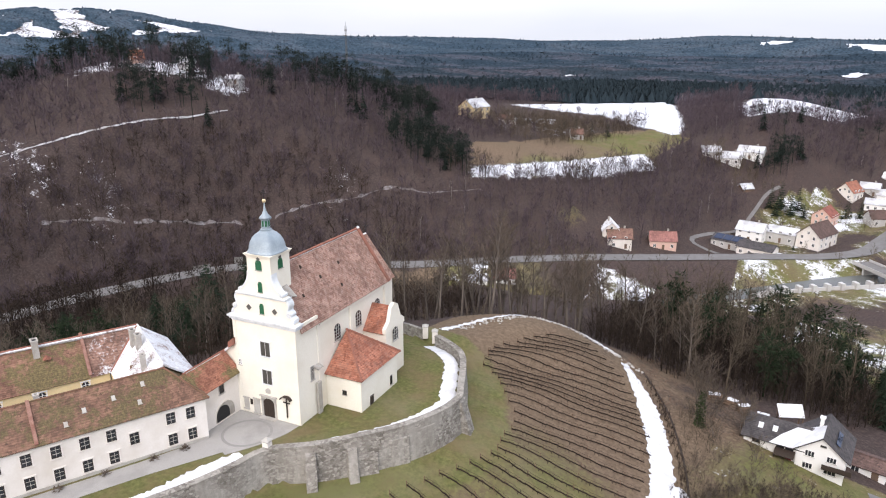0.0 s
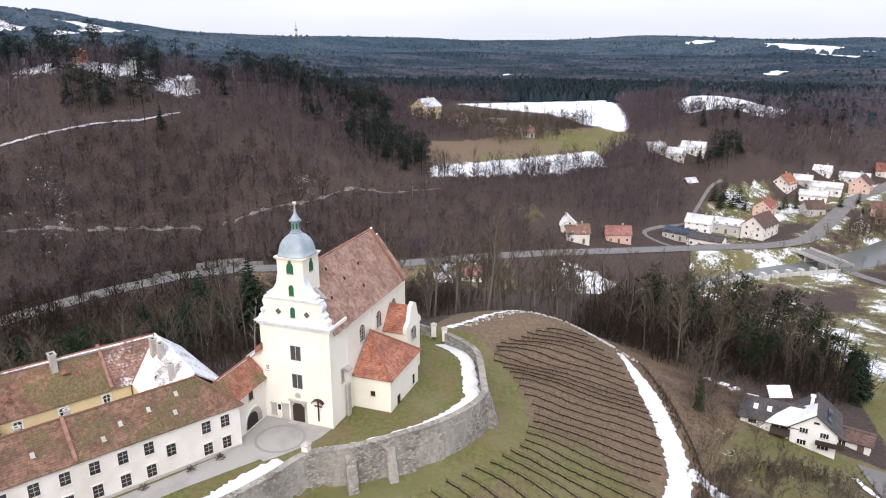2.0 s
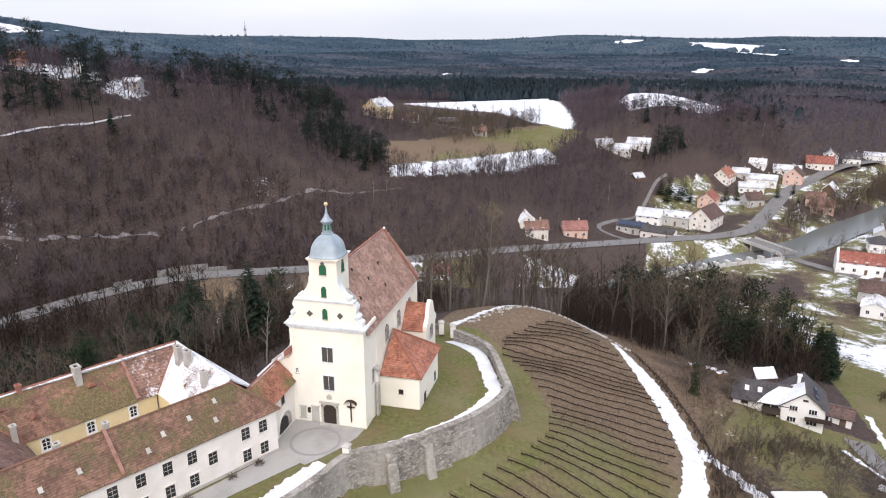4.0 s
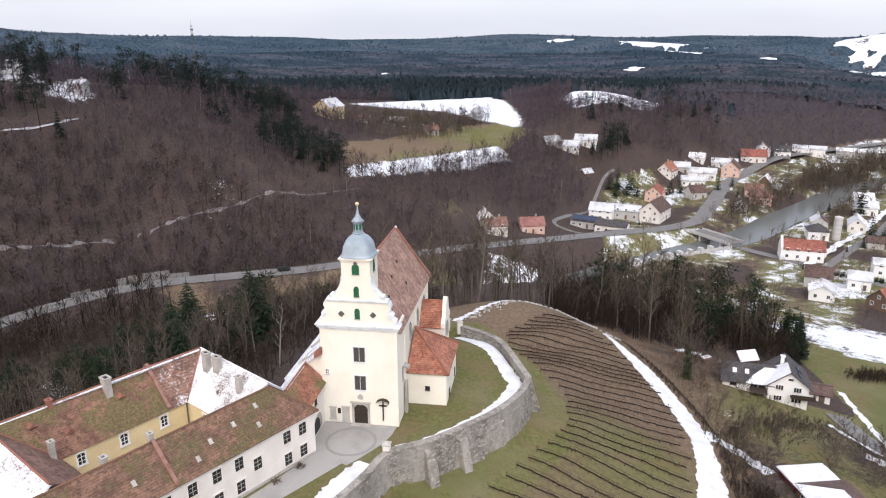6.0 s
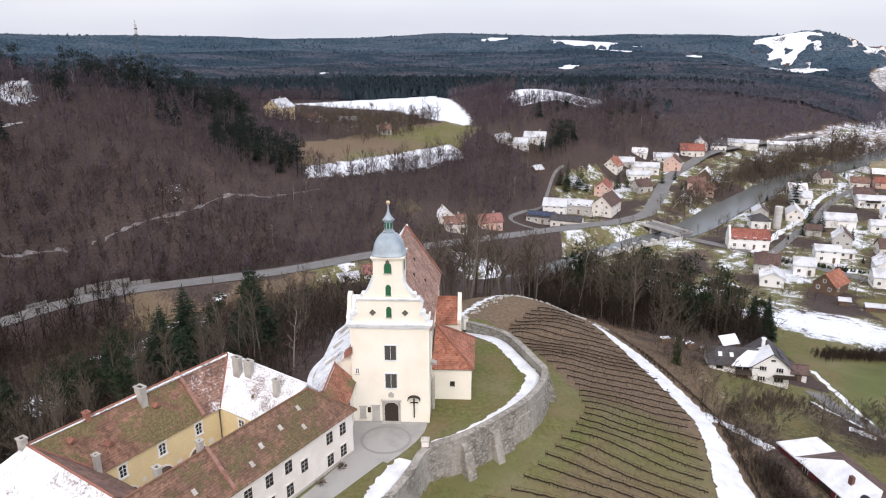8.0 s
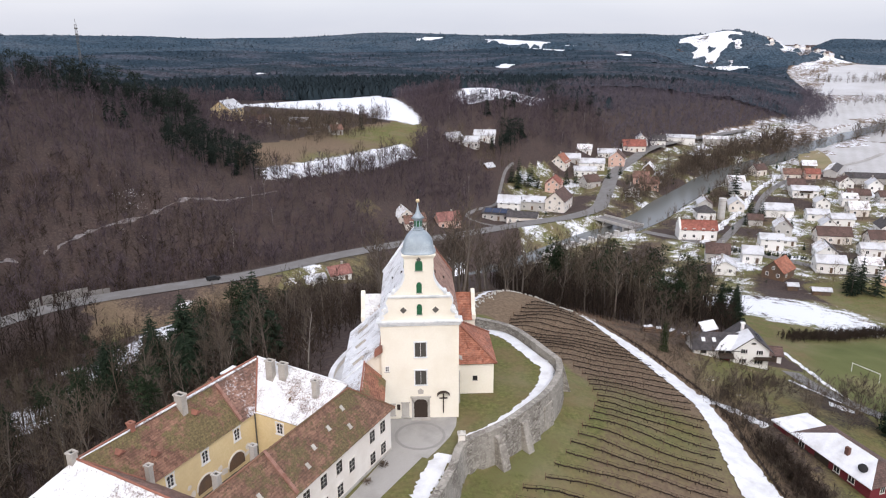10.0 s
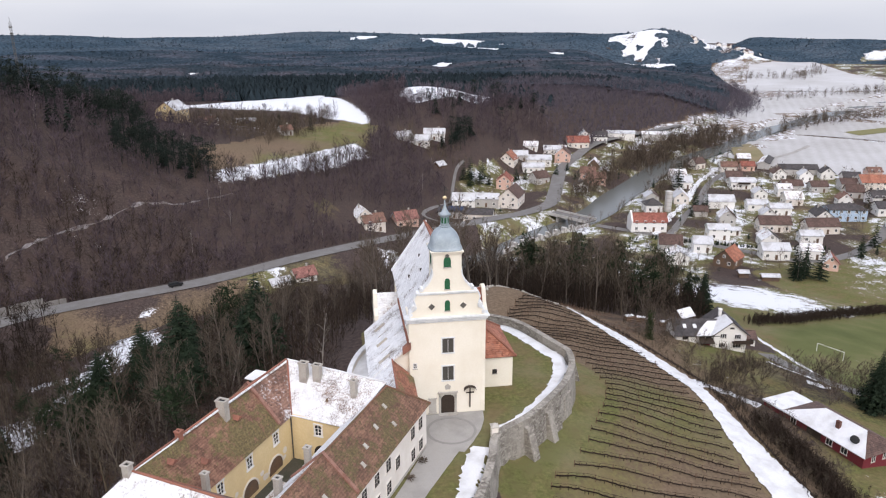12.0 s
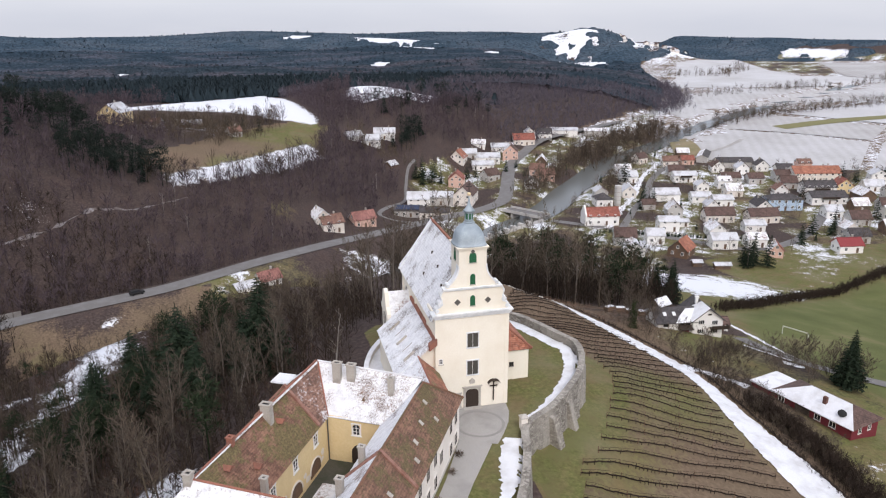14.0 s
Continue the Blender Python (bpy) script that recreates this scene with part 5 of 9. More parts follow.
    part("roof_slope", bm, tiles("gate_tiles", (0.3, 0.115, 0.07), (0.38, 0.17, 0.11), (0.1, 0.085, 0.036), 0.84), gh, "mossy red clay tiles")
    bm = bmesh.new()
    slab(bm, [(-9.6, -4.0, 5.3), (-9.6, 0.3, 5.3), (-6.9, 0.3, 7.9), (-6.9, -6.5, 7.8)], 0.18)
    part("roof_slope", bm, TILE_SNOW, gh)
    ridge_line(gh, (-6.9, 0.3, 7.93), (-6.9, -7.0, 7.75))
    bm = bmesh.new()
    # flat grey panel, its tone standing in for the shaded reveal
    prism(bm, arch_outline(3.4, 2.3, 12), -0.03, 0.2, FACE["E"](-4.75, -2.8, 0.3))
    part("archway_reveal", bm, CHIMNEY, gh, "grey panel standing for the shaded reveal of the archway")
    bm = bmesh.new()
    # solid near-black panel: the passage's shade is put into its colour
    prism(bm, arch_outline(2.3, 1.9, 12), -0.06, 0.2, FACE["E"](-4.75, -3.2, 0.3))
    part("archway", bm, IRON, gh, "black panel standing for the shade in the archway")
    bm = bmesh.new()
    band(bm, arch_outline(3.8, 2.52, 12)[2:], arch_outline(3.4, 2.3, 12)[2:], -0.12, 0.02, FACE["E"](-4.75, -2.8, 0.3))
    part("arch_band", bm, WHITEWASH, gh)
    add_window(gh, FACE["E"](-4.75, -3.1, 3.9), 0.75, 1.1, DARK_WOOD, GLASS, (1, 2), False, STONE)
    # chimneys
    def at(x, y, z):
        return WING @ pose(x, y, z)
    chimney(at(-16.3, -15.2, 8.9), 1.5, 1.0, 2.2, CHIMNEY, "broad pale rendered chimney on the mossy roof")
    chimney(at(-13.2, -4.6, 8.6), 1.3, 0.9, 2.4, CHIMNEY, "tall grey rendered chimney rising from the snow roof")
    chimney(at(-11.6, -4.3, 8.6), 1.3, 0.9, 2.2, CHIMNEY, "tall grey rendered chimney rising from the snow roof")
    chimney(at(-6.6, -5.0, 7.8), 0.9, 0.8, 2.3, CHIMNEY, "slim grey rendered chimney by the ridge")
    chimney(at(-5.6, -16.6, 6.8), 0.8, 0.7, 2.0, CHIMNEY, "grey rendered chimney on the court slope")
    chimney(at(-5.9, -21.3, 6.4), 0.9, 0.8, 2.0, CHIMNEY, "grey rendered chimney on the court slope")
    chimney(at(-12.4, -23.2, 6.4), 0.8, 0.7, 2.2, CHIMNEY, "grey rendered chimney at the court corner")
    chimney(at(-16.9, -21.0, 9.3), 0.8, 0.7, 1.3, RIDGE_RED, "low red brick chimney on the mossy roof")
    chimney(at(-17.2, -27.2, 9.6), 1.0, 0.9, 1.2, CHIMNEY, "low grey-brown chimney at the roof corner")
    # court floor and stone trough
    bm = bmesh.new()
    box(bm, -13.5, -6.5, -22.6, -7.5, -0.5, 0.05, WING)
    tagged(new("court_floor", finish("court_floor", bm, plain("court_cobbles", (0.05, 0.05, 0.042), (0.1, 0.098, 0.082), 2.0, 0.6, c=(0.045, 0.055, 0.035), big=0.3))), "dark wet gravel court with melting snow", "court floor", kind="structure")
    bm = bmesh.new()
    box(bm, -12.2, -8.2, -20.5, -12.0, 0.05, 0.16, WING)
    bmesh.ops.bevel(bm, geom=list(bm.edges), offset=0.08, segments=2, affect="EDGES")
    tagged(new("snow_patch", finish("snow_patch", bm, TILE_PATCHY)), "half-melted snow lying in the court", "snow", kind="stuff")
    # small flat-roofed hut behind the west wing
    hut = thing("hut", WING @ pose(-21.5, -2.0, 0), "small flat-roofed tower hut with snow on top", "hut")
    bm = bmesh.new()
    box(bm, -0.95, 0.95, -0.95, 0.95, -6, 6.2)
    part("wall", bm, DARK_WOOD, hut)
    bm = bmesh.new()
    box(bm, -1.2, 1.2, -1.2, 1.2, 6.2, 6.45)
    bmesh.ops.bevel(bm, geom=list(bm.edges), offset=0.08, segments=2, affect="EDGES")
    part("snow_cap", bm, SNOW, hut)


TWIG = tree_material("shrub_twig", (0.09, 0.07, 0.055), (0.16, 0.125, 0.1))
build_wings()


# ---- terrace, wall and vineyard ----
def smooth_line(pts, step):
    P = [Vector((*p, 0)) for p in pts]
    line = []
    for k in range(len(P) - 1):
        p0, p1, p2, p3 = P[max(k - 1, 0)], P[k], P[k + 1], P[min(k + 2, len(P) - 1)]
        n = max(1, int((p2 - p1).length / step))
        for i in range(n):
            t = i / n
            line.append(0.5 * (2 * p1 + (p2 - p0) * t + (2 * p0 - 5 * p1 + 4 * p2 - p3) * t * t + (3 * p1 - p0 - 3 * p2 + p3) * t ** 3))
    line.append(P[-1])
    return line


def wall_along(bm, pts, thick, bottom, top, step=1.2):
    """A wall following a line; bottom and top are heights or functions of the way (0 to 1) and the place."""
    line = smooth_line(pts, step)
    rows = []
    for k, p in enumerate(line):
        t = (line[min(k + 1, len(line) - 1)] - line[max(k - 1, 0)]).normalized()
        nrm, f = Vector((-t.y, t.x, 0)), k / (len(line) - 1)
        z0 = bottom(f, p) if callable(bottom) else bottom
        z1 = top(f, p) if callable(top) else top
        a, b = p + nrm * thick / 2, p - nrm * thick / 2
        lean = nrm * (-0.08 * (z1 - z0))
        rows.append([bm.verts.new((q.x, q.y, z)) for q, z in ((a, z0), (a, z1), (b, z1), (b + lean, z0))])
    for r, s in zip(rows, rows[1:]):
        for i in range(4):
            bm.faces.new((r[i], r[(i + 1) % 4], s[(i + 1) % 4], s[i]))
    bm.faces.new(rows[0])
    bm.faces.new(rows[-1][::-1])


def build_terrace():
    wall = thing("retaining_wall", pose(0, 0, 0), "old grey rubble retaining wall carrying the church terrace", "wall", kind="structure")
    edge = TERRACE[1:13]
    bm = bmesh.new()
    wall_along(bm, edge, 0.8, lambda f, p: -8.0, lambda f, p: 0.55 + 0.45 * min(1, max(0, (f - 0.42) * 6)))
    part("masonry", bm, RUBBLE, wall)
    bm = bmesh.new()
    wall_along(bm, edge, 0.92, lambda f, p: 0.56 + 0.45 * min(1, max(0, (f - 0.42) * 6)), lambda f, p: 0.7 + 0.45 * min(1, max(0, (f - 0.42) * 6)))
    part("coping", bm, RUBBLE, wall, "weathered stone coping")
    # buttresses leaning on the wall
    for x, y, rz, w, h in ((9.2, -4.3, 37, 1.3, 0.1), (12.6, -0.9, 44, 1.2, 0.0), (20.1, 13.6, 98, 1.9, 0.7)):
        bm = bmesh.new()
        g = height(x + 2.2 * math.sin(radians(rz)), y - 2.2 * math.cos(radians(rz))) - 1.0
        prism(bm, [(0.2, g), (0.2, h), (-0.75, h - 0.15), (-2.3, g)], -w / 2, w / 2, pose(x, y, 0, 0, 0, rz + 90), "y")
        bmesh.ops.bevel(bm, geom=list(bm.edges), offset=0.08, segments=1, affect="EDGES")
        part("buttress", bm, RUBBLE, wall, "sloping masonry buttress")
    # later facings, a little proud of the old masonry
    for x, y, rz, w, h, o in ((13.9, 0.4, 44, 2.6, -1.4, 0.75), (16.6, 3.6, 50, 2.4, -0.2, 0.4), (18.4, 6.8, 60, 2.5, 0.1, 0.32), (19.6, 10.2, 74, 2.4, 0.2, 0.36)):
        bm = bmesh.new()
        g = height(x + 1.2 * math.sin(radians(rz)), y - 1.2 * math.cos(radians(rz))) - 1.0
        prism(bm, [(0.3, g), (0.3, h), (-0.4 - o * 0.5, h - 0.1), (-0.5 - o, g)], -w / 2, w / 2, pose(x, y, 0, 0, 0, rz + 90), "y")
        bmesh.ops.bevel(bm, geom=list(bm.edges), offset=0.06, segments=1, affect="EDGES")
        part("wall_facing", bm, RUBBLE, wall)
    pil = thing("gate_pillar", pose(4.7, -6.4, 0), "white rendered pillar at the bend of the wall", "pillar", "wall pillars")
    bm = bmesh.new()
    box(bm, -0.4, 0.4, -0.4, 0.4, -0.5, 1.5)
    part("shaft", bm, WHITEWASH, pil)
    bm = bmesh.new()
    box(bm, -0.5, 0.5, -0.5, 0.5, 1.5, 1.62)
    turned(bm, [(0.6, 1.62), (0.05, 1.95)], 4)
    part("cap", bm, STONE, pil)
    for x, y in ((8.6, 30.2), (6.4, 31.2)):
        p2 = copy_thing(pil, pose(x, y, 0.2, 0, 0, 20))
        p2["label"] = "pale stone gate post at the terrace end"
    # boundary wall of the terrace end
    bw = thing("garden_wall", pose(0, 0, 0), "low rubble garden wall behind the choir", "wall", kind="structure")
    bm = bmesh.new()
    wall_along(bm, ((6.0, 31.4), (1.5, 32.4), (-4, 32.2)), 0.5, -4.0, 1.1)
    part("masonry", bm, RUBBLE, bw)
    cw = thing("precinct_wall", pose(0, 0, 0), "curved rendered precinct wall with snow on its coping", "wall", kind="structure")
    path = ((-10.4, 2.0), (-11.9, 6.5), (-12.2, 10.8), (-10.8, 16.2), (-8.6, 20.4))
    bm = bmesh.new()
    wall_along(bm, path, 0.5, -5.0, 1.5)
    part("masonry", bm, WHITEWASH, cw)
    bm = bmesh.new()
    wall_along(bm, path, 0.7, 1.5, 1.66)
    part("snow_cap", bm, SNOW, cw)
    ribbon("precinct_snow", ((-10.4, 3.5), (-10.5, 8.0), (-10.1, 12), (-9.2, 16)), 2.8, SNOW, "snow lying in the small precinct yard", "snow", 0.1, 1.2, "stuff", 0.8)
    bm = bmesh.new()
    prism(bm, [(-11.9, 6.0), (-9.7, 1.0), (-8.6, 19.8), (-10.7, 16.0), (-12.1, 10.8)], -4.0, 0.85, axis="z")
    tagged(new("precinct_yard", finish("precinct_yard", bm, SNOW)), "raised yard inside the precinct wall, under snow", "yard", kind="structure")
    # forecourt and drive
    bm = bmesh.new()
    prism(bm, [(-4.7, -0.1), (4.55, -0.1), (4.3, -2.2), (3.4, -4.6), (2.0, -7.0), (0.6, -9.0), (-3.4, -7.2), (-4.8, -6.2)], -0.4, 0.06, axis="z")
    tagged(new("forecourt", finish("forecourt", bm, GRAVEL)), "pale gravel forecourt before the church door", "forecourt", kind="structure")
    bm = bmesh.new()
    for r0, r1 in ((2.75, 3.1),):
        n = 40
        for i in range(n):
            a, b = 2 * math.pi * i / n, 2 * math.pi * (i + 1) / n
            c = [(r0 * math.cos(a), r0 * math.sin(a)), (r1 * math.cos(a), r1 * math.sin(a)), (r1 * math.cos(b), r1 * math.sin(b)), (r0 * math.cos(b), r0 * math.sin(b))]
            prism(bm, [(-0.2 + p[0], -4.2 + p[1]) for p in c], 0.0, 0.075 if r0 < 3 else 0.085, axis="z")
    tagged(new("paving_ring", finish("paving_ring", bm, plain("ring_setts", (0.23, 0.222, 0.21), (0.31, 0.3, 0.285), 3, 0.95))), "ring of darker paving set in the forecourt", "paving", kind="structure")
    a = radians(29)
    def wing_at(u, s):
        return (-3.6 + u * math.cos(a) - s * math.sin(a), -7.0 - u * math.sin(a) - s * math.cos(a))
    ribbon("drive", [wing_at(2.0, s) for s in (-2.0, 2, 6, 12, 20, 30, 42)], lambda f: 4.2 - 1.2 * min(1, f * 5), GRAVEL, "gravel drive along the guest wing", "drive", 0.05, 1.5)
    # snow banks
    def inside(pts, o):
        L = smooth_line(pts, 2.0)
        out = []
        for k, p in enumerate(L):
            t = (L[min(k + 1, len(L) - 1)] - L[max(k - 1, 0)]).normalized()
            out.append((p.x - t.y * o, p.y + t.x * o))
        return out
    ribbon("snow_bank", inside(TERRACE[4:13], 1.5)[1:], lambda f: 0.8 + 1.8 * min(1, max(0.0, (f - 0.1) * 2.2)) * (1 - 0.25 * ease(0.8, 1, f)), SNOW, "strip of old snow along the inside of the wall", "snow", 0.1, 0.4, "stuff", ragged=0.18)
    ribbon("snow_bank", inside(TERRACE[1:5], 1.7)[4:-1], lambda f: 2.8 * (0.65 + 0.35 * math.sin(9 * f)), SNOW, "melting snow bank beside the drive", "snow", 0.1, 0.35, "stuff", ragged=0.3)
    # snow-covered track below the vines, with the dark hedge on its outer side
    track = ((34.2, 55.0), (36.2, 51.6), (40.4, 43.5), (44.2, 31.5), (46.0, 21), (45.3, 10), (44.7, 0), (44.9, -13), (43.5, -30))
    ribbon("snow_track", track, lambda f: 1.2 + 2.1 * min(1, f * 7) + 2.9 * ease(0.45, 0.75, f), SNOW, "snow-covered track below the vineyard", "track", 0.14, 0.5, "structure", ragged=0.25)
    bank = thing("hedge_bank", pose(0, 0, 0), "low dark bank with clipped hedge along the track", "hedge", kind="structure")
    bm = bmesh.new()
    wall_along(bm, inside(track, 3.4), 0.3, lambda f, p: height(p.x, p.y) - 0.5, lambda f, p: height(p.x, p.y) + 0.12, 1.5)
    part("bank", bm, DARK_WOOD, bank)
    # rim of trampled snow at the vineyard's far edge
    ribbon("snow_rim", ((7, 36), (10.5, 44), (15, 52.5), (20, 57.2), (26, 59), (32, 58)), 1.1, SNOW, "broken line of snow along the vineyard's upper edge", "snow", 0.08, 0.5, "stuff", ragged=0.6)
    # loose field stones heaped along the same edge
    rnd = random.Random(61)
    heap = smooth_line([(9.6, 38), (12.6, 44.6), (16.6, 51.2), (21, 55.6), (27, 57.8), (33, 57.2), (37, 55.4)], 0.12)
    bm = bmesh.new()
    for p in heap:
        if rnd.random() < 0.25 + 0.5 * abs(math.sin(p.y * 1.3)):
            x, y, r = p.x + rnd.gauss(0, 0.55), p.y + rnd.gauss(0, 0.55), rnd.uniform(0.12, 0.34)
            bmesh.ops.create_icosphere(bm, subdivisions=1, radius=r, matrix=pose(x, y, height(x, y) + 0.3 * r, rnd.uniform(0, 90), rnd.uniform(0, 90), rnd.uniform(0, 90)) @ Matrix.Diagonal((1.0, rnd.uniform(0.6, 1.0), rnd.uniform(0.4, 0.8), 1.0)))
    tagged(new("field_stones", finish("field_stones", bm, STONE)), "pale field stones heaped along the vineyard's upper edge", "stones", kind="stuff")


build_terrace()


def build_vineyard():
    left = ((22.5, 48), (20.9, 44.5), (16.7, 37.2), (15.3, 31.3), (19.3, 28.9), (23, 24.6), (25.5, 19.6), (25.8, 12.4), (24, 7.1), (20.2, 2.2), (18.1, -1.2), (14.9, -5), (12.2, -8), (10.3, -10.2), (6, -18))
    right = ((27.5, 54.5), (29.2, 52.4), (35.1, 48.2), (38, 40.5), (40.3, 35.3), (41.5, 30), (42.2, 23.8), (41.8, 14), (40.3, 5), (39.2, -1.1), (39, -4.4), (39.5, -8), (39, -10.7), (39, -14), (38, -24))
    keys = np.array((0, 1, 4, 7, 10, 12, 14, 17, 20, 22, 23.5, 25, 26, 27, 30)) / 30
    lx, ly = [p[0] for p in left], [p[1] for p in left]
    rx, ry = [p[0] for p in right], [p[1] for p in right]
    bm = bmesh.new()
    turned(bm, [(0.05, -0.3), (0.045, 0.95), (0.02, 1.0)], 6)
    post = finish("post", bm, BROWN_WOOD)
    rnd = random.Random(7)
    for k in range(36):
        f = (k + 0.5) / 36
        a = Vector((np.interp(f, keys, lx), np.interp(f, keys, ly), 0))
        b = Vector((np.interp(f, keys, rx), np.interp(f, keys, ry), 0))
        a += (b - a) * rnd.uniform(0.0, 0.05)
        b += (b - a).normalized() * rnd.uniform(0.2, 1.7) * min(1.0, k / 9)
        n = int((b - a).length / 0.5)
        row = thing("vine_row", pose(a.x, a.y, height(a.x, a.y)), "row of bare brown grapevines on a wire trellis", "vines", "vine rows")
        inv = row.matrix_world.inverted()
        bm = bmesh.new()
        pts = []
        for i in range(n + 1):
            p = a.lerp(b, i / n)
            p += Vector((rnd.uniform(-0.06, 0.06), rnd.uniform(-0.06, 0.06) + 0.22 * math.sin(i * 0.23 + k) + 0.2 * math.sin(i * 0.09 + 0.35 * k), 0))
            p.z = height(p.x, p.y)
            pts.append(inv @ p)
        for p, q in zip(pts, pts[1:]):
            v = q - p
            m = Matrix.Translation((p + q) / 2 + Vector((0, 0, 0.42 + rnd.uniform(-0.05, 0.05)))) @ v.to_track_quat("X", "Z").to_matrix().to_4x4()
            box(bm, -v.length * 0.54, v.length * 0.54, -0.042, 0.042, -0.085, 0.065, m)
            m = Matrix.Translation((p + q) / 2 + Vector((0, 0, 0.85))) @ v.to_track_quat("X", "Z").to_matrix().to_4x4()
            box(bm, -v.length * 0.52, v.length * 0.52, -0.012, 0.012, -0.012, 0.012, m)
            for _ in range(1):
                c = p.lerp(q, rnd.random())
                m = Matrix.Translation(c + Vector((0, 0, 0.42))) @ pose(0, 0, 0, rnd.uniform(-30, 30), rnd.uniform(-60, 60), 0)
                box(bm, -0.022, 0.022, -0.022, 0.022, -0.1, rnd.uniform(0.15, 0.42), m)
            if rnd.random() < 0.35:
                box(bm, -0.03, 0.03, -0.03, 0.03, -0.2, 0.42, Matrix.Translation(p))
        tagged(part("vine_trellis", bm, VINE, row), kind="stuff")
        for i in range(0, n + 1, 10):
            shared("post", post, row, Matrix.Translation(pts[i]) @ pose(0, 0, 0, rnd.uniform(-3, 3), rnd.uniform(-3, 3)))


VINE = tree_material("vine_wood", (0.022, 0.016, 0.013), (0.05, 0.036, 0.028))
build_vineyard()


# ---- roads, river, bridge ----
def water_material():
    m, n, l, p = new_material("river_water")
    p.inputs["Base Color"].default_value = (0.12, 0.125, 0.12, 1)
    p.inputs["Roughness"].default_value = 0.18
    p.inputs["IOR"].default_value = 1.33
    bump_node(n, l, p, noise_node(n, l, 0.8, 4, (1, 1, 1)), 0.15, 0.1)
    return m


WATER = water_material()
ribbon("river", RIVER, 17, WATER, "grey slow river through the village", "river", -2.0, 6.0, "structure", valley_floor)
ribbon("road", ROAD, 7.5, ASPHALT, "grey valley road, wet and salted", "road", 0.25, 5.0, "structure", flat=True)
LANE = ((58, 233), (40, 238), (26, 246), (31.9, 259), (42.7, 271.3), (47.1, 290.5), (52.2, 309), (58, 317))
ribbon("lane", LANE, lambda f: 2.3 - 0.9 * f, ASPHALT, "narrow lane climbing between the slopes", "lane", 0.2, 3.0, "structure")
STREET = ((104, 224), (128, 200), (150, 175), (165, 160), (190, 165), (225, 190), (260, 225))
ribbon("street", STREET, 4.5, ASPHALT, "wet village street", "road", 0.2, 4.0, "structure")
LOWER_STREET = ((128, 200), (149.2, 228.4), (168.4, 251.1), (191.2, 283.7), (221.9, 313.9))
ribbon("street", LOWER_STREET, 3.6, ASPHALT, "wet village street along the river", "road", 0.22, 4.0, "structure")
ribbon("snow_patch", tuple((x - 4.6, y + 3.4) for x, y in LOWER_STREET), 2.6, SNOW, "snow ploughed up along the river bank", "snow", 0.5, 2.0, "stuff", ragged=0.7)
ribbon("snow_patch", ((81, 60), (80.4, 52), (79.8, 44), (79.4, 36), (79, 32)), 1.3, SNOW, "line of snow left beside the drive", "snow", 0.12, 0.8, "stuff", ragged=0.3)
ribbon("snow_patch", ((71.0, 39), (73.4, 35), (76.4, 31)), 1.0, SNOW, "line of snow left beside the drive", "snow", 0.2, 0.8, "stuff", ragged=0.3)
ribbon("snow_patch", ((46.9, 24.6), (48.6, 23.0), (51, 20.9), (53, 18.3), (54.6, 16.0)), 1.9, SNOW, "patch of snow on the garden slope", "snow", 0.12, 0.6, "stuff", ragged=0.4)
ribbon("snow_patch", ((73.2, 29.6), (75.0, 28.6), (76.6, 27.4)), 2.2, SNOW, "patch of snow at the bend of the drive", "snow", 0.12, 0.6, "stuff", ragged=0.4)
ribbon("drive", ((74.5, 45), (75.2, 40), (77.0, 34.5), (81, 29), (90, 24), (102, 20)), 4.2, ASPHALT, "wet asphalt drive of the white house", "drive", 0.16, 2.0, "structure")
OLD_SNOW = plain("trodden_snow", (0.4, 0.4, 0.42), (0.58, 0.58, 0.6), 0.3, 0.9, c=(0.2, 0.18, 0.17), big=0.6)
FOREST_PATH = plain("old_snow_path", (0.08, 0.06, 0.055), (0.3, 0.29, 0.3), 0.12, 0.95, c=(0.12, 0.09, 0.075), big=0.7)
ribbon("forest_path", ((-240, 55), (-200, 78), (-187, 91), (-174, 112), (-166, 125), (-153, 144), (-147, 160)), 0.6, OLD_SNOW, "snow-covered forest path across the slope", "path", 0.35, 2.0, "structure", ragged=0.35)
ribbon("forest_path", ((-164, 85), (-152, 106), (-134, 128), (-119, 146), (-105, 160), (-95, 168), (-84, 180), (-72, 187), (-55, 204)), 0.55, FOREST_PATH, "leaf-strewn forest path with old snow", "path", 0.05, 2.0, "structure", ragged=0.5)



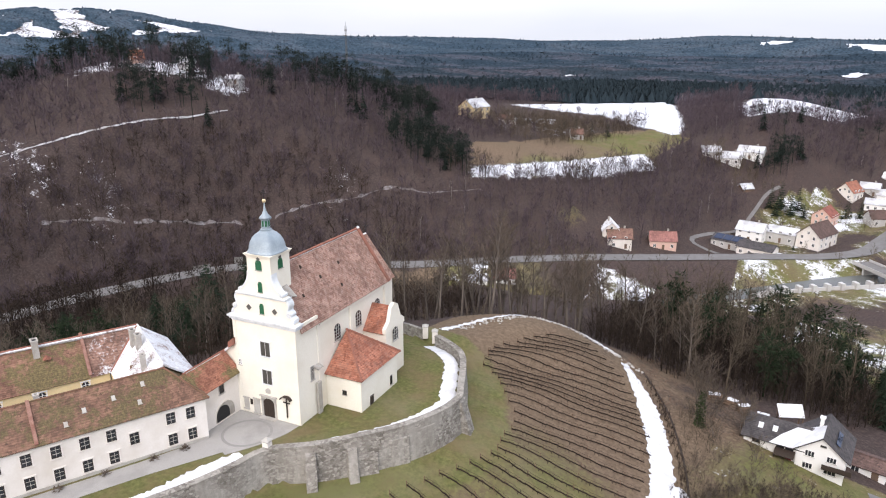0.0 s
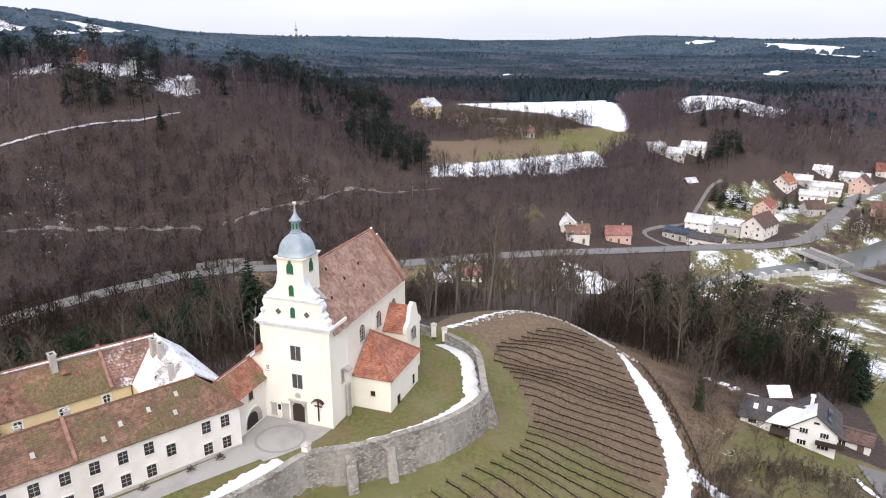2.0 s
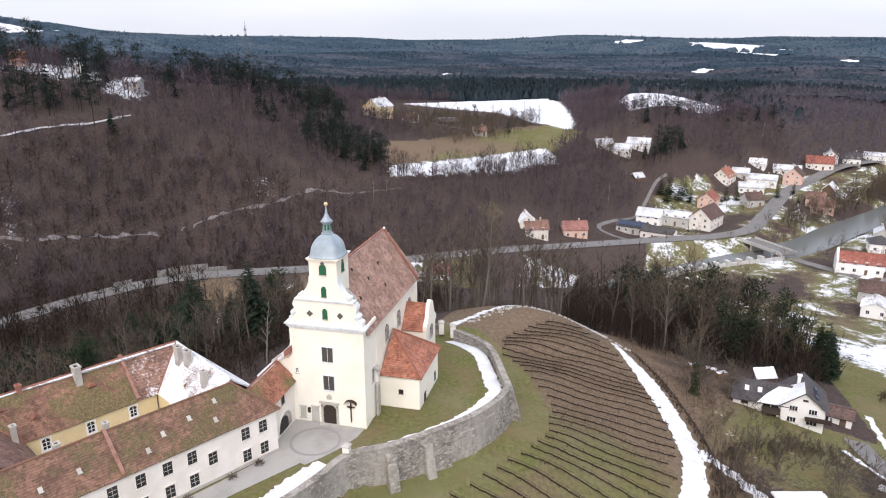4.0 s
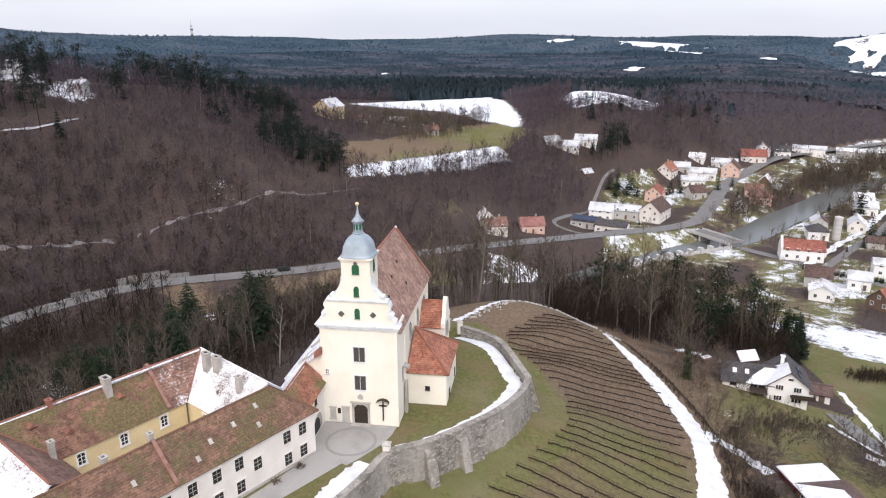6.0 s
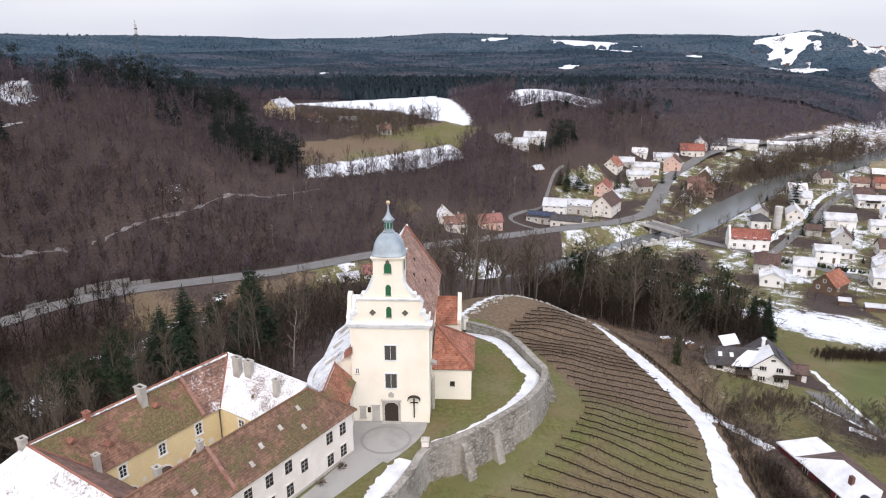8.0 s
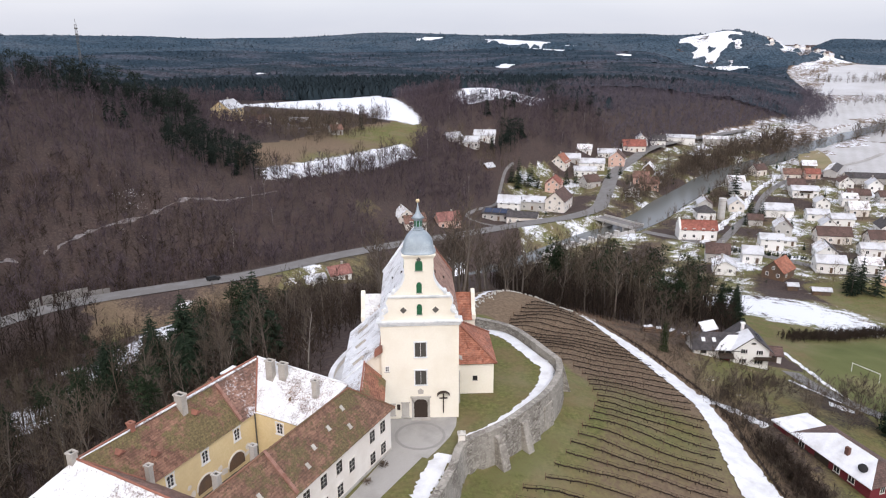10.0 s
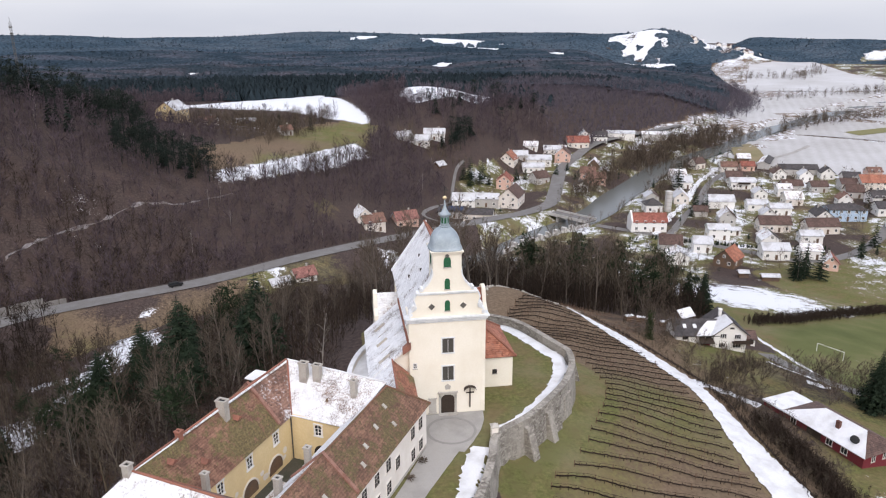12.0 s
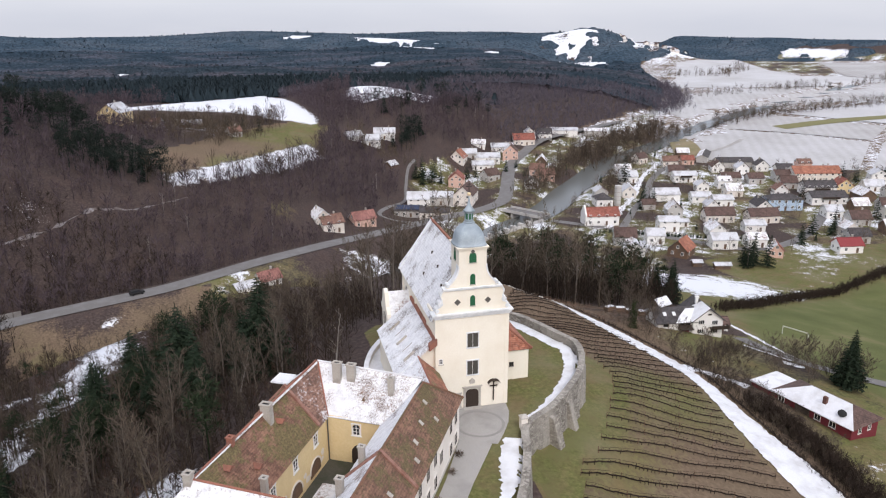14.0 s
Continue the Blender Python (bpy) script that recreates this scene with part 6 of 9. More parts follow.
def build_bridge():
    br = thing("bridge", pose(0, 0, 0), "concrete road bridge with pale parapets over the river", "bridge")
    a, b = Vector((90, 246, -38.6)), Vector((102, 228, -38.6))
    v = b - a
    m = Matrix.Translation((a + b) / 2) @ pose(0, 0, 0, 0, 0, math.degrees(math.atan2(v.y, v.x)))
    h = v.length / 2 + 1
    bm = bmesh.new()
    box(bm, -h, h, -3.6, 3.6, -0.8, 0.0, m)
    part("deck", bm, ASPHALT, br)
    for y in (-3.8, 3.8):
        bm = bmesh.new()
        box(bm, -h, h, y - 0.1, y + 0.1, -0.6, 0.85, m)
        part("parapet", bm, GREY_PAINT, br)
    for x in (-6, 6):
        bm = bmesh.new()
        box(bm, x - 0.5, x + 0.5, -3.2, 3.2, -6, -0.8, m)
        part("pier", bm, GREY_PAINT, br)
    # weir wall with stub piers
    we = thing("river_wall", pose(0, 0, 0), "grey river wall with a row of stub piers", "wall", kind="structure")
    for i in range(8):
        bm = bmesh.new()
        x, y = 58 + i * 4.6, 196 + i * 3.2
        box(bm, -0.7, 0.7, -1.2, 1.2, -43, -37.6, pose(x, y, 0, 0, 0, 35))
        part("pier", bm, GREY_PAINT, we)
    bm = bmesh.new()
    wall_along(bm, ((52, 191), (75, 208), (100, 224)), 0.6, -44, -38.8)
    part("wall_face", bm, GREY_PAINT, we)


build_bridge()


# ---- trees and woods ----
def mesh_from(name, V, F, material):
    me = bpy.data.meshes.new(name)
    V, F = np.asarray(V, np.float32), np.asarray(F, np.int32)
    me.vertices.add(len(V))
    me.vertices.foreach_set("co", V.ravel())
    me.loops.add(F.size)
    me.loops.foreach_set("vertex_index", F.ravel())
    me.polygons.add(len(F))
    me.polygons.foreach_set("loop_start", np.arange(0, F.size, 3, dtype=np.int32))
    me.update()
    me.materials.append(material)
    return me


class Cloud:
    """Gathers triangles."""
    def __init__(self):
        self.V, self.F = [], []

    def tube(self, a, b, ra, rb, sides=4):
        a, b = Vector(a), Vector(b)
        q = (b - a).to_track_quat("Z", "Y")
        n = len(self.V)
        for p, r in ((a, ra), (b, rb)):
            for i in range(sides):
                t = 2 * math.pi * i / sides
                self.V.append(tuple(p + q @ Vector((r * math.cos(t), r * math.sin(t), 0))))
        for i in range(sides):
            j = (i + 1) % sides
            self.F += [(n + i, n + j, n + sides + j), (n + i, n + sides + j, n + sides + i)]

    def blade(self, a, d, w, rnd):
        a, d = Vector(a), Vector(d)
        s = d.cross(Vector((rnd.gauss(0, 1), rnd.gauss(0, 1), rnd.gauss(0, 1)))).normalized() * w * 0.5
        n = len(self.V)
        self.V += [tuple(a - s), tuple(a + s), tuple(a + d)]
        self.F.append((n, n + 1, n + 2))


def bare_tree(seed, h, bough=0.34, spread_=0.24, twigs=5, boughs=18, width=0.05, stems=1):
    """Leafless broadleaf: trunk, upswept boughs, fine twigs. Returns limbs and twigs."""
    rnd = random.Random(seed)
    limbs, fine = Cloud(), Cloud()
    for stem in range(stems):
        base = Vector((rnd.uniform(-0.3, 0.3), rnd.uniform(-0.3, 0.3), -0.4)) if stems > 1 else Vector((0, 0, -0.4))
        lean = Vector((rnd.uniform(-0.07, 0.07), rnd.uniform(-0.07, 0.07), 1)) if stems == 1 else Vector((rnd.uniform(-0.25, 0.25), rnd.uniform(-0.25, 0.25), 1))
        pts, p, d = [base], base.copy(), lean.normalized()
        for i in range(5):
            d = (d + Vector((rnd.gauss(0, 0.06), rnd.gauss(0, 0.06), 0))).normalized()
            p = p + d * h * 0.19
            pts.append(p.copy())
        r = [h * 0.0145 * (1 - 0.17 * i) / (stems ** 0.5) for i in range(6)]
        for i in range(5):
            limbs.tube(pts[i], pts[i + 1], r[i], r[i + 1], 5)
        for k in range(boughs // stems):
            f = bough + (1 - bough) * (k + rnd.random()) / (boughs // stems)
            i = min(4, int(f * 5))
            o = pts[i].lerp(pts[i + 1], f * 5 - i)
            az = rnd.uniform(0, 2 * math.pi)
            up = rnd.uniform(0.45, 1.1) + 0.6 * f
            v = Vector((math.cos(az), math.sin(az), up)).normalized()
            ln = h * spread_ * rnd.uniform(0.7, 1.2) * (1.15 - 0.55 * f)
            q1 = o + v * ln * 0.5
            v2 = (v + Vector((rnd.gauss(0, 0.2), rnd.gauss(0, 0.2), 0.25))).normalized()
            q2 = q1 + v2 * ln * 0.5
            rb = r[i] * 0.42
            limbs.tube(o, q1, rb, rb * 0.65, 3)
            limbs.tube(q1, q2, rb * 0.65, rb * 0.3, 3)
            for s in range(5):
                c = o.lerp(q1, 0.5 + 0.12 * s) if s < 2 else q1.lerp(q2, (s - 1) / 3.2)
                w = (v + Vector((rnd.gauss(0, 0.6), rnd.gauss(0, 0.6), rnd.uniform(0, 0.7)))).normalized()
                l2 = ln * rnd.uniform(0.3, 0.5)
                e = c + w * l2
                limbs.tube(c, e, rb * 0.32, 0.012, 3)
                for t in range(twigs):
                    b = c.lerp(e, (t + 0.6) / twigs)
                    u = (w + Vector((rnd.gauss(0, 0.6), rnd.gauss(0, 0.6), rnd.uniform(-0.1, 0.7)))).normalized()
                    fine.blade(b, u * l2 * rnd.uniform(0.45, 0.9), width, rnd)
    return limbs, fine


def far_bare(seed, h, blades=30, w=0.3, low=0.32, wide=0.1):
    """The same tree as it reads from a few hundred metres."""
    rnd = random.Random(seed)
    c = Cloud()
    c.tube((0, 0, -0.5), (rnd.uniform(-0.3, 0.3), rnd.uniform(-0.3, 0.3), h * 0.75), h * 0.013, h * 0.005, 3)
    for k in range(blades):
        f = rnd.uniform(low, 0.85)
        az = rnd.uniform(0, 2 * math.pi)
        o = Vector((math.cos(az), math.sin(az), 0)) * rnd.uniform(0, wide) * h * (1.1 - f) + Vector((0, 0, f * h))
        v = Vector((math.cos(az) * rnd.uniform(0.3, 1), math.sin(az) * rnd.uniform(0.3, 1), rnd.uniform(0.5, 1.3)))
        c.blade(o, v.normalized() * h * rnd.uniform(0.14, 0.26), w, rnd)
    return c


def spruce(seed, h, tiers=14, arms=11, droop=0.25):
    rnd = random.Random(seed)
    limbs, fine = Cloud(), Cloud()
    limbs.tube((0, 0, -0.5), (0, 0, h * 0.98), h * 0.014, 0.02, 6)
    for t in range(tiers):
        f = t / tiers
        z = h * (0.1 + 0.88 * f)
        r = h * 0.185 * (1 - f) ** 0.85 + 0.15
        n = max(5, int(arms * (1 - 0.5 * f)))
        for a in range(n):
            az = 2 * math.pi * (a + rnd.random()) / n
            rr = r * rnd.uniform(0.75, 1.15)
            dirn = Vector((math.cos(az), math.sin(az), -droop * rnd.uniform(0.4, 1.3)))
            tip = Vector((0, 0, z + rnd.uniform(-0.2, 0.2))) + dirn * rr + Vector((0, 0, 0.12 * rr))
            base = Vector((0, 0, z + 0.1))
            side = Vector((-math.sin(az), math.cos(az), 0))
            for k in range(6):
                c = base.lerp(tip, 0.22 + 0.14 * k)
                for sg in (-1, 1):
                    v = (dirn * 0.55 + side * sg * 0.8 + Vector((0, 0, rnd.uniform(-0.5, -0.05)))).normalized() * rr * rnd.uniform(0.22, 0.42) * (1.1 - 0.1 * k)
                    fine.blade(c, v, rr * 0.13 + 0.05, rnd)
            fine.blade(base, tip - base, rr * 0.16 + 0.05, rnd)
    fine.blade((0, 0, h * 0.94), (0, 0, h * 0.08), 0.12, rnd)
    return limbs, fine


def far_conifer(seed, h, arms=7):
    """Spruce for a few hundred metres: whorls of drooping sprays, ragged in outline."""
    rnd = random.Random(seed)
    c = Cloud()
    c.tube((0, 0, -0.5), (0, 0, h * 0.96), h * 0.012, h * 0.003, 3)
    for t in range(11):
        f = t / 11
        for a in range(max(5, int(arms * (1 - 0.45 * f)))):
            az = rnd.uniform(0, 2 * math.pi)
            r = h * 0.19 * (1 - f) ** 0.9 * rnd.uniform(0.65, 1.2) + 0.12
            z = h * (0.1 + 0.86 * f) + rnd.uniform(-0.2, 0.2)
            c.blade((0.15 * r * math.cos(az), 0.15 * r * math.sin(az), z), (r * math.cos(az), r * math.sin(az), -r * rnd.uniform(0.2, 0.6)), r * rnd.uniform(0.4, 0.65), rnd)
    c.blade((0, 0, h * 0.9), (0, 0, h * 0.1), h * 0.03, rnd)
    return c


def far_pine(seed, h, blades=640):
    """Pine with a bare stem and an uneven rounded crown."""
    rnd = random.Random(seed)
    c = Cloud()
    c.tube((0, 0, -0.5), (rnd.uniform(-0.5, 0.5), rnd.uniform(-0.5, 0.5), h * 0.85), h * 0.013, h * 0.006, 4)
    puffs = [(rnd.gauss(0, 0.08) * h, rnd.gauss(0, 0.08) * h, rnd.uniform(0.36, 0.93) * h, rnd.uniform(0.07, 0.13) * h) for _ in range(14)]
    for k in range(blades):
        x, y, z, r = puffs[k % 14]
        d = Vector((rnd.gauss(0, 1), rnd.gauss(0, 1), rnd.gauss(0.2, 0.7))).normalized()
        c.blade(Vector((x, y, z)) + d * r * rnd.uniform(0.2, 0.9), (d + Vector((rnd.gauss(0, 0.5), rnd.gauss(0, 0.5), 0.3))) * r * 0.42, r * 0.17, rnd)
    return c


def tiny_tree(seed, conifer):
    """A wood's tree from a kilometre off: a ragged cone or a low dome of a few leaves."""
    rnd = random.Random(seed)
    c = Cloud()
    n = 6 if conifer else 9
    for a in range(n):
        az = 2 * math.pi * (a + rnd.random() * 0.7) / n
        if conifer:
            r, top, low = rnd.uniform(0.3, 0.46), rnd.uniform(0.75, 1.0), rnd.uniform(-0.1, 0.2)
        else:
            r, top, low = rnd.uniform(0.34, 0.52), rnd.uniform(0.7, 1.0), rnd.uniform(-0.05, 0.3)
        s = r * 0.9
        k = len(c.V)
        off = 0.07 if conifer else 0.12
        c.V += [(off * math.cos(az), off * math.sin(az), top), (r * math.cos(az) - s * math.sin(az), r * math.sin(az) + s * math.cos(az), low), (r * math.cos(az) + s * math.sin(az), r * math.sin(az) - s * math.cos(az), low)]
        c.F.append((k, k + 1, k + 2))
    return c


def plant(protos, X, Y, S, seed, sink=0.0):
    """Sets one of the given shapes at every place; returns the joined vertices and triangles."""
    rng = np.random.default_rng(seed)
    Z = relief(X, Y) - sink
    which, turn = rng.integers(0, len(protos), len(X)), rng.uniform(0, 2 * np.pi, len(X))
    Vs, Fs, n = [], [], 0
    for k, c in enumerate(protos):
        V, F = np.array(c.V), np.array(c.F)
        i = np.where(which == k)[0]
        if not len(i):
            continue
        co, si = np.cos(turn[i])[:, None], np.sin(turn[i])[:, None]
        s = S[i][:, None]
        P = np.stack([(V[:, 0] * co - V[:, 1] * si) * s + X[i][:, None], (V[:, 0] * si + V[:, 1] * co) * s + Y[i][:, None], V[:, 2] * s * rng.uniform(0.85, 1.15, len(i))[:, None] + Z[i][:, None]], -1)
        Fk = F[None] + (np.arange(len(i)) * len(V))[:, None, None] + n
        Vs.append(P.reshape(-1, 3))
        Fs.append(Fk.reshape(-1, 3))
        n += len(i) * len(V)
    return np.concatenate(Vs), np.concatenate(Fs)


def scatter(x0, x1, y0, y1, step, seed):
    rng = np.random.default_rng(seed)
    X, Y = np.meshgrid(np.arange(x0, x1, step), np.arange(y0, y1, step))
    X, Y = X.ravel() + rng.uniform(-0.48, 0.48, X.size) * step, Y.ravel() + rng.uniform(-0.48, 0.48, Y.size) * step
    return X, Y, rng


BARK = tree_material("grey_bark", (0.072, 0.06, 0.05), (0.15, 0.127, 0.107))
TWIGS = tree_material("bare_twigs", (0.055, 0.043, 0.033), (0.14, 0.11, 0.084))
HILL_TWIGS = tree_material("hill_wood_twigs", (0.05, 0.038, 0.044), (0.134, 0.103, 0.118))
NEEDLES = tree_material("spruce_needles", (0.011, 0.018, 0.012), (0.03, 0.045, 0.027))
HILL_NEEDLES = tree_material("hill_conifer_needles", (0.011, 0.016, 0.014), (0.025, 0.033, 0.027))
PINE = tree_material("pine_needles", (0.014, 0.023, 0.012), (0.036, 0.052, 0.027))
# far trees: the blue of distance haze is put into these two colours
HAZED_NEEDLES = tree_material("hazed_conifers", (0.022, 0.034, 0.042), (0.034, 0.05, 0.06))
HAZED_TWIGS = tree_material("hazed_bare_wood", (0.057, 0.051, 0.063), (0.118, 0.103, 0.124))
STRAW = tree_material("dry_grass", (0.16, 0.1, 0.072), (0.32, 0.21, 0.15))
RUSSET = tree_material("russet_twigs", (0.05, 0.03, 0.022), (0.13, 0.075, 0.054))
THICKET = tree_material("thicket_twigs", (0.02, 0.015, 0.012), (0.06, 0.044, 0.034))
WOOD_TWIGS = tree_material("wood_twigs", (0.042, 0.034, 0.025), (0.112, 0.09, 0.066))
BIRCH = tree_material("birch_bark", (0.2, 0.18, 0.165), (0.38, 0.35, 0.32))
IVY = tree_material("ivy_leaves", (0.03, 0.045, 0.02), (0.06, 0.085, 0.035))

WOOD_NORTH = ((-2, 40), (8, 47), (14, 58), (22, 64), (32, 65), (42, 62), (50, 66), (62, 67), (74, 70), (82, 82), (76, 104), (60, 128), (20, 136), (-20, 118), (-34, 75), (-18, 36))
WOOD_WEST = ((-17, 30), (-34, 70), (-20, 118), (-48, 134), (-84, 122), (-108, 100), (-118, 60), (-112, 10), (-95, -40), (-62, -70), (-46, -36), (-33, -14), (-24, 8))
HOUSE_PLOTS = []


def tree_thing(name, limbs, fine, bark, leaf, label, group, crown="twig_crown"):
    t = thing(name, pose(0, 0, -200), label, "tree", group)
    new_trunk = new("trunk", mesh_from("trunk", limbs.V, limbs.F, bark))
    new_trunk.parent = t
    c = new(crown, mesh_from(crown, fine.V, fine.F, leaf))
    c.parent = t
    return t


def remove_thing(t):
    for o in (*t.children_recursive, t):
        bpy.data.objects.remove(o)


def build_near_trees():
    protos = []
    for k in range(7):
        limbs, fine = bare_tree(100 + k, 13.5 + 1.1 * (k % 4), bough=0.3 + 0.05 * (k % 3), twigs=6, boughs=20, width=0.06)
        protos.append(tree_thing("bare_tree", limbs, fine, BARK, TWIGS, "tall leafless broadleaf tree with grey bark on the wooded slope", "trees round the church hill"))
    bushes = []
    for k in range(3):
        limbs, fine = bare_tree(300 + k, 6.0 + k, bough=0.12, spread_=0.36, twigs=7, boughs=24, width=0.05, stems=3)
        bushes.append(tree_thing("fruit_tree", limbs, fine, BARK, TWIGS, "bushy leafless garden tree with many upright twigs", "garden trees"))
    firs = []
    for k in range(3):
        limbs, fine = spruce(500 + k, 15.0 + k, 24, 15)
        firs.append(tree_thing("spruce", limbs, fine, BARK, NEEDLES, "tall dark green spruce with drooping boughs", "spruces by the church", "needle_crown"))
    # trees along the wood's edges, each by itself
    X, Y, rng = scatter(-110, 95, -40, 136, 4.6, 11)
    d, along = line_distance(X, Y, TERRACE)
    out = -d
    north = within(X, Y, WOOD_NORTH)
    west = within(X, Y, WOOD_WEST)
    edge = (north & (out < 50) & (Y < 90)) | (west & (out < 24))
    rd, _ = line_distance(X, Y, ROAD)
    thin = (X < 36) & north & (rng.random(len(X)) < 0.5)
    # gap round the glade, widened so trees don't hide it from the camera
    sight_clearing = np.maximum(np.exp(-((X + 60) / 13.0) ** 2 - ((Y - 68) / 26.0) ** 2), np.exp(-((X + 63) / 28.0) ** 2 - ((Y - 122) / 30.0) ** 2))
    edge &= sight_clearing < 0.4
    edge &= np.abs(rd) > 44
    keep = edge & (out > 5) & ~thin & ~((X > 34) & (out < 34))
    picks = np.where(keep)[0]
    rnd = random.Random(5)
    rnd.shuffle(picks := list(picks))
    picks = sorted(picks[:270])
    for i in picks:
        x, y = float(X[i]), float(Y[i])
        s = rnd.uniform(0.9, 1.38) * (0.62 if x < -14 and y < 60 else 0.5 if x < -8 else 1.0)
        src = rnd.choice(protos)
        t = copy_thing(src, pose(x, y, height(x, y) - 0.1, rnd.uniform(-3, 3), rnd.uniform(-3, 3), rnd.uniform(0, 360)))
        t.scale = (s, s, s * rnd.uniform(0.92, 1.1))
    # a few birches close behind the precinct
    for k, (x, y, s) in enumerate(((-16.2, 14.2, 1.0), (-30, 20, 0.85), (-48, 6, 0.9), (-62, 14, 0.9))):
        limbs, fine = bare_tree(360 + k, 10.5, bough=0.35, spread_=0.15, twigs=4, boughs=14, width=0.035)
        t = tree_thing("birch", limbs, fine, BIRCH, TWIGS, "slender pale birch standing before the dark wood", "birches by the precinct")
        t.matrix_world = pose(x, y, height(x, y) - 0.1, 0, 0, 40 * k)
        t.scale = (s, s, s)
    # spruces, singly
    for x, y, s, broad in ((-26.4, 28.2, 1.15, 1.6), (-39.1, 31.0, 1.15, 1.75), (-29.5, 33, 0.75, 1.5), (-45, 33, 0.75, 1.8), (-43, 25, 0.7, 1.7), (-48, 40, 0.8, 1.7), (-36, 22, 0.7, 1.7), (-40, 44, 0.75, 1.6), (-33, 40, 0.7, 1.6), (-52, 30, 0.75, 1.8), (-62, 12, 0.8, 1.7), (-66, 20, 0.8, 1.7), (-58, 4, 0.7, 1.7), (-52, 20, 0.65, 1.7), (78.6, 18.8, 0.74, 1.3), (80.0, 20.2, 0.62, 1.35), (80, 82, 0.7, 1.2), (74, 92, 0.75, 1.2), (79, 88, 0.7, 1.2), (78, 78, 0.8, 1.2), (70, 84, 0.66, 1.2)):
        t = copy_thing(rnd.choice(firs), pose(x, y, height(x, y) - 0.2, 0, 0, rnd.uniform(0, 360)))
        t.scale = (s * broad, s * broad, s)
    # garden trees round the two houses below the vineyard
    for x, y, s in ((51, 43, 1.1), (52, 36, 0.8), (54.5, 47, 1.0), (57, 33, 0.75), (60, 31, 0.7), (63, 33, 0.8), (66, 30, 0.8), (54, 27, 0.7), (58, 22, 0.9), (76, 28, 1.1), (79, 24, 1.2), (74, 22, 1.0), (54, 16, 0.8), (53, 20, 0.9), (80, 31, 0.9), (71, 25, 0.9), (50, 50, 1.3), (47, 55, 1.1), (56, 53, 0.9), (49, 31, 0.6), (51, 8, 0.7), (52, 2, 0.7), (53, -5, 0.8), (84, 34, 0.8), (82, 19, 0.9)):
        t = copy_thing(rnd.choice(bushes), pose(x, y, height(x, y) - 0.15, 0, 0, rnd.uniform(0, 360)))
        t.scale = (s * 0.95, s * 0.95, s * 0.9)
    # the ivy-grown tree above the white house
    limbs, fine = bare_tree(340, 12.5, bough=0.2, spread_=0.3, twigs=8, boughs=44, width=0.05, stems=4)
    ivy_tree = tree_thing("ivy_tree", limbs, fine, BARK, TWIGS, "broad leafless tree with ivy climbing its stems", "garden trees")
    ivy, r2 = Cloud(), random.Random(341)
    for k in range(900):
        f, az = r2.random() ** 1.3, r2.uniform(0, 2 * math.pi)
        o = Vector((math.cos(az), math.sin(az), 0)) * r2.uniform(0.2, 0.95) * (1.1 - 0.6 * f) + Vector((0, 0, 0.2 + 6.0 * f))
        ivy.blade(o, (r2.gauss(0, 0.2), r2.gauss(0, 0.2), r2.uniform(-0.35, 0.1)), 0.22, r2)
    leaves = new("ivy", mesh_from("ivy", ivy.V, ivy.F, IVY))
    leaves.parent = ivy_tree
    ivy_tree.matrix_world = pose(48.3, 45.2, height(48.3, 45.2) - 0.2)
    # and the orchard between those houses
    for x, y, s in ((68, 28, 0.9), (72, 29, 0.8), (66, 23, 0.9), (70, 19, 1.0), (60, 36, 0.7), (78, 33, 0.9), (83, 27, 1.1), (86, 24, 1.2), (80, 20, 1.2), (62, 27, 0.7), (57, 40, 0.8), (88, 30, 1.0), (58, 26, 0.75), (64, 19, 0.8)):
        t = copy_thing(rnd.choice(bushes), pose(x, y, height(x, y) - 0.15, 0, 0, rnd.uniform(0, 360)))
        t.scale = (s, s, s * 0.9)
    for p in protos + bushes + firs:
        remove_thing(p)
    # the depth of the same woods
    inner = (north | west) & ~edge
    rest = np.ones(len(X), bool)
    rest[picks] = False
    keep2 = ((north | west) & rest & (out > 4)) & (rng.random(len(X)) < 0.92)
    rd, _ = line_distance(X, Y, ROAD)
    keep2 &= (np.abs(rd) > np.where(X < 60, 44, 28)) & ~within(X, Y, WATERSIDE) & ~thin & ~((X > 34) & (out < 34))
    keep2 &= sight_clearing < 0.4
    forms = []
    for k in range(4):
        limbs, fine = bare_tree(800 + k, 14 + k, bough=0.3, twigs=3, boughs=14, width=0.1)
        c = Cloud()
        c.V, c.F = limbs.V + fine.V, limbs.F + [tuple(i + len(limbs.V) for i in f) for f in fine.F]
        forms.append(c)
    dark = keep2 & ((north & (X > 34) & (rng.random(len(X)) < np.where(X > 58, 0.6, 0.14))) | (west & (rng.random(len(X)) < 0.26)))
    # trees shrink towards the road so that the camera still sees it
    sight_scale = np.where(west, np.clip((np.abs(rd) - 10) / 110.0, 0.3, 0.75), np.clip((np.abs(rd) - 10) / np.where(X < 8, 110.0, 60.0), np.where(X < 8, 0.35, 0.5), 1.0))
    V, F = plant(forms, X[keep2 & ~dark], Y[keep2 & ~dark], rng.uniform(0.75, 1.2, int((keep2 & ~dark).sum())) * sight_scale[keep2 & ~dark], 21)
    tagged(new("hillside_wood", mesh_from("hillside_wood", V, F, WOOD_TWIGS)), "dense leafless wood on the steep slopes of the church hill", "wood", kind="stuff")
    cones = [far_pine(900 + k, 14 + k) for k in range(4)] + [far_conifer(905, 13, 14)]
    V, F = plant(cones, X[dark], Y[dark], rng.uniform(0.7, 1.1, int(dark.sum())) * sight_scale[dark], 22)
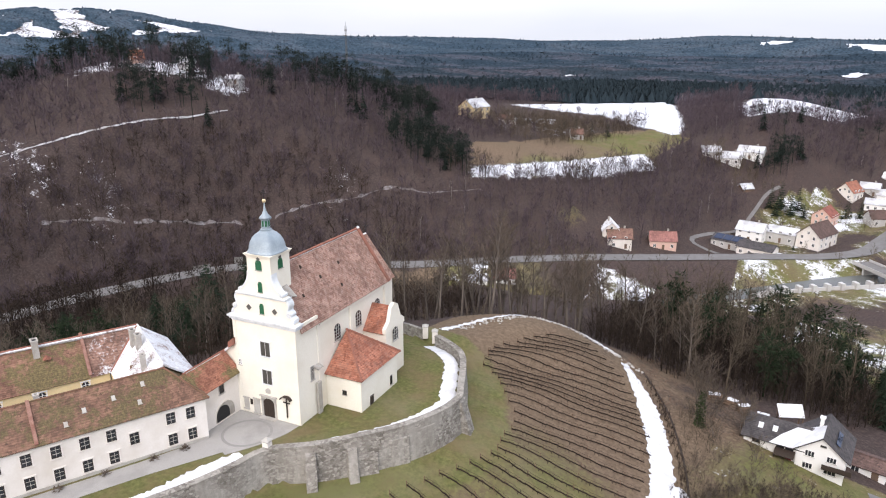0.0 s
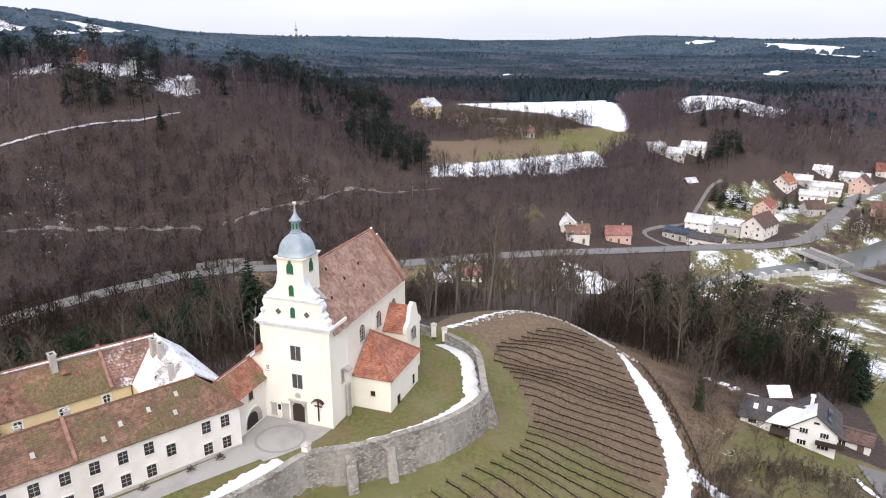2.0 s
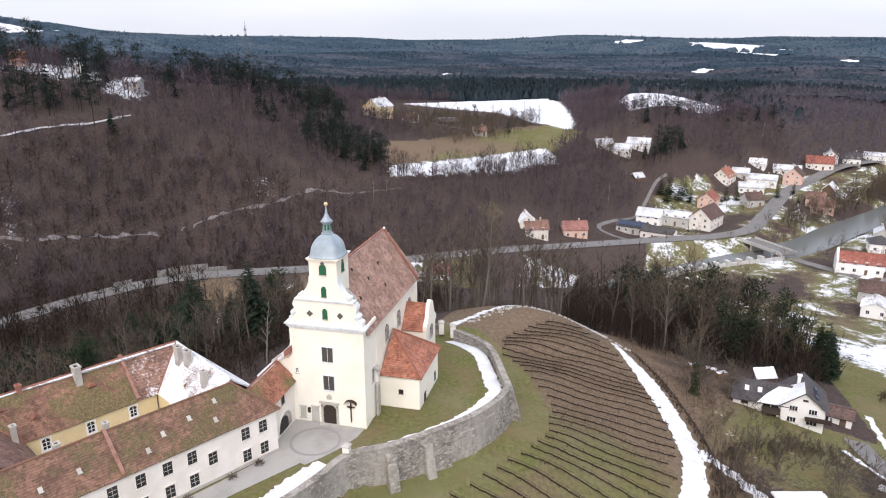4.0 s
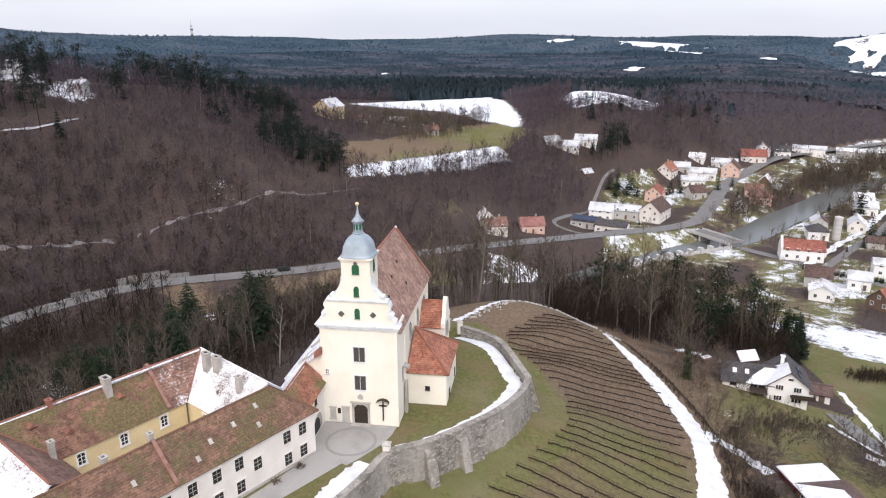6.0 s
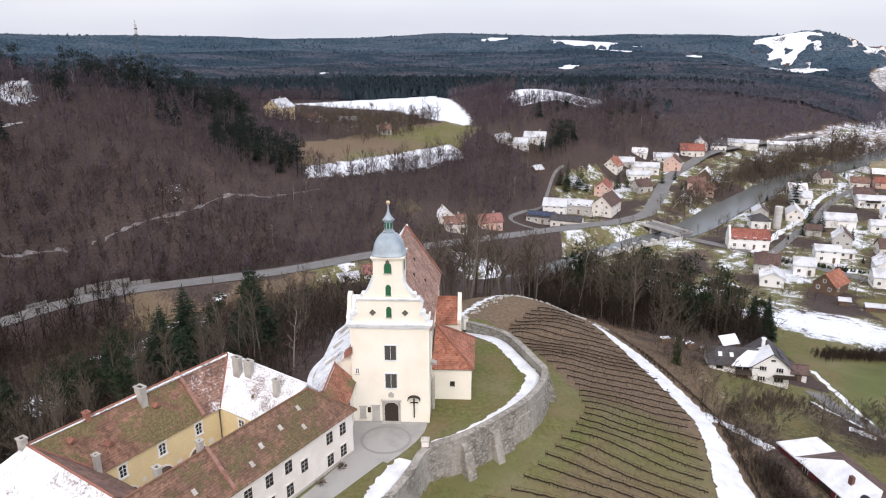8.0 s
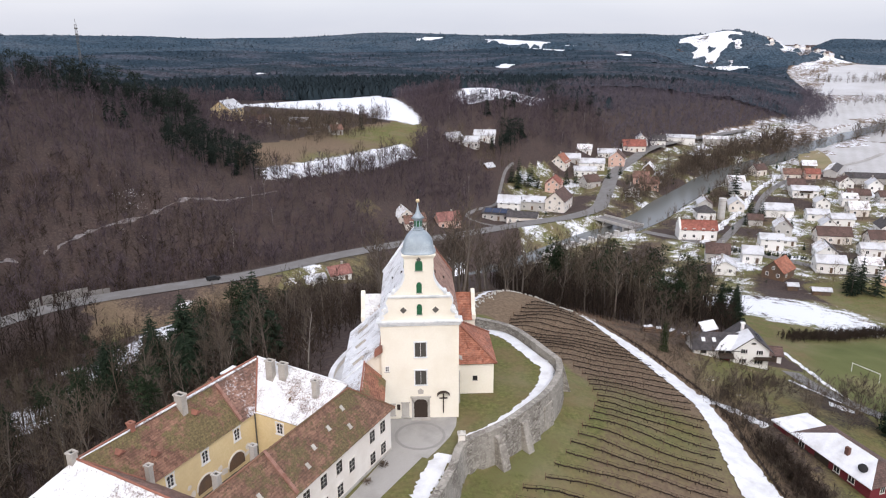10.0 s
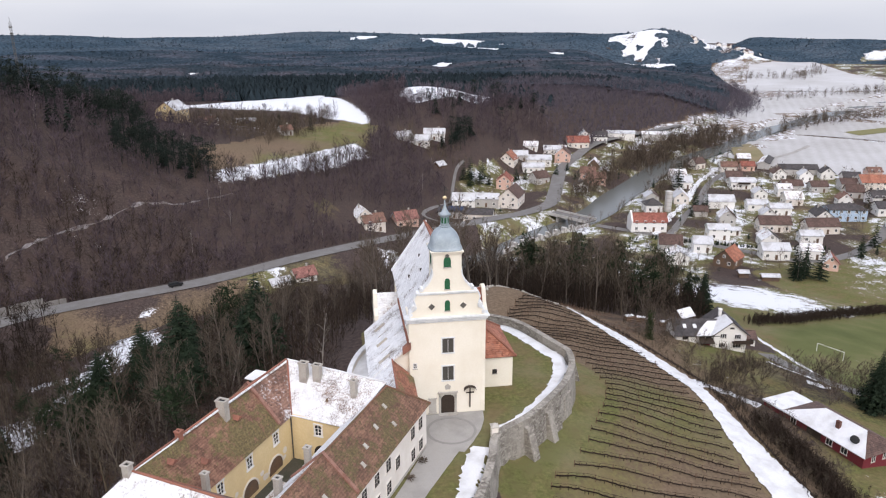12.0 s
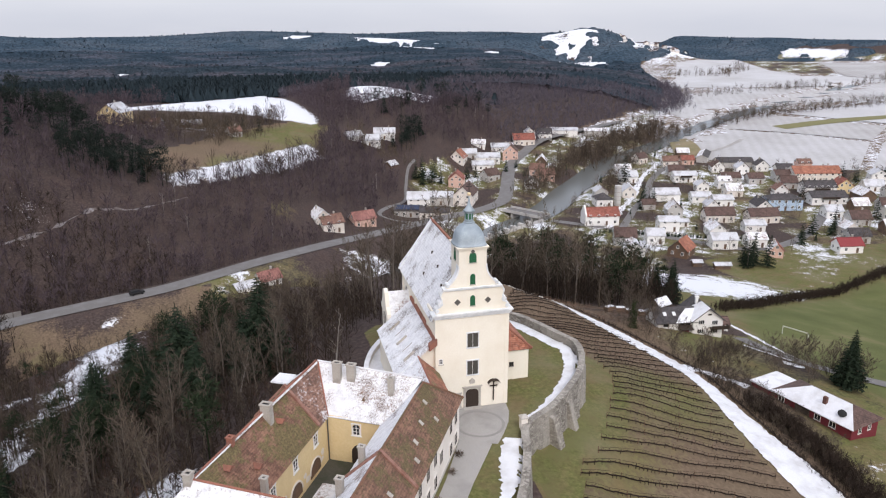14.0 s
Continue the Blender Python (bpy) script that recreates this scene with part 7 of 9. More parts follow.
    tagged(new("dark_conifers", mesh_from("dark_conifers", V, F, PINE)), "dark pines and spruces mixed into the wood", "wood", kind="stuff")
    # thicket on the western slope
    U, W, rng = scatter(-112, -3, -80, 128, 2.1, 14)
    o2 = -line_distance(U, W, TERRACE)[0]
    k3 = ((within(U, W, WOOD_WEST) & (o2 > 3)) | ((U > -30) & (W > -8) & (W < 34) & (o2 > -8) & (U < -14.6 + 0.12 * np.abs(W - 10))) | ((U > -34) & (W > 27) & (W < 100) & (o2 > 1.5) & (U < -3))) & (rng.random(len(U)) < 0.8) & (np.abs(line_distance(U, W, ROAD)[0]) > 12)
    k3 &= (np.exp(-((U + 61) / 11.0) ** 2 - ((W - 68) / 24.0) ** 2) < rng.uniform(0.3, 0.95, len(U))) & (np.exp(-((U + 62) / 26.0) ** 2 - ((W - 122) / 18.0) ** 2) < rng.uniform(0.2, 0.75, len(U)))
    scrub = [far_bare(930 + k, 5.0 + 0.6 * k, 50, 0.11, 0.08, 0.3) for k in range(4)]
    # scrub before the glade is lowered to suit the camera's view
    low = np.where(np.exp(-((U + 63) / 30.0) ** 2 - ((W - 116) / 32.0) ** 2) > 0.3, 0.42, 1.0)
    V, F = plant(scrub, U[k3], W[k3], rng.uniform(0.5, 1.15, int(k3.sum())) * low[k3], 24)
    tagged(new("thicket", mesh_from("thicket", V, F, THICKET)), "dark brown leafless thicket covering the western slope", "thicket", kind="stuff")
    # reddish-brown bushes along the snow and behind the roofs
    U, W, rng = scatter(-84, -20, -20, 112, 4.2, 19)
    o2 = -line_distance(U, W, TERRACE)[0]
    k3 = (o2 > 5) & ((np.abs(o2 - 12) < 6) | ((U < -66) & (W > 60)) | (np.abs(U + 50) < 6)) & (rng.random(len(U)) < 0.34)
    domes = [far_bare(960 + k, 3.6, 90, 0.07, 0.02, 0.6) for k in range(3)]
    V, F = plant(domes, U[k3], W[k3], rng.uniform(0.6, 1.2, int(k3.sum())), 29, 0.3)
    tagged(new("bushes", mesh_from("bushes", V, F, RUSSET)), "rounded reddish-brown leafless bushes on the western slope", "thicket", kind="stuff")
    # dense brush under the wood north-east of the vines
    U, W, rng = scatter(24, 90, 58, 134, 1.9, 15)
    o2 = -line_distance(U, W, TERRACE)[0]
    k3 = within(U, W, WOOD_NORTH) & (o2 > 38) & (rng.random(len(U)) < 0.9)
    scrub = [far_bare(940 + k, 7.0 + k, 64, 0.1, 0.06, 0.3) for k in range(4)]
    V, F = plant(scrub, U[k3], W[k3], rng.uniform(0.45, 1.1, int(k3.sum())), 26)
    tagged(new("brush", mesh_from("brush", V, F, THICKET)), "dense dark brown brush between the trees", "thicket", kind="stuff")
    # cut branches and dry grass on the cleared slope
    U, W, rng = scatter(34, 66, 44, 70, 1.1, 16)
    o2 = -line_distance(U, W, TERRACE)[0]
    k3 = (o2 > 33) & (o2 < 50) & (U - 0.6 * W > -6) & (rng.random(len(U)) < 0.5)
    straw = [far_bare(945 + k, 1.0, 26, 0.06, 0.0, 1.2) for k in range(3)]
    V, F = plant(straw, U[k3], W[k3], rng.uniform(0.5, 1.3, int(k3.sum())), 27, 0.2)
    tagged(new("cut_branches", mesh_from("cut_branches", V, F, STRAW)), "pale cut branches and dry grass on the cleared slope", "branches", kind="stuff")
    # brown scrub between the snowy track and the gardens
    U, W, rng = scatter(46, 62, -12, 60, 1.5, 17)
    lane = line_distance(U, W, ((34.2, 55.0), (40.4, 43.5), (44.2, 31.5), (46.0, 21), (45.3, 10), (44.7, 0), (44.9, -13)))[0]
    k3 = (np.abs(lane) > 3.2) & (np.abs(lane) < 10 + 2.5 * np.sin(W / 5.0)) & (rng.random(len(U)) < 0.5)
    scrub = [far_bare(955 + k, 2.3 + 0.4 * k, 60, 0.05, 0.05, 0.42) for k in range(4)]
    V, F = plant(scrub, U[k3], W[k3], rng.uniform(0.5, 1.2, int(k3.sum())), 28, 0.2)
    tagged(new("scrub", mesh_from("scrub", V, F, WOOD_TWIGS)), "brown leafless scrub on the bank below the snowy track", "thicket", kind="stuff")
    # undergrowth
    U, W, rng = scatter(-110, 92, -40, 134, 2.6, 12)
    o2 = -line_distance(U, W, TERRACE)[0]
    k3 = (within(U, W, WOOD_NORTH) | within(U, W, WOOD_WEST)) & (o2 > 3) & ~within(U, W, WATERSIDE) & (rng.random(len(U)) < 0.6) & (np.abs(line_distance(U, W, ROAD)[0]) > 7) & (np.exp(-((U + 62) / 26.0) ** 2 - ((W - 122) / 18.0) ** 2) < 0.75)
    shrubs = [far_bare(950 + k, 3.2, 16, 0.1) for k in range(3)]
    V, F = plant(shrubs, U[k3], W[k3], rng.uniform(0.5, 1.2, int(k3.sum())), 23, 0.6)
    tagged(new("undergrowth", mesh_from("undergrowth", V, F, TWIGS)), "leafless brown undergrowth and brambles below the trees", "undergrowth", kind="stuff")


build_near_trees()


def open_land(X, Y):
    """Where no wood stands on the far side of the valley."""
    bare = within(X, Y, MEADOW) | within(X, Y, SNOW_STRIP) | within(X, Y, SNOW_FIELD) | within(X, Y, FAR_SNOW) | within(X, Y, PLAIN)
    bare |= np.exp(-((X + 12) / 13.0) ** 2 - ((Y - 214) / 11.0) ** 2) > 0.7
    bare |= (np.exp(-((X + 75) / 34.0) ** 2 - ((Y - 300) / 20.0) ** 2) > 0.5)
    bare |= np.abs(line_distance(X, Y, LANE)[0]) < 3.2
    bare |= within(X, Y, ((-125, 300), (-60, 262), (-42, 296), (-18, 365), (-48, 402), (-120, 412), (-150, 395))) & (np.sin(X / 5.0) * np.sin(Y / 4.3) < 0.82)
    bare |= knoll(X, Y, 474, 1046, 50, 62) > 0.34 + 0.34 * np.clip(np.sin(X / 7.0 + np.sin(Y / 9.0)) * np.sin(Y / 8.0 - X / 19.0), -0.6, 1.0) + 0.35 * ease(470, 520, X)
    return bare | within(X, Y, WOOD_GAP)




# ---- houses ----
PLAIN_WINDOW = {}


def small_window(parent, m, w, h):
    """Window of a house in the village: dark pane in a white frame."""
    if (w, h) not in PLAIN_WINDOW:
        bm = bmesh.new()
        for a, b, c, d in ((-w / 2 - 0.08, -w / 2 + 0.04, 0, h), (w / 2 - 0.04, w / 2 + 0.08, 0, h), (-w / 2, w / 2, -0.06, 0.06), (-w / 2, w / 2, h - 0.06, h + 0.08), (-0.04, 0.04, 0, h)):
            box(bm, a, b, -0.07, 0.02, c, d)
        fr = finish("frame", bm, WHITE_PAINT)
        bm = bmesh.new()
        box(bm, -w / 2, w / 2, -0.03, 0.02, 0, h)
        PLAIN_WINDOW[(w, h)] = (finish("window", bm, GLASS), fr)
    pane, fr = PLAIN_WINDOW[(w, h)]
    win = shared("window", pane, parent, m)
    shared("frame", fr, win)


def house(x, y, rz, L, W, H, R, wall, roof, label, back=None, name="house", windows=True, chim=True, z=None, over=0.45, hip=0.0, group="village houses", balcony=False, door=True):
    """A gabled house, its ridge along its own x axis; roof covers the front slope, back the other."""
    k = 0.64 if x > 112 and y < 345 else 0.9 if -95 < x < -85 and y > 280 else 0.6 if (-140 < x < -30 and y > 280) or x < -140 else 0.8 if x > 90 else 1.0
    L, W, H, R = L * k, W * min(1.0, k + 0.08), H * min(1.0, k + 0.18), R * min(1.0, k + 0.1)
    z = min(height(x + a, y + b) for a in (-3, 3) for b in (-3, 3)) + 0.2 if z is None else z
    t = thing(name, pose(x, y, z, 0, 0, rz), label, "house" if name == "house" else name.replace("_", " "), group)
    bm = bmesh.new()
    prism(bm, [(-W / 2, -2.5), (W / 2, -2.5), (W / 2, H), (0, H + R - 0.1 if not hip else H + 0.01), (-W / 2, H)], -L / 2, L / 2, axis="x")
    part("wall", bm, wall, t)
    k = R / (W / 2)
    zo = H - over * k
    hx = L / 2 + over - hip
    for s, mat in ((-1, roof), (1, back or roof)):
        bm = bmesh.new()
        slab(bm, [(-L / 2 - over, s * (W / 2 + over), zo), (L / 2 + over, s * (W / 2 + over), zo), (hx, 0, H + R), (-hx, 0, H + R)], 0.2)
        part("roof_slope", bm, mat, t)
    if hip:
        for s in (-1, 1):
            bm = bmesh.new()
            slab(bm, [(s * (L / 2 + over), -W / 2 - over, zo), (s * (L / 2 + over), W / 2 + over, zo), (s * hx, 0, H + R)], 0.2)
            part("roof_hip", bm, roof, t)
    bm = bmesh.new()
    box(bm, -hx, hx, -0.12, 0.12, H + R - 0.06, H + R + 0.08)
    part("ridge", bm, roof, t)
    if chim:
        bm = bmesh.new()
        box(bm, L * 0.18, L * 0.18 + 0.6, 0.5, 1.1, H, H + R + 0.7)
        box(bm, L * 0.18 - 0.08, L * 0.18 + 0.68, 0.42, 1.18, H + R + 0.7, H + R + 0.85)
        part("chimney", bm, CHIMNEY, t)
    if windows:
        rows = [1.0] if H < 4.2 else [1.0, 3.8] if H < 7 else [1.0, 3.8, 6.6]
        n = max(2, int(L / 3.2))
        for zz in rows:
            for i in range(n):
                px = -L / 2 + L * (i + 0.5) / n
                if not (door and zz == 1.0 and i == n // 2):
                    small_window(t, pose(px, -W / 2, zz), 1.1, 1.3)
                small_window(t, pose(px, W / 2, zz, 0, 0, 180), 1.1, 1.3)
            for s in (-1, 1):
                for py in (-W / 4, W / 4):
                    small_window(t, pose(s * L / 2, py, zz, 0, 0, 90 * s), 1.0, 1.3)
        if R > 2.5 and not hip:
            for s in (-1, 1):
                small_window(t, pose(s * L / 2, 0, H + 0.4, 0, 0, 90 * s), 0.9, 1.1)
        if door:
            bm = bmesh.new()
            px = -L / 2 + L * (n // 2 + 0.5) / n
            box(bm, px - 0.5, px + 0.5, -W / 2 - 0.05, -W / 2 + 0.02, 0, 2.1)
            part("door", bm, BROWN_WOOD, t)
    if balcony:
        bm = bmesh.new()
        box(bm, -L / 4, L / 4, -W / 2 - 1.2, -W / 2, 2.9, 3.05)
        box(bm, -L / 4, L / 4, -W / 2 - 1.25, -W / 2 - 1.15, 3.05, 4.0)
        part("balcony", bm, DARK_WOOD, t)
    HOUSE_PLOTS.append((x, y))
    return t


def near_houses():
    # white house below the vineyard: long range with a gabled front wing
    h = thing("white_house", pose(65.6, 44.2, -16.5, 0, 0, -9), "white two-storey house with dark roof half under snow", "house", "houses below the vineyard")
    bm = bmesh.new()
    box(bm, -12.5, -3.7, 0.6, 8.6, -3, 4.0)
    prism(bm, [(0.6, 4.0), (8.6, 4.0), (4.6, 6.35)], -12.5, -12.2, axis="x")
    part("wall", bm, WHITE_PAINT, h)
    bm = bmesh.new()
    prism(bm, [(-3.8, -3), (3.8, -3), (3.8, 4.4), (0, 7.5), (-3.8, 4.4)], 0, 9.4)
    part("front_wing_wall", bm, WHITE_PAINT, h)
    bm = bmesh.new()
    slab(bm, [(-13.0, -0.1, 3.75), (-2.5, -0.1, 3.75), (-0.5, 4.6, 6.55), (-13.0, 4.6, 6.55)], 0.18)
    part("roof_slope", bm, DARK_ROOF, h, "dark tiled front slope with roof windows")
    bm = bmesh.new()
    slab(bm, [(-13.0, 9.3, 3.75), (0, 9.3, 3.75), (0, 4.6, 6.55), (-13.0, 4.6, 6.55)], 0.18)
    part("roof_slope", bm, TILE_SNOW, h)
    bm = bmesh.new()
    slab(bm, [(-4.4, -0.5, 4.05), (0, -0.5, 7.85), (0, 9.6, 7.85), (-4.4, 9.6, 4.05)], 0.18)
    part("wing_roof", bm, DARK_ROOF, h)
    bm = bmesh.new()
    slab(bm, [(4.6, -0.5, 3.9), (0, -0.5, 7.85), (0, 9.6, 7.85), (4.6, 9.6, 3.9)], 0.18)
    part("wing_roof", bm, DARK_ROOF, h)
    bm = bmesh.new()
    slab(bm, [(-4.45, -0.55, 4.1), (-0.1, -0.55, 7.86), (-0.1, 4.4, 7.86), (-2.4, 5.6, 5.9), (-4.3, 5.2, 4.25)], 0.1)
    slab(bm, [(-2.6, 0.0, 3.84), (-8.2, -0.15, 3.76), (-6.6, 1.9, 4.95), (-4.4, 3.9, 6.14), (-2.2, 3.95, 6.17)], 0.1)
    bmesh.ops.translate(bm, vec=(0, 0, 0.1), verts=bm.verts)
    part("snow_blanket", bm, SNOW, h, "thick wet snow slipping off the valley of the roof")
    for x in (-10.2, -7.8):
        bm = bmesh.new()
        box(bm, -0.4, 0.4, -0.6, 0.6, -0.02, 0.12, pose(x, 2.6, 5.36, 31))
        part("roof_window", bm, STUCCO, h, "pale roof window")
    bm = bmesh.new()
    for i in range(3):
        box(bm, -0.45, 0.45, -1.2, 1.2, 0.05, 0.12, pose(2.2 + 0.0, 2.6 + 1.2 * i, 6.15, 0, 40, 0) @ pose(0, 0, 0))
    part("solar_panel", bm, PANEL, h, "dark solar panel on the roof")
    for x, z, w in ((-1.7, 3.2, 1.5), (1.7, 3.0, 1.5), (-1.8, 0.6, 1.6), (1.7, 0.5, 1.9)):
        add_window(h, pose(x, 0, z), w, 1.2, WHITE_PAINT, GLASS, (2, 0), False)
    add_window(h, pose(0.2, 0, 5.75), 0.9, 0.4, DARK_WOOD, GLASS, (0, 0), False)
    for x, z in ((-10.4, 2.6), (-6.4, 2.6), (-4.9, 2.6), (-10.4, 0.3)):
        add_window(h, pose(x, 0.6, z), 1.3, 1.2, DARK_WOOD, GLASS, (1, 0), False)
    bm = bmesh.new()
    box(bm, 0.4, 4.9, -1.4, 0, 2.1, 2.3)
    for a, b in ((0.4, 4.9),):
        box(bm, a, b, -1.5, -1.35, 2.3, 3.15)
    box(bm, 4.75, 4.9, -1.4, 0, 2.3, 3.15)
    part("balcony", bm, DARK_WOOD, h, "dark wooden balcony")
    bm = bmesh.new()
    slab(bm, [(-7.2, -1.3, 2.3), (-3.9, -1.3, 2.3), (-3.9, 0.7, 2.9), (-7.2, 0.7, 2.9)], 0.15)
    box(bm, -7.1, -6.95, -1.2, -1.05, -1, 2.2)
    part("porch_roof", bm, DARK_WOOD, h)
    bm = bmesh.new()
    box(bm, -6.6, -4.4, 0.5, 0.62, -0.2, 2.1)
    part("porch_front", bm, RED_PAINT, h)
    bm = bmesh.new()
    box(bm, -7.4, -4.0, -2.2, 0.6, -0.5, -0.05)
    part("terrace_slab", bm, plain("red_clinker", (0.2, 0.06, 0.04), (0.27, 0.09, 0.06), 3), h)
    bm = bmesh.new()
    box(bm, -1.2, -0.6, 5.2, 5.9, 5, 8.7)
    box(bm, -1.35, -0.45, 5.05, 6.05, 8.7, 8.9)
    part("chimney", bm, WHITE_PAINT, h, "white chimney with a snow cap")
    HOUSE_PLOTS.append((64, 46))
    h.scale = (0.87, 0.87, 0.8)
    house(73.2, 53.0, -16, 5.5, 4.5, 2.6, 0.8, WHITE_PAINT, BROWN_ROOF, "low white garage with a brown roof behind the house", name="garage", chim=False, group="")
    # log piles and timber behind it
    for i, (x, y, a) in enumerate(((49.5, 58, 10), (52.5, 58.5, -20), (54.5, 58, 30), (57.5, 57, -10))):
        lp = thing("log_pile", pose(x, y, height(x, y), 0, 0, a), "stack of cut pale logs with snow on top", "logs", "log piles")
        rnd = random.Random(i)
        for r in range(3):
            for c in range(5 - r):
                bm = bmesh.new()
                bmesh.ops.create_cone(bm, cap_ends=True, segments=7, radius1=0.22, radius2=0.2, depth=2.2 + rnd.uniform(-0.2, 0.2), matrix=pose(rnd.uniform(-0.1, 0.1), (c + 0.5 * r) * 0.44 - 1, 0.22 + r * 0.38, 0, 90, 0))
                part("log", bm, BROWN_WOOD, lp)
        bm = bmesh.new()
        box(bm, -1.0, 1.0, -0.4, 0.7, 1.25, 1.36)
        bmesh.ops.bevel(bm, geom=list(bm.edges), offset=0.05, segments=1, affect="EDGES")
        part("snow_cap", bm, SNOW, lp)
    # snowed-in car-port with tarpaulin
    bm = bmesh.new()
    slab(bm, [(-2, -0.9, 0), (2, -0.9, 0), (2, 0.9, 1.5), (-2, 0.9, 1.5)], 0.15)
    tp = thing("lean_to", pose(61.5, 55.5, height(61.5, 55.5) + 3.6, 0, 0, 20), "small lean-to roof under snow", "shed")
    part("snow_roof", bm, SNOW, tp)
    for a in (-1.8, 1.8):
        for b in (-0.7, 0.7):
            bm = bmesh.new()
            box(bm, a - 0.08, a + 0.08, b - 0.08, b + 0.08, -4.2, 0.2 + (b + 0.7) * 0.75)
            part("post", bm, BROWN_WOOD, tp)

    # red house
    r = thing("red_house", pose(62.3, 6.4, -14.3, 0, 0, -76), "dark red bungalow with one snow-covered slope on its brown hipped roof", "house", "houses below the vineyard")
    bm = bmesh.new()
    box(bm, -8.0, 7.0, -4.2, 4.2, -3, 3.0)
    part("wall", bm, RED_PAINT, r)
    for s, mat, lab in ((-1, SNOW, "slope under thick snow"), (1, BROWN_ROOF, "dark brown tiled slope")):
        bm = bmesh.new()
        slab(bm, [(-8.6, s * 4.9, 2.75), (7.6, s * 4.9, 2.75), (4.3, 0, 5.3), (-3.4, 0, 5.3)], 0.22)
        part("roof_slope", bm, mat, r, lab)
    for s in (-1, 1):
        bm = bmesh.new()
        slab(bm, [(s * 8.6 if s < 0 else 7.6, -4.9, 2.75), (-8.6 if s < 0 else 7.6, 4.9, 2.75), (-3.4 if s < 0 else 4.3, 0, 5.3)], 0.22)
        part("roof_hip", bm, BROWN_ROOF, r, "dark brown tiled hip")
    bm = bmesh.new()
    box(bm, 0.3, 1.0, -2.5, -1.9, 3.4, 5.5)
    part("chimney", bm, plain("dark_brick", (0.1, 0.05, 0.04), (0.15, 0.075, 0.06), 4), r, "dark brick chimney")
    bm = bmesh.new()
    turned(bm, [(0.75, 0), (0.7, 0.12), (0.05, 0.2)], 14)
    dish = part("satellite_dish", bm, IRON, r, "dark round satellite dish")
    dish.matrix_local = pose(4.4, -3.2, 4.25, 60, 0, 20)
    add_window(r, pose(-6.4, -4.2, 0.9), 1.2, 1.3, WHITE_PAINT, GLASS, (1, 0), False)
    for x in (0.8, 3.6):
        add_window(r, pose(x, -4.2, 0.9), 1.2, 1.3, WHITE_PAINT, GLASS, (1, 0), False)
    for y in (-1.6, 1.4):
        add_window(r, FACE["E"](7.0, y, 0.9), 1.0, 1.3, WHITE_PAINT, GLASS, (1, 0), False)
    bm = bmesh.new()
    # dark panel on the wall face, painted shade in place of a recess
    box(bm, -3.6, -0.8, -4.3, -4.15, 0, 2.3)
    part("porch_opening", bm, DARK_WOOD, r, "dark panel standing for the shaded porch recess")
    bm = bmesh.new()
    box(bm, -5, 1.5, -7.6, -4.2, -2.5, -0.1)
    part("terrace", bm, GRAVEL, r)
    bm = bmesh.new()
    box(bm, -12.8, -8.2, -4.4, 3.6, -3, 2.4)
    part("garage_wall", bm, RED_PAINT, r)
    bm = bmesh.new()
    box(bm, -13.1, -8.0, -4.8, 4.0, 2.4, 2.75)
    bmesh.ops.bevel(bm, geom=list(bm.edges), offset=0.1, segments=2, affect="EDGES")
    part("garage_snow_roof", bm, SNOW, r, "flat garage roof under even snow")
    r.scale = (0.92, 0.8, 0.8)
    table = thing("garden_table", pose(55.6, 6.9, -14.35), "round white garden table with snow on it", "table")
    bm = bmesh.new()
    turned(bm, [(0.55, 0.7), (0.58, 0.75), (0.5, 0.85)], 16)
    part("tabletop", bm, SNOW, table)
    bm = bmesh.new()
    turned(bm, [(0.25, 0), (0.06, 0.1), (0.06, 0.7)], 10)
    part("pedestal", bm, WHITE_PAINT, table)


near_houses()

RED_V = tiles("village_red_tiles", (0.27, 0.085, 0.06), (0.35, 0.125, 0.09))
BRN_V, DRK_V, SNW = BROWN_ROOF, DARK_ROOF, TILE_SNOW
ROSE_ROOF = tiles("rose_tiles", (0.29, 0.125, 0.105), (0.36, 0.17, 0.145))
SN = plain("roof_snow", (0.46, 0.47, 0.5), (0.64, 0.65, 0.68), 0.5, 0.8, bump=0.3, c=(0.3, 0.29, 0.29), big=0.5)
# riverside west bank and the two houses by the road
house(0.2, 219.5, 18, 9.5, 7.5, 4.6, 3.0, WHITEWASH, TILE_OLD, "cream two-storey house with red clay roof by the road", TILE_PATCHY)
house(-4.0, 222, 108, 8, 7, 4.6, 3.4, WHITEWASH, SNW, "cream house wing with a snow-covered roof by the road")
house(15.6, 232, 18, 10.5, 7, 4.0, 3.0, PINK_PAINT, ROSE_ROOF, "pink house with bright red roof by the road", SN)
house(41, 252, -20, 13, 9, 3.4, 1.6, GREY_PAINT, DRK_V, "low grey workshop with solar panels on its dark roof", name="workshop", chim=False)
house(52, 243, -18, 14, 8, 3.8, 1.8, WHITEWASH, DRK_V, "pale workshop with a dark grey roof", name="workshop", chim=False)
house(48.7, 264.9, -15, 11, 8, 5.0, 3.0, WHITE_PAINT, SN, "white house with snow roof beside the lane")
house(61.4, 268.1, -18, 12, 9, 4.4, 2.0, GREY_PAINT, SN, "grey building with snow on its low roof", DRK_V)
house(74.1, 266.9, 62, 15, 10, 5.6, 4.4, WHITEWASH, BRN_V, "large pale house with brown tiled roof and green gable", BRN_V)
house(78.3, 300.7, 70, 10, 8.5, 4.8, 3.6, PINK_PAINT, RED_V, "salmon house with red tiled roof")
house(100.1, 307.7, 20, 11, 9, 4.0, 3.4, GREY_PAINT, BRN_V, "grey house with brown tiled roof")
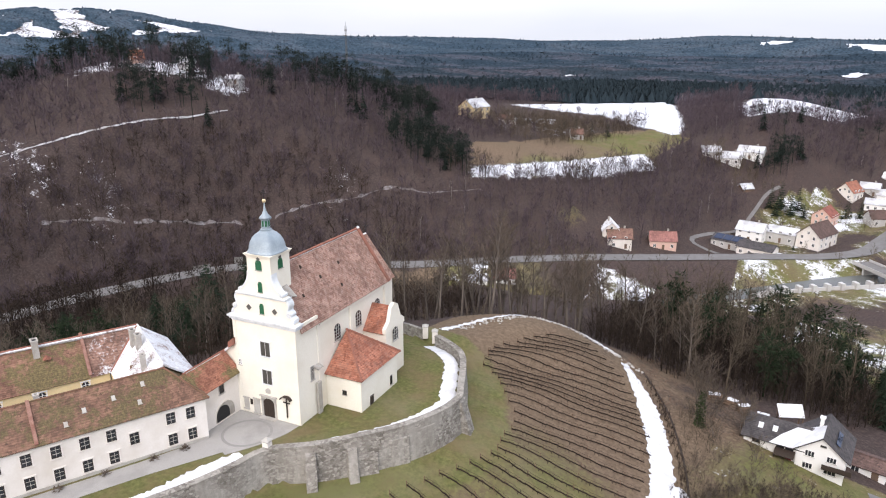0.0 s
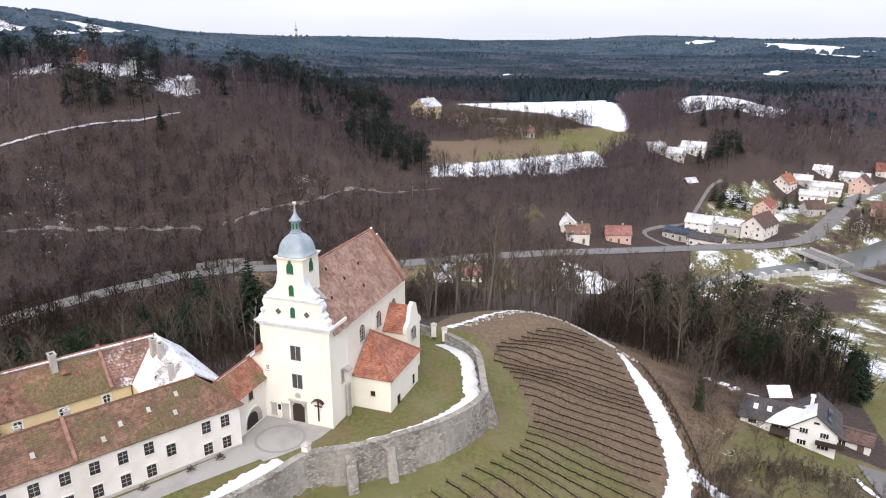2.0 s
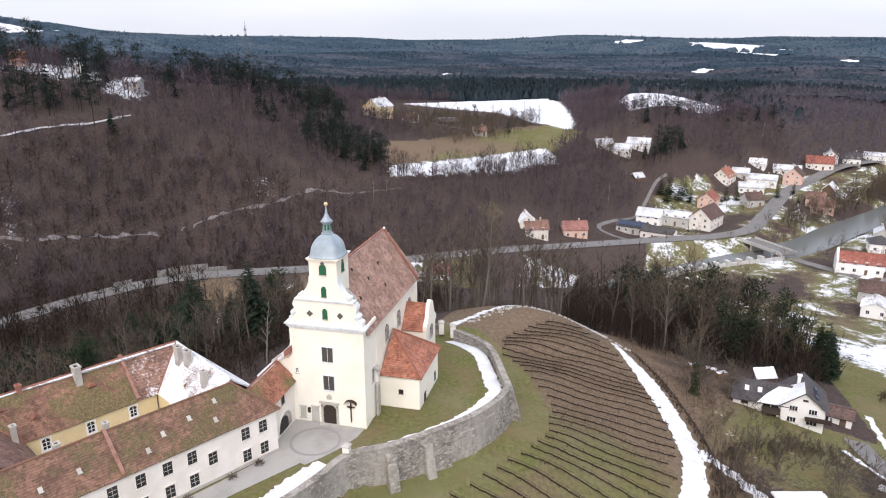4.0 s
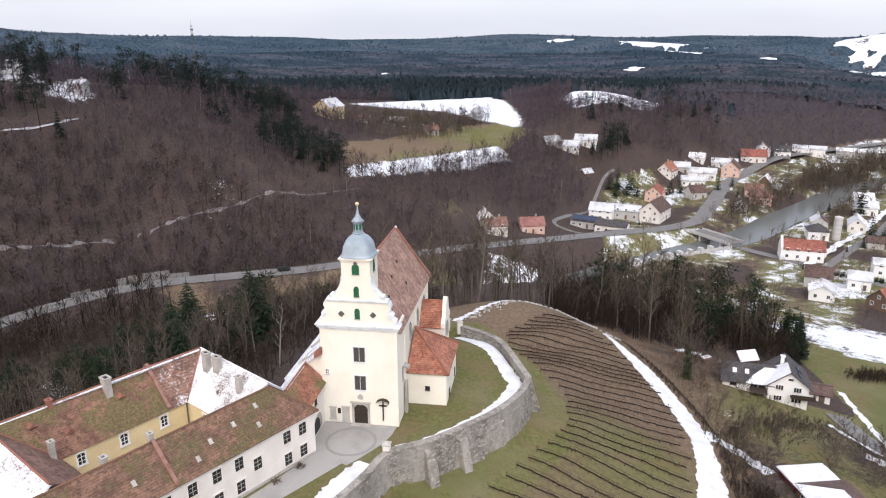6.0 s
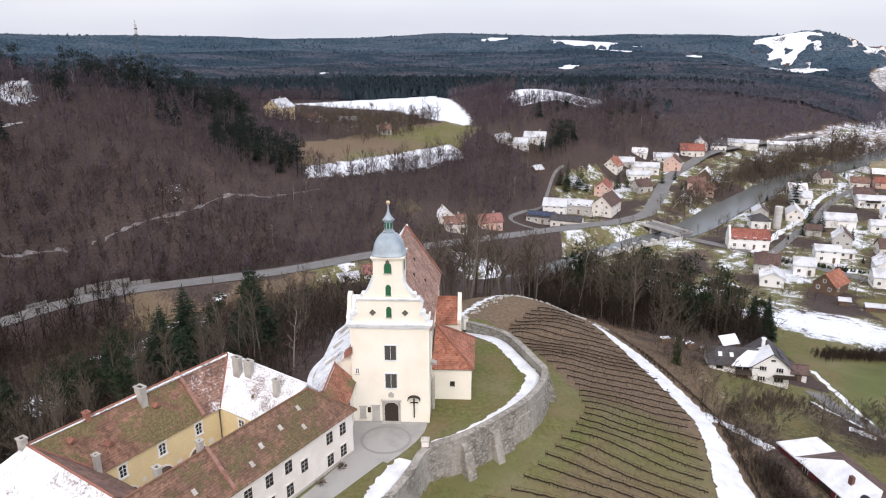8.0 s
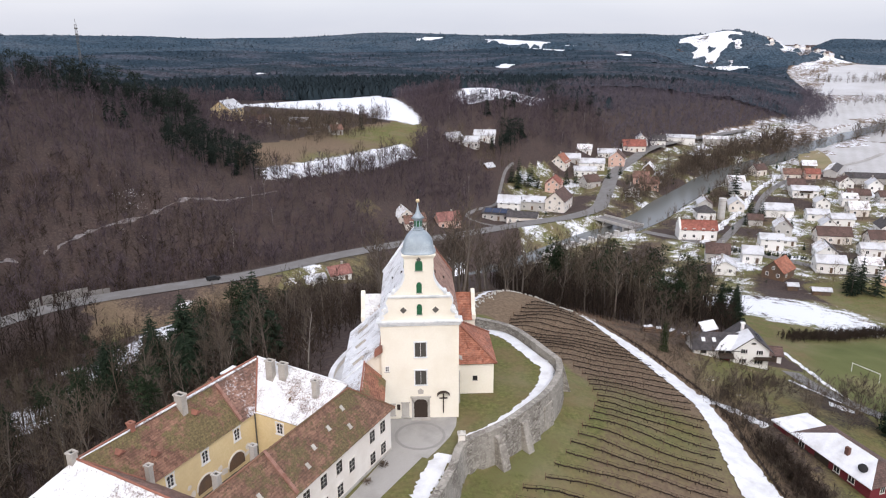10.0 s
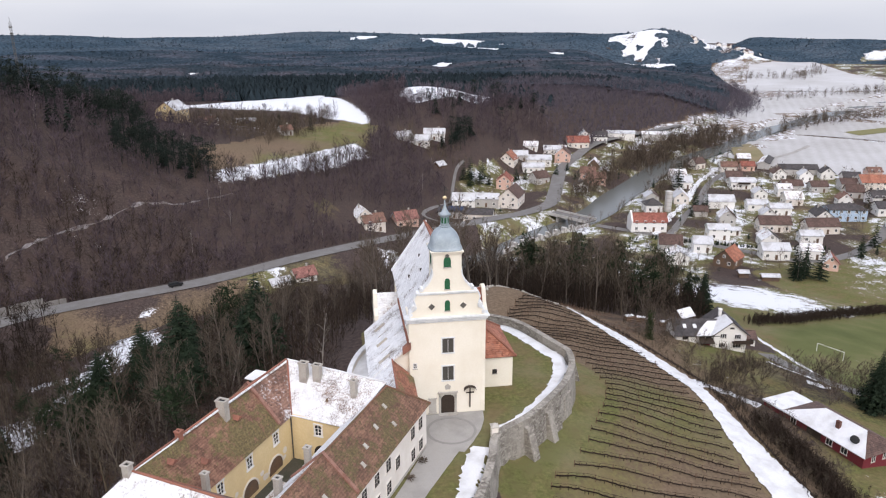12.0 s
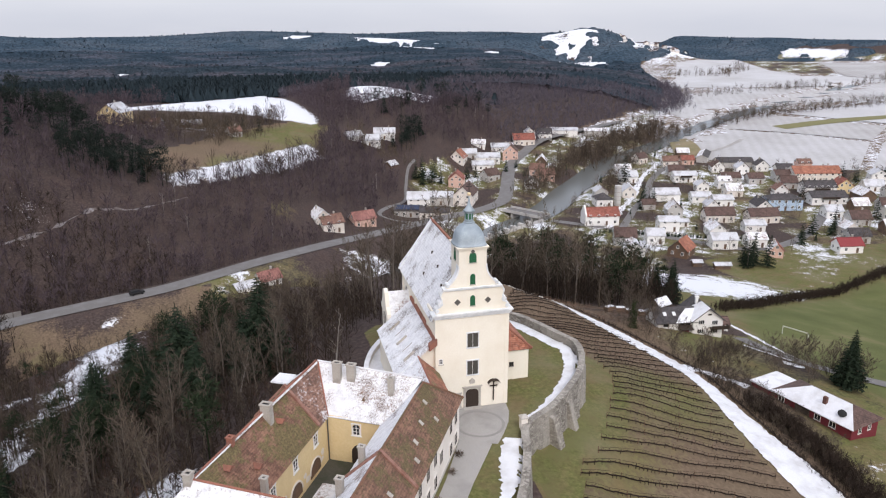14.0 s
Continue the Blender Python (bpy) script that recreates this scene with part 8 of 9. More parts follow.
house(103.3, 332.8, -10, 16, 10, 3.6, 2.2, WHITE_PAINT, SN, "long low white house with thick snow on its roof")
house(110.9, 347.7, -12, 19, 11, 4.2, 2.4, WHITE_PAINT, SN, "broad white building with a snow-covered roof")
house(128.2, 353.1, 70, 13, 11, 5.5, 4.6, PINK_PAINT, BRN_V, "apricot house with steep brown roof", TILE_PATCHY)
house(127.4, 368.3, -12, 18, 10, 3.6, 2.4, WHITE_PAINT, SN, "white house with snow roof at the wood's edge")
house(147, 380.9, -8, 18, 10, 4.2, 4.0, WHITEWASH, RED_V, "white house with bright red roof")
house(89.9, 340.4, 60, 10, 9, 4.2, 4.4, WHITEWASH, TILE_RED, "white house with steep dark red roof", TILE_OLD)
house(99.7, 350.2, -12, 11, 9, 4.0, 2.6, GREY_PAINT, SN, "grey house with snow roof")
house(111.5, 369, -20, 11, 8, 3.8, 2.6, WHITE_PAINT, TILE_PATCHY, "white house with half-thawed roof")
house(167.4, 393.6, -12, 12, 9, 4.4, 3.6, WHITE_PAINT, DRK_V, "white house with dark roof", SN)
house(155.4, 391.6, 78, 10, 9, 4.4, 3.6, WHITE_PAINT, BRN_V, "white house with dark brown roof and snow", SN)
house(187, 404.4, -20, 24, 12, 4.4, 1.6, WHITE_PAINT, SN, "long pale hall with snow roof at the valley's end", name="hall", windows=False, chim=False)
house(211.9, 404.6, -20, 20, 12, 4.4, 1.4, GREY_PAINT, TILE_PATCHY, "long grey hall at the valley's end", name="hall", windows=False, chim=False)
house(142.1, 333.5, 66, 13, 9, 4.0, 4.4, BROWN_WOOD, TILE_PATCHY, "grey timber barn with a steep roof by the river", name="barn", windows=False, chim=False)
# upper hamlet by the lane
house(32.8, 323.2, -5, 12, 8, 3.6, 2.6, WHITE_PAINT, SN, "small white house with snow roof among trees")
house(23.6, 323.2, 20, 9, 7, 3.4, 2.4, GREY_PAINT, SN, "small grey house under snow among trees")
house(42.7, 330.2, -10, 12, 8, 3.8, 2.6, WHITE_PAINT, SN, "small house with snow roof above the lane")
house(42.5, 308.6, 40, 6, 5, 2.8, 2.0, BROWN_WOOD, SN, "little wooden hut under snow", name="hut", windows=False, chim=False)
# farm and hamlet on the terrace
house(-91.9, 283.6, 72, 14, 11, 6.0, 3.8, OCHRE, SN, "cream farmhouse with snow-covered roof on the rise", TILE_OLD)
house(-77.6, 294.3, -10, 14, 8, 3.2, 2.8, WHITEWASH, TILE_OLD, "low farm building with red roof", SN)
house(-60.9, 311.8, -8, 16, 8, 3.4, 2.6, BROWN_WOOD, SN, "long farm shed under snow", name="barn", windows=False, chim=False)
house(-39.6, 295.1, 30, 10, 8, 3.8, 3.2, GREY_PAINT, TILE_OLD, "grey cottage behind bare orchard trees", SN)
# houses on the wooded hilltop
house(-178, 172, 20, 9, 8, 6.5, 3.0, WHITE_PAINT, SN, "white villa on the wooded hilltop", name="villa", z=31)
house(-196, 162, 60, 8, 7, 6.0, 4.5, PINK_PAINT, TILE_RED, "reddish villa with pointed roof on the hilltop", name="villa", z=33)
house(-158, 178, 10, 11, 7, 3.0, 2.0, GREY_PAINT, SN, "low hilltop house with snow roof", z=27)
# east bank
red = house(124, 213, -10, 24, 11, 5.8, 4.2, WHITE_PAINT, RED_V, "white inn with a long orange-red roof and snow patch", TILE_RED, name="inn")
bm = bmesh.new()
prism(bm, [(-4.4, -2), (4.4, -2), (4.4, 5.2), (3.2, 6.0), (2.0, 7.2), (0, 9.0), (-2.0, 7.2), (-3.2, 6.0), (-4.4, 5.2)], -8.2, -7.5, axis="x")
part("stepped_gable", bm, WHITE_PAINT, red, "white curved gable front")
house(139.6, 242.8, -8, 13, 11, 5.0, 3.4, WHITE_PAINT, DRK_V, "white house with dark hipped roof", hip=4.5)
silo = thing("silo", pose(147, 241, VALLEY), "pale concrete silo tower with ribs", "silo")
bm = bmesh.new()
turned(bm, [(1.7, -0.5), (1.7, 10.5), (1.75, 10.6), (1.75, 11.0), (0.2, 11.4)], 16)
part("shaft", bm, GREY_PAINT, silo)
for k in range(5):
    bm = bmesh.new()
    turned(bm, [(1.76, 1.6 + 2 * k), (1.78, 1.7 + 2 * k), (1.76, 1.8 + 2 * k)], 16)
    part("hoop", bm, CHIMNEY, silo)
house(204.9, 273.8, -14, 20, 10, 5.0, 2.4, WHITE_PAINT, SN, "white terrace house with snow roof", balcony=True)
house(175.6, 243.9, -14, 20, 13, 4.4, 3.2, WHITE_PAINT, SN, "large barn with a smooth snow roof", GREY_PAINT, windows=False, name="barn", chim=False)
house(164.4, 217, 70, 13, 10, 5.0, 4.4, GREY_PAINT, BRN_V, "grey house with steep brown roof", TILE_PATCHY)
house(190.3, 235, -14, 15, 9, 4.0, 2.4, WHITE_PAINT, SN, "white house with snow roof between gardens")
house(196.6, 225.9, -14, 15, 10, 4.4, 2.2, WHITE_PAINT, SN, "white house with flat snow roof")
house(179, 203, -12, 21, 10, 4.6, 4.0, WHITEWASH, BRN_V, "long pale house with brown tiled roof", BRN_V)
house(197.3, 196, -8, 22, 10, 4.6, 3.8, WHITEWASH, BRN_V, "long pale farmhouse with brown roof", BRN_V)
house(148, 195, -14, 14, 9, 6.0, 2.2, WHITE_PAINT, SN, "white two-storey house with snow roof")
house(158, 200, -14, 9, 7, 3.0, 1.2, WHITE_PAINT, SN, "low white annex under snow", name="garage", chim=False)
house(202.2, 319.8, 20, 12, 9, 4.6, 3.8, WHITEWASH, BRN_V, "pale house with brown roof near the fields")
house(215.9, 308, -14, 14, 9, 4.4, 3.4, WHITEWASH, TILE_OLD, "white house with reddish roof near the fields", TILE_PATCHY)
house(227.9, 308, -10, 12, 8, 4.0, 3.0, PINK_PAINT, RED_V, "pinkish house with red roof near the fields")
house(220.1, 211, -14, 26, 12, 6.8, 2.6, BLUE_PAINT, DRK_V, "pale blue flat block with dark hipped roof", hip=5.0, name="apartment_house")
house(235.4, 232.2, 70, 10, 9, 4.6, 3.8, WHITE_PAINT, RED_V, "white gabled house with red roof", TILE_OLD)
house(255.3, 228.5, -14, 25, 13, 5.4, 3.6, WHITE_PAINT, DRK_V, "white block with dark roof and balconies", balcony=True)
house(247.1, 213, -12, 28, 12, 4.6, 3.2, WHITE_PAINT, DRK_V, "long white house with dark roof, snow on the balcony", balcony=True)
house(271.6, 250.6, -14, 40, 14, 6.4, 4.2, WHITEWASH, TILE_RED, "long inn with dark red roof and dormers", TILE_PATCHY, name="inn")
house(269.2, 226.9, 70, 14, 11, 5.6, 4.4, OCHRE, RED_V, "orange gabled house with red roof")
house(300, 235.4, 60, 15, 12, 6.2, 3.6, WHITE_PAINT, DRK_V, "white house with dark roof at the field's edge", SN)
house(234.4, 286.3, 72, 11, 10, 4.6, 4.2, WHITE_PAINT, BRN_V, "white gabled house with dark brown roof", BRN_V)
house(245.7, 278.8, 72, 11, 10, 4.6, 4.0, WHITE_PAINT, BRN_V, "white gabled house with brown roof", SN)
house(259.7, 279.9, 70, 11, 10, 4.6, 4.0, WHITE_PAINT, DRK_V, "white gabled house with dark roof")
house(250.2, 293.2, -14, 34, 10, 4.4, 2.8, GREY_PAINT, DRK_V, "long dark-roofed farm building with snow patches", TILE_PATCHY, name="barn", windows=False, chim=False)
house(245.7, 316.9, 52, 38, 9, 3.6, 1.8, GREY_PAINT, DRK_V, "long low sheds at the edge of the fields", TILE_PATCHY, name="barn", windows=False, chim=False)
house(217.8, 255.7, -14, 11, 9, 5.2, 2.6, WHITE_PAINT, TILE_PATCHY, "white house with half-thawed roof")
house(227.3, 263.4, -14, 16, 9, 4.2, 3.2, GREY_PAINT, BRN_V, "grey house with brown roof", BRN_V)
house(202.6, 252.8, 74, 10, 9, 4.4, 3.4, WHITE_PAINT, BRN_V, "white house with brown roof", SN)
house(134, 161, 40, 15, 11, 4.0, 5.0, BROWN_WOOD, TILE_RED, "large timber-clad house, one slope red, one dark", DRK_V)
house(156, 166, -14, 16, 10, 5.0, 2.8, WHITE_PAINT, SN, "white house with snow roof and dormer")
house(169, 150, 60, 9, 7, 4.0, 3.4, PINK_PAINT, RED_V, "orange house half hidden by a dark hedge", TILE_PATCHY)
house(170, 164, -14, 12, 9, 4.6, 2.6, WHITE_PAINT, TILE_PATCHY, "white house behind the hedge", DRK_V)
house(201, 148, -10, 15, 9, 4.0, 3.2, WHITE_PAINT, plain("maroon_roof", (0.2, 0.04, 0.045), (0.26, 0.06, 0.06), 2), "white bungalow with maroon roof")
house(132, 147, -14, 5, 3.6, 2.2, 0.9, BROWN_WOOD, SN, "small garden shed with snow roof", name="shed", windows=False, chim=False)
house(139.5, 142, -14, 9, 4, 2.0, 0.9, BROWN_WOOD, SN, "long low garden shed with snow roof", name="shed", windows=False, chim=False)
house(184, 184, -14, 14, 8, 4.2, 2.2, WHITE_PAINT, SN, "white house with snow roof and garden wall", DRK_V)
house(219, 140, 20, 9, 7, 3.6, 1.6, OCHRE, DRK_V, "small yellow building with dark roof at the field", name="clubhouse", chim=False)
house(215, 158, -14, 13, 9, 4.2, 3.4, GREY_PAINT, DRK_V, "grey house with dark roof", SN)
house(186, 219, 76, 10, 8, 4.2, 3.4, WHITE_PAINT, BRN_V, "white gabled house with brown roof", SN)
house(158.6, 231.3, -14, 10, 8, 3.6, 2.6, GREY_PAINT, BRN_V, "grey barn with brown roof", name="barn", windows=False, chim=False)
house(232.7, 192.3, -14, 12, 9, 4.4, 3.0, WHITE_PAINT, SN, "white house with snow roof by the meadow")
# closely built lots between the streets
rnd = random.Random(61)
for gx in range(118, 300, 15):
    for gy in range(150, 345, 15):
        x, y = gx + rnd.uniform(-4, 4), gy + rnd.uniform(-4, 4)
        wall, roof, what = rnd.choice(((WHITE_PAINT, SN, "small white house with a snow-covered roof"), (WHITEWASH, TILE_PATCHY, "pale house with thawing snow on its roof"), (GREY_PAINT, BRN_V, "grey house with a brown tiled roof"), (WHITE_PAINT, DRK_V, "white house with a dark roof"), (BROWN_WOOD, TILE_PATCHY, "wooden shed with thawing snow on its roof"), (PINK_PAINT, TILE_OLD, "pinkish house with a weathered red roof")))
        spot = np.array([x]), np.array([y])
        clear = min(math.hypot(x - a, y - b) for a, b in HOUSE_PLOTS) > 11.5 and relief(*spot)[0] < valley_floor(x, y) + 3 and not within(*spot, PLAIN)[0] and not within(*spot, PITCH)[0]
        clear = clear and all(abs(line_distance(*spot, ln)[0][0]) > w for ln, w in ((RIVER, 16), (ROAD, 10), (STREET, 9), (LOWER_STREET, 8))) and math.hypot(x - 112, y - 112) > 40
        if clear and rnd.random() < 0.75:
            house(x, y, rnd.choice((-14, 76)) + rnd.uniform(-6, 6), rnd.uniform(11, 17), rnd.uniform(9, 11), rnd.uniform(3.6, 5.4), rnd.uniform(2.6, 4.2), wall, roof, what, rnd.choice((None, SN, TILE_PATCHY)), name="shed" if wall is BROWN_WOOD else "house", windows=wall is not BROWN_WOOD, chim=wall is not BROWN_WOOD)
# the far village on the snowy hill
rnd = random.Random(62)
for k in range(22):
    f = rnd.random()
    x, y = 540 + 95 * f + rnd.uniform(-9, 9), 1026 - 46 * f + rnd.uniform(-26, 22)
    house(x, y, rnd.uniform(0, 180), 9, 7.5, 3.6, 2.6, rnd.choice((WHITE_PAINT, WHITEWASH)), rnd.choice((SN, SN, BRN_V)), "far white house on the snowy hillside", windows=False, chim=False, group="far village")
# single houses in the valley woods west of the church
house(-26.8, 157.5, 28, 7.5, 5.5, 3.0, 2.4, WHITE_PAINT, ROSE_ROOF, "small white house with red roof below the road", SN)
house(-34.5, 151.5, 28, 7, 5, 2.4, 1.4, WHITE_PAINT, SN, "low outbuilding under snow below the road", name="shed", windows=False, chim=False)
# solar panels on the workshops
for x, y in ((41, 252),):
    for i in range(3):
        sp = thing("solar_array", pose(x, y, height(x, y) + 0.2, 0, 0, -20), "row of dark blue solar panels on the workshop roof", "solar panels", "solar panels")
        bm = bmesh.new()
        slab(bm, [(-5.6 + 3.9 * i, -4.3, 3.75), (-2.1 + 3.9 * i, -4.3, 3.75), (-2.1 + 3.9 * i, -0.6, 5.05), (-5.6 + 3.9 * i, -0.6, 5.05)], 0.08)
        part("panel", bm, PANEL, sp)


# ---- roadside and field furniture ----
def build_valley_things():
    goal = thing("football_goal", pose(94.6, 51.2, height(94.6, 51.2), 0, 0, -64), "white football goal frame on the grass", "goal")
    for a, b, name in (((-3.66, 0, 0), (-3.66, 0, 2.44), "post"), ((3.66, 0, 0), (3.66, 0, 2.44), "post"), ((-3.66, 0, 2.44), (3.66, 0, 2.44), "crossbar")):
        bm = bmesh.new()
        a, b = Vector(a) * 0.82, Vector(b) * 0.82
        bmesh.ops.create_cone(bm, cap_ends=True, segments=8, radius1=0.06, radius2=0.06, depth=(b - a).length + 0.12, matrix=Matrix.Translation((a + b) / 2) @ (b - a).to_track_quat("Z", "Y").to_matrix().to_4x4())
        part(name, bm, WHITE_PAINT, goal)
    mast = thing("radio_mast", pose(-140, 238, height(-140, 238) - 1), "slender lattice radio mast on the wooded hill", "mast")
    bm = bmesh.new()
    for x, y in ((-2, -2), (2, -2), (2, 2), (-2, 2)):
        bmesh.ops.create_cone(bm, cap_ends=True, segments=4, radius1=0.08, radius2=0.06, depth=31, matrix=pose(x * 0.16, y * 0.16, 15.5))
    for k in range(15):
        box(bm, -0.36, 0.36, -0.36, 0.36, 2 * k + 1.0, 2 * k + 1.12)
    part("lattice", bm, SHUTTER, mast)
    bm = bmesh.new()
    for k in (26.5, 29.0):
        box(bm, -0.5, 0.5, -0.5, 0.5, k, k + 0.5)
    box(bm, -0.05, 0.05, -0.05, 0.05, 30.9, 33.0)
    part("antenna_platform", bm, SHUTTER, mast)
    # dark hedge along the playing field and others in the village
    twig = [far_bare(970 + k, 3.0, 26, 0.09) for k in range(4)]
    rng = np.random.default_rng(77)

    def hedge(pts, w, size, label, mat=TWIGS, density=2.0, forms=None):
        ln = sum(math.dist(a, b) for a, b in zip(pts, pts[1:]))
        n = int(ln * w * density)
        run = np.cumsum([0] + [math.dist(a, b) for a, b in zip(pts, pts[1:])])
        s = rng.uniform(0, ln, n)
        X = np.interp(s, run, [p[0] for p in pts]) + rng.normal(0, w / 3, n)
        Y = np.interp(s, run, [p[1] for p in pts]) + rng.normal(0, w / 3, n)
        V, F = plant(forms or twig, X, Y, size * rng.uniform(0.6, 1.15, n), int(ln), 0.3)
        tagged(new("hedge", mesh_from("hedge", V, F, mat)), label, "hedge", kind="stuff")

    hedge(((88, 72), (104, 80), (124, 92), (150, 104), (195, 122), (240, 140)), 3.2, 0.95, "dark leafless hedge along the playing field", THICKET, 5.0)
    hedge(((68, 36), (58, 31), (52, 26), (50, 15), (52, 5), (54, -10), (52, -25)), 4.0, 0.7, "brown overgrown hedge below the snowy track", density=2.6)
    hedge(((51.5, 10), (51.6, 2), (51.5, -6), (50.5, -14), (49, -26)), 3.0, 0.95, "dense dark garden hedge before the red house", THICKET, 11.0)
    hedge(((38.6, 53.6), (43.2, 44), (47.2, 31.5), (49.0, 21), (48.4, 10), (48.0, 0), (48.1, -13), (46.8, -30)), 1.3, 0.36, "low dark hedge along the snowy track", THICKET, 7.0)
    evergreen = [far_conifer(980 + k, 5.5, 12) for k in range(3)]
    hedge(((120, 200), (135, 190), (150, 182)), 2.0, 0.45, "dark clipped hedge along the inn's garden", NEEDLES, 2.0, evergreen)
    hedge(((143, 186), (165, 176), (185, 172)), 2.0, 0.4, "dark clipped hedge along the street", NEEDLES, 1.6, evergreen)
    # trees in the village and by the stream in the fields
    rnd = random.Random(9)
    protos = []
    for k in range(2):
        limbs, fine = spruce(560 + k, 14.0, 12, 9)
        protos.append(tree_thing("garden_spruce", limbs, fine, BARK, NEEDLES, "dark garden spruce standing among the village houses", "village spruces", "needle_crown"))
    for x, y, s in ((149, 140, 0.95), (153, 142, 1.1), (157, 139, 1.0), (155, 145, 0.9), (151, 145, 0.95), (170.7, 279.3, 1.35), (159.9, 238.9, 1.0), (164, 235.2, 0.85), (205, 172, 0.9), (212, 168, 0.8), (216, 172, 1.0), (196, 168, 0.6), (190, 160, 0.75), (237.6, 218.2, 0.8), (69.3, 302.2, 0.7), (88.2, 314.2, 0.8), (93.8, 315.6, 0.7), (283.5, 242.6, 0.9), (289, 238.6, 0.8), (-43.3, 306.7, 0.75), (-51, 311.7, 0.7), (-35.3, 308.2, 0.65), (-27.3, 311.1, 0.7), (-90, 271.9, 0.6), (58, 296.5, 0.9), (63.6, 300.6, 1.0), (59.1, 303.5, 1.1), (54.8, 301, 0.9), (66.7, 307, 1.0), (153.9, 229.9, 0.5), (248.1, 182, 0.8), (252.2, 176.3, 0.9), (114, 320.1, 0.7), (123.4, 328.2, 0.6)):
        t = copy_thing(rnd.choice(protos), pose(x, y, height(x, y) - 0.2, 0, 0, rnd.uniform(0, 360)))
        t.scale = (s * 1.15, s * 1.15, s)
    for p in protos:
        remove_thing(p)
    X, Y, rng2 = scatter(60, 330, 150, 480, 5.4, 51)
    e, _ = line_distance(X, Y, FOOT)
    keep = (e < 0) & ~within(X, Y, PLAIN) & (relief(X, Y) < valley_floor(X, Y) + 6) & (rng2.random(len(X)) < 0.62)
    keep &= (np.abs(line_distance(X, Y, ROAD)[0]) > 7) & (np.abs(line_distance(X, Y, RIVER)[0]) > 9) & (np.abs(line_distance(X, Y, STREET)[0]) > 6)
    keep &= ~((X < 112) & (Y < 215))
    for hx, hy in HOUSE_PLOTS:
        keep &= np.hypot(X - hx, Y - hy) > 7.5
    forms = [far_bare(990 + k, 5.0 + k, 44, 0.13, 0.12, 0.3) for k in range(4)]
    ever = keep & (rng2.random(len(X)) < 0.13)
    V, F = plant([far_conifer(985 + k, 3.6 + k, 10) for k in range(3)] + [far_pine(988, 4.5, 120)], X[ever], Y[ever], rng2.uniform(0.5, 1.3, int(ever.sum())), 53)
    tagged(new("garden_conifers", mesh_from("garden_conifers", V, F, NEEDLES)), "small dark conifers and evergreen bushes in the village gardens", "trees", kind="stuff")
    keep &= ~ever
    V, F = plant(forms, X[keep], Y[keep], rng2.uniform(0.5, 1.35, int(keep.sum())), 52)
    tagged(new("garden_trees", mesh_from("garden_trees", V, F, TWIGS)), "leafless garden and riverside trees in the village", "trees", kind="stuff")

    def tree_row(pts, w, n, size, label, mat=TWIGS):
        run = np.cumsum([0] + [math.dist(a, b) for a, b in zip(pts, pts[1:])])
        s = rng2.uniform(0, run[-1], n)
        X = np.interp(s, run, [p[0] for p in pts]) + rng2.normal(0, w / 2, n)
        Y = np.interp(s, run, [p[1] for p in pts]) + rng2.normal(0, w / 2, n)
        V, F = plant(forms, X, Y, size * rng2.uniform(0.6, 1.3, n), n)
        tagged(new("tree_row", mesh_from("tree_row", V, F, mat)), label, "trees", kind="stuff")

    tree_row(((177.5, 350.7), (220, 383.9), (252.2, 386.9), (297.3, 401.4), (342.8, 419.6), (378.7, 431.2), (460.6, 436.1), (579.7, 443.4)), 9, 420, 1.4, "leafless trees along the stream between the fields")
    tree_row(((-66, 205), (-52, 214), (-37, 225), (-16, 248), (4, 282.7)), 5, 90, 1.35, "bare trees standing along the lower edge of the snow strip")
    tree_row(((-96, 275.9), (-76, 267.9), (-57.9, 267.7), (-43.7, 286.3), (-29.4, 306.4)), 10, 170, 1.1, "bare orchard trees and bushes round the hamlet")
    tree_row(((-83.7, 290.9), (-59.4, 300.6), (-35.2, 311.3)), 12, 190, 1.15, "bare orchard trees and bushes round the hamlet")
    tree_row(((-76, 322.7), (-56.2, 329.1), (-36.4, 332.1), (-18.8, 335.2)), 14, 200, 1.1, "bare orchard trees and bushes round the hamlet")
    tree_row(((14.9, 322), (29.3, 315.8), (43, 315.2), (55.9, 314.7)), 10, 60, 1.2, "bare trees round the small houses above the lane")
    tree_row(((108, 268.9), (126.4, 290), (142.9, 311.3), (163, 335.5), (182.6, 359.7)), 8, 200, 1.35, "bare riverside trees")
    tree_row(((147.1, 258.5), (168.3, 286), (187.7, 310.4), (206.8, 330.1)), 6, 110, 1.0, "bare bushes on the far river bank")
    tree_row(((170, 330), (190, 348), (214, 366), (240, 384), (268, 402)), 11, 230, 1.75, "tall bare trees over the bend of the river")
    tree_row(((296, 462), (326, 488), (350, 522), (366, 554), (378, 588), (390, 618)), 13, 300, 1.5, "bare trees along the edge of the far wood", HAZED_TWIGS)
    tree_row(((26, 392), (34, 381), (46, 367), (66, 382), (88, 402), (108, 434)), 4, 110, 1.15, "bare trees before the far snow field", HAZED_TWIGS)
    tree_row(((372.9, 549.3), (448.9, 559.7), (557.3, 570.3), (664.2, 593.1)), 12, 130, 1.3, "distant hedgerow in the fields")
    tree_row(((461.9, 735), (528.1, 715.5), (611.2, 784.1)), 16, 90, 1.6, "distant hedgerow in the fields")
    # field tracks and bare strips
    greys = [field_material("snowy_stubble", v, r) for v, r in ((0.43, 0.5), (0.52, 2.1), (0.36, 0.5))]
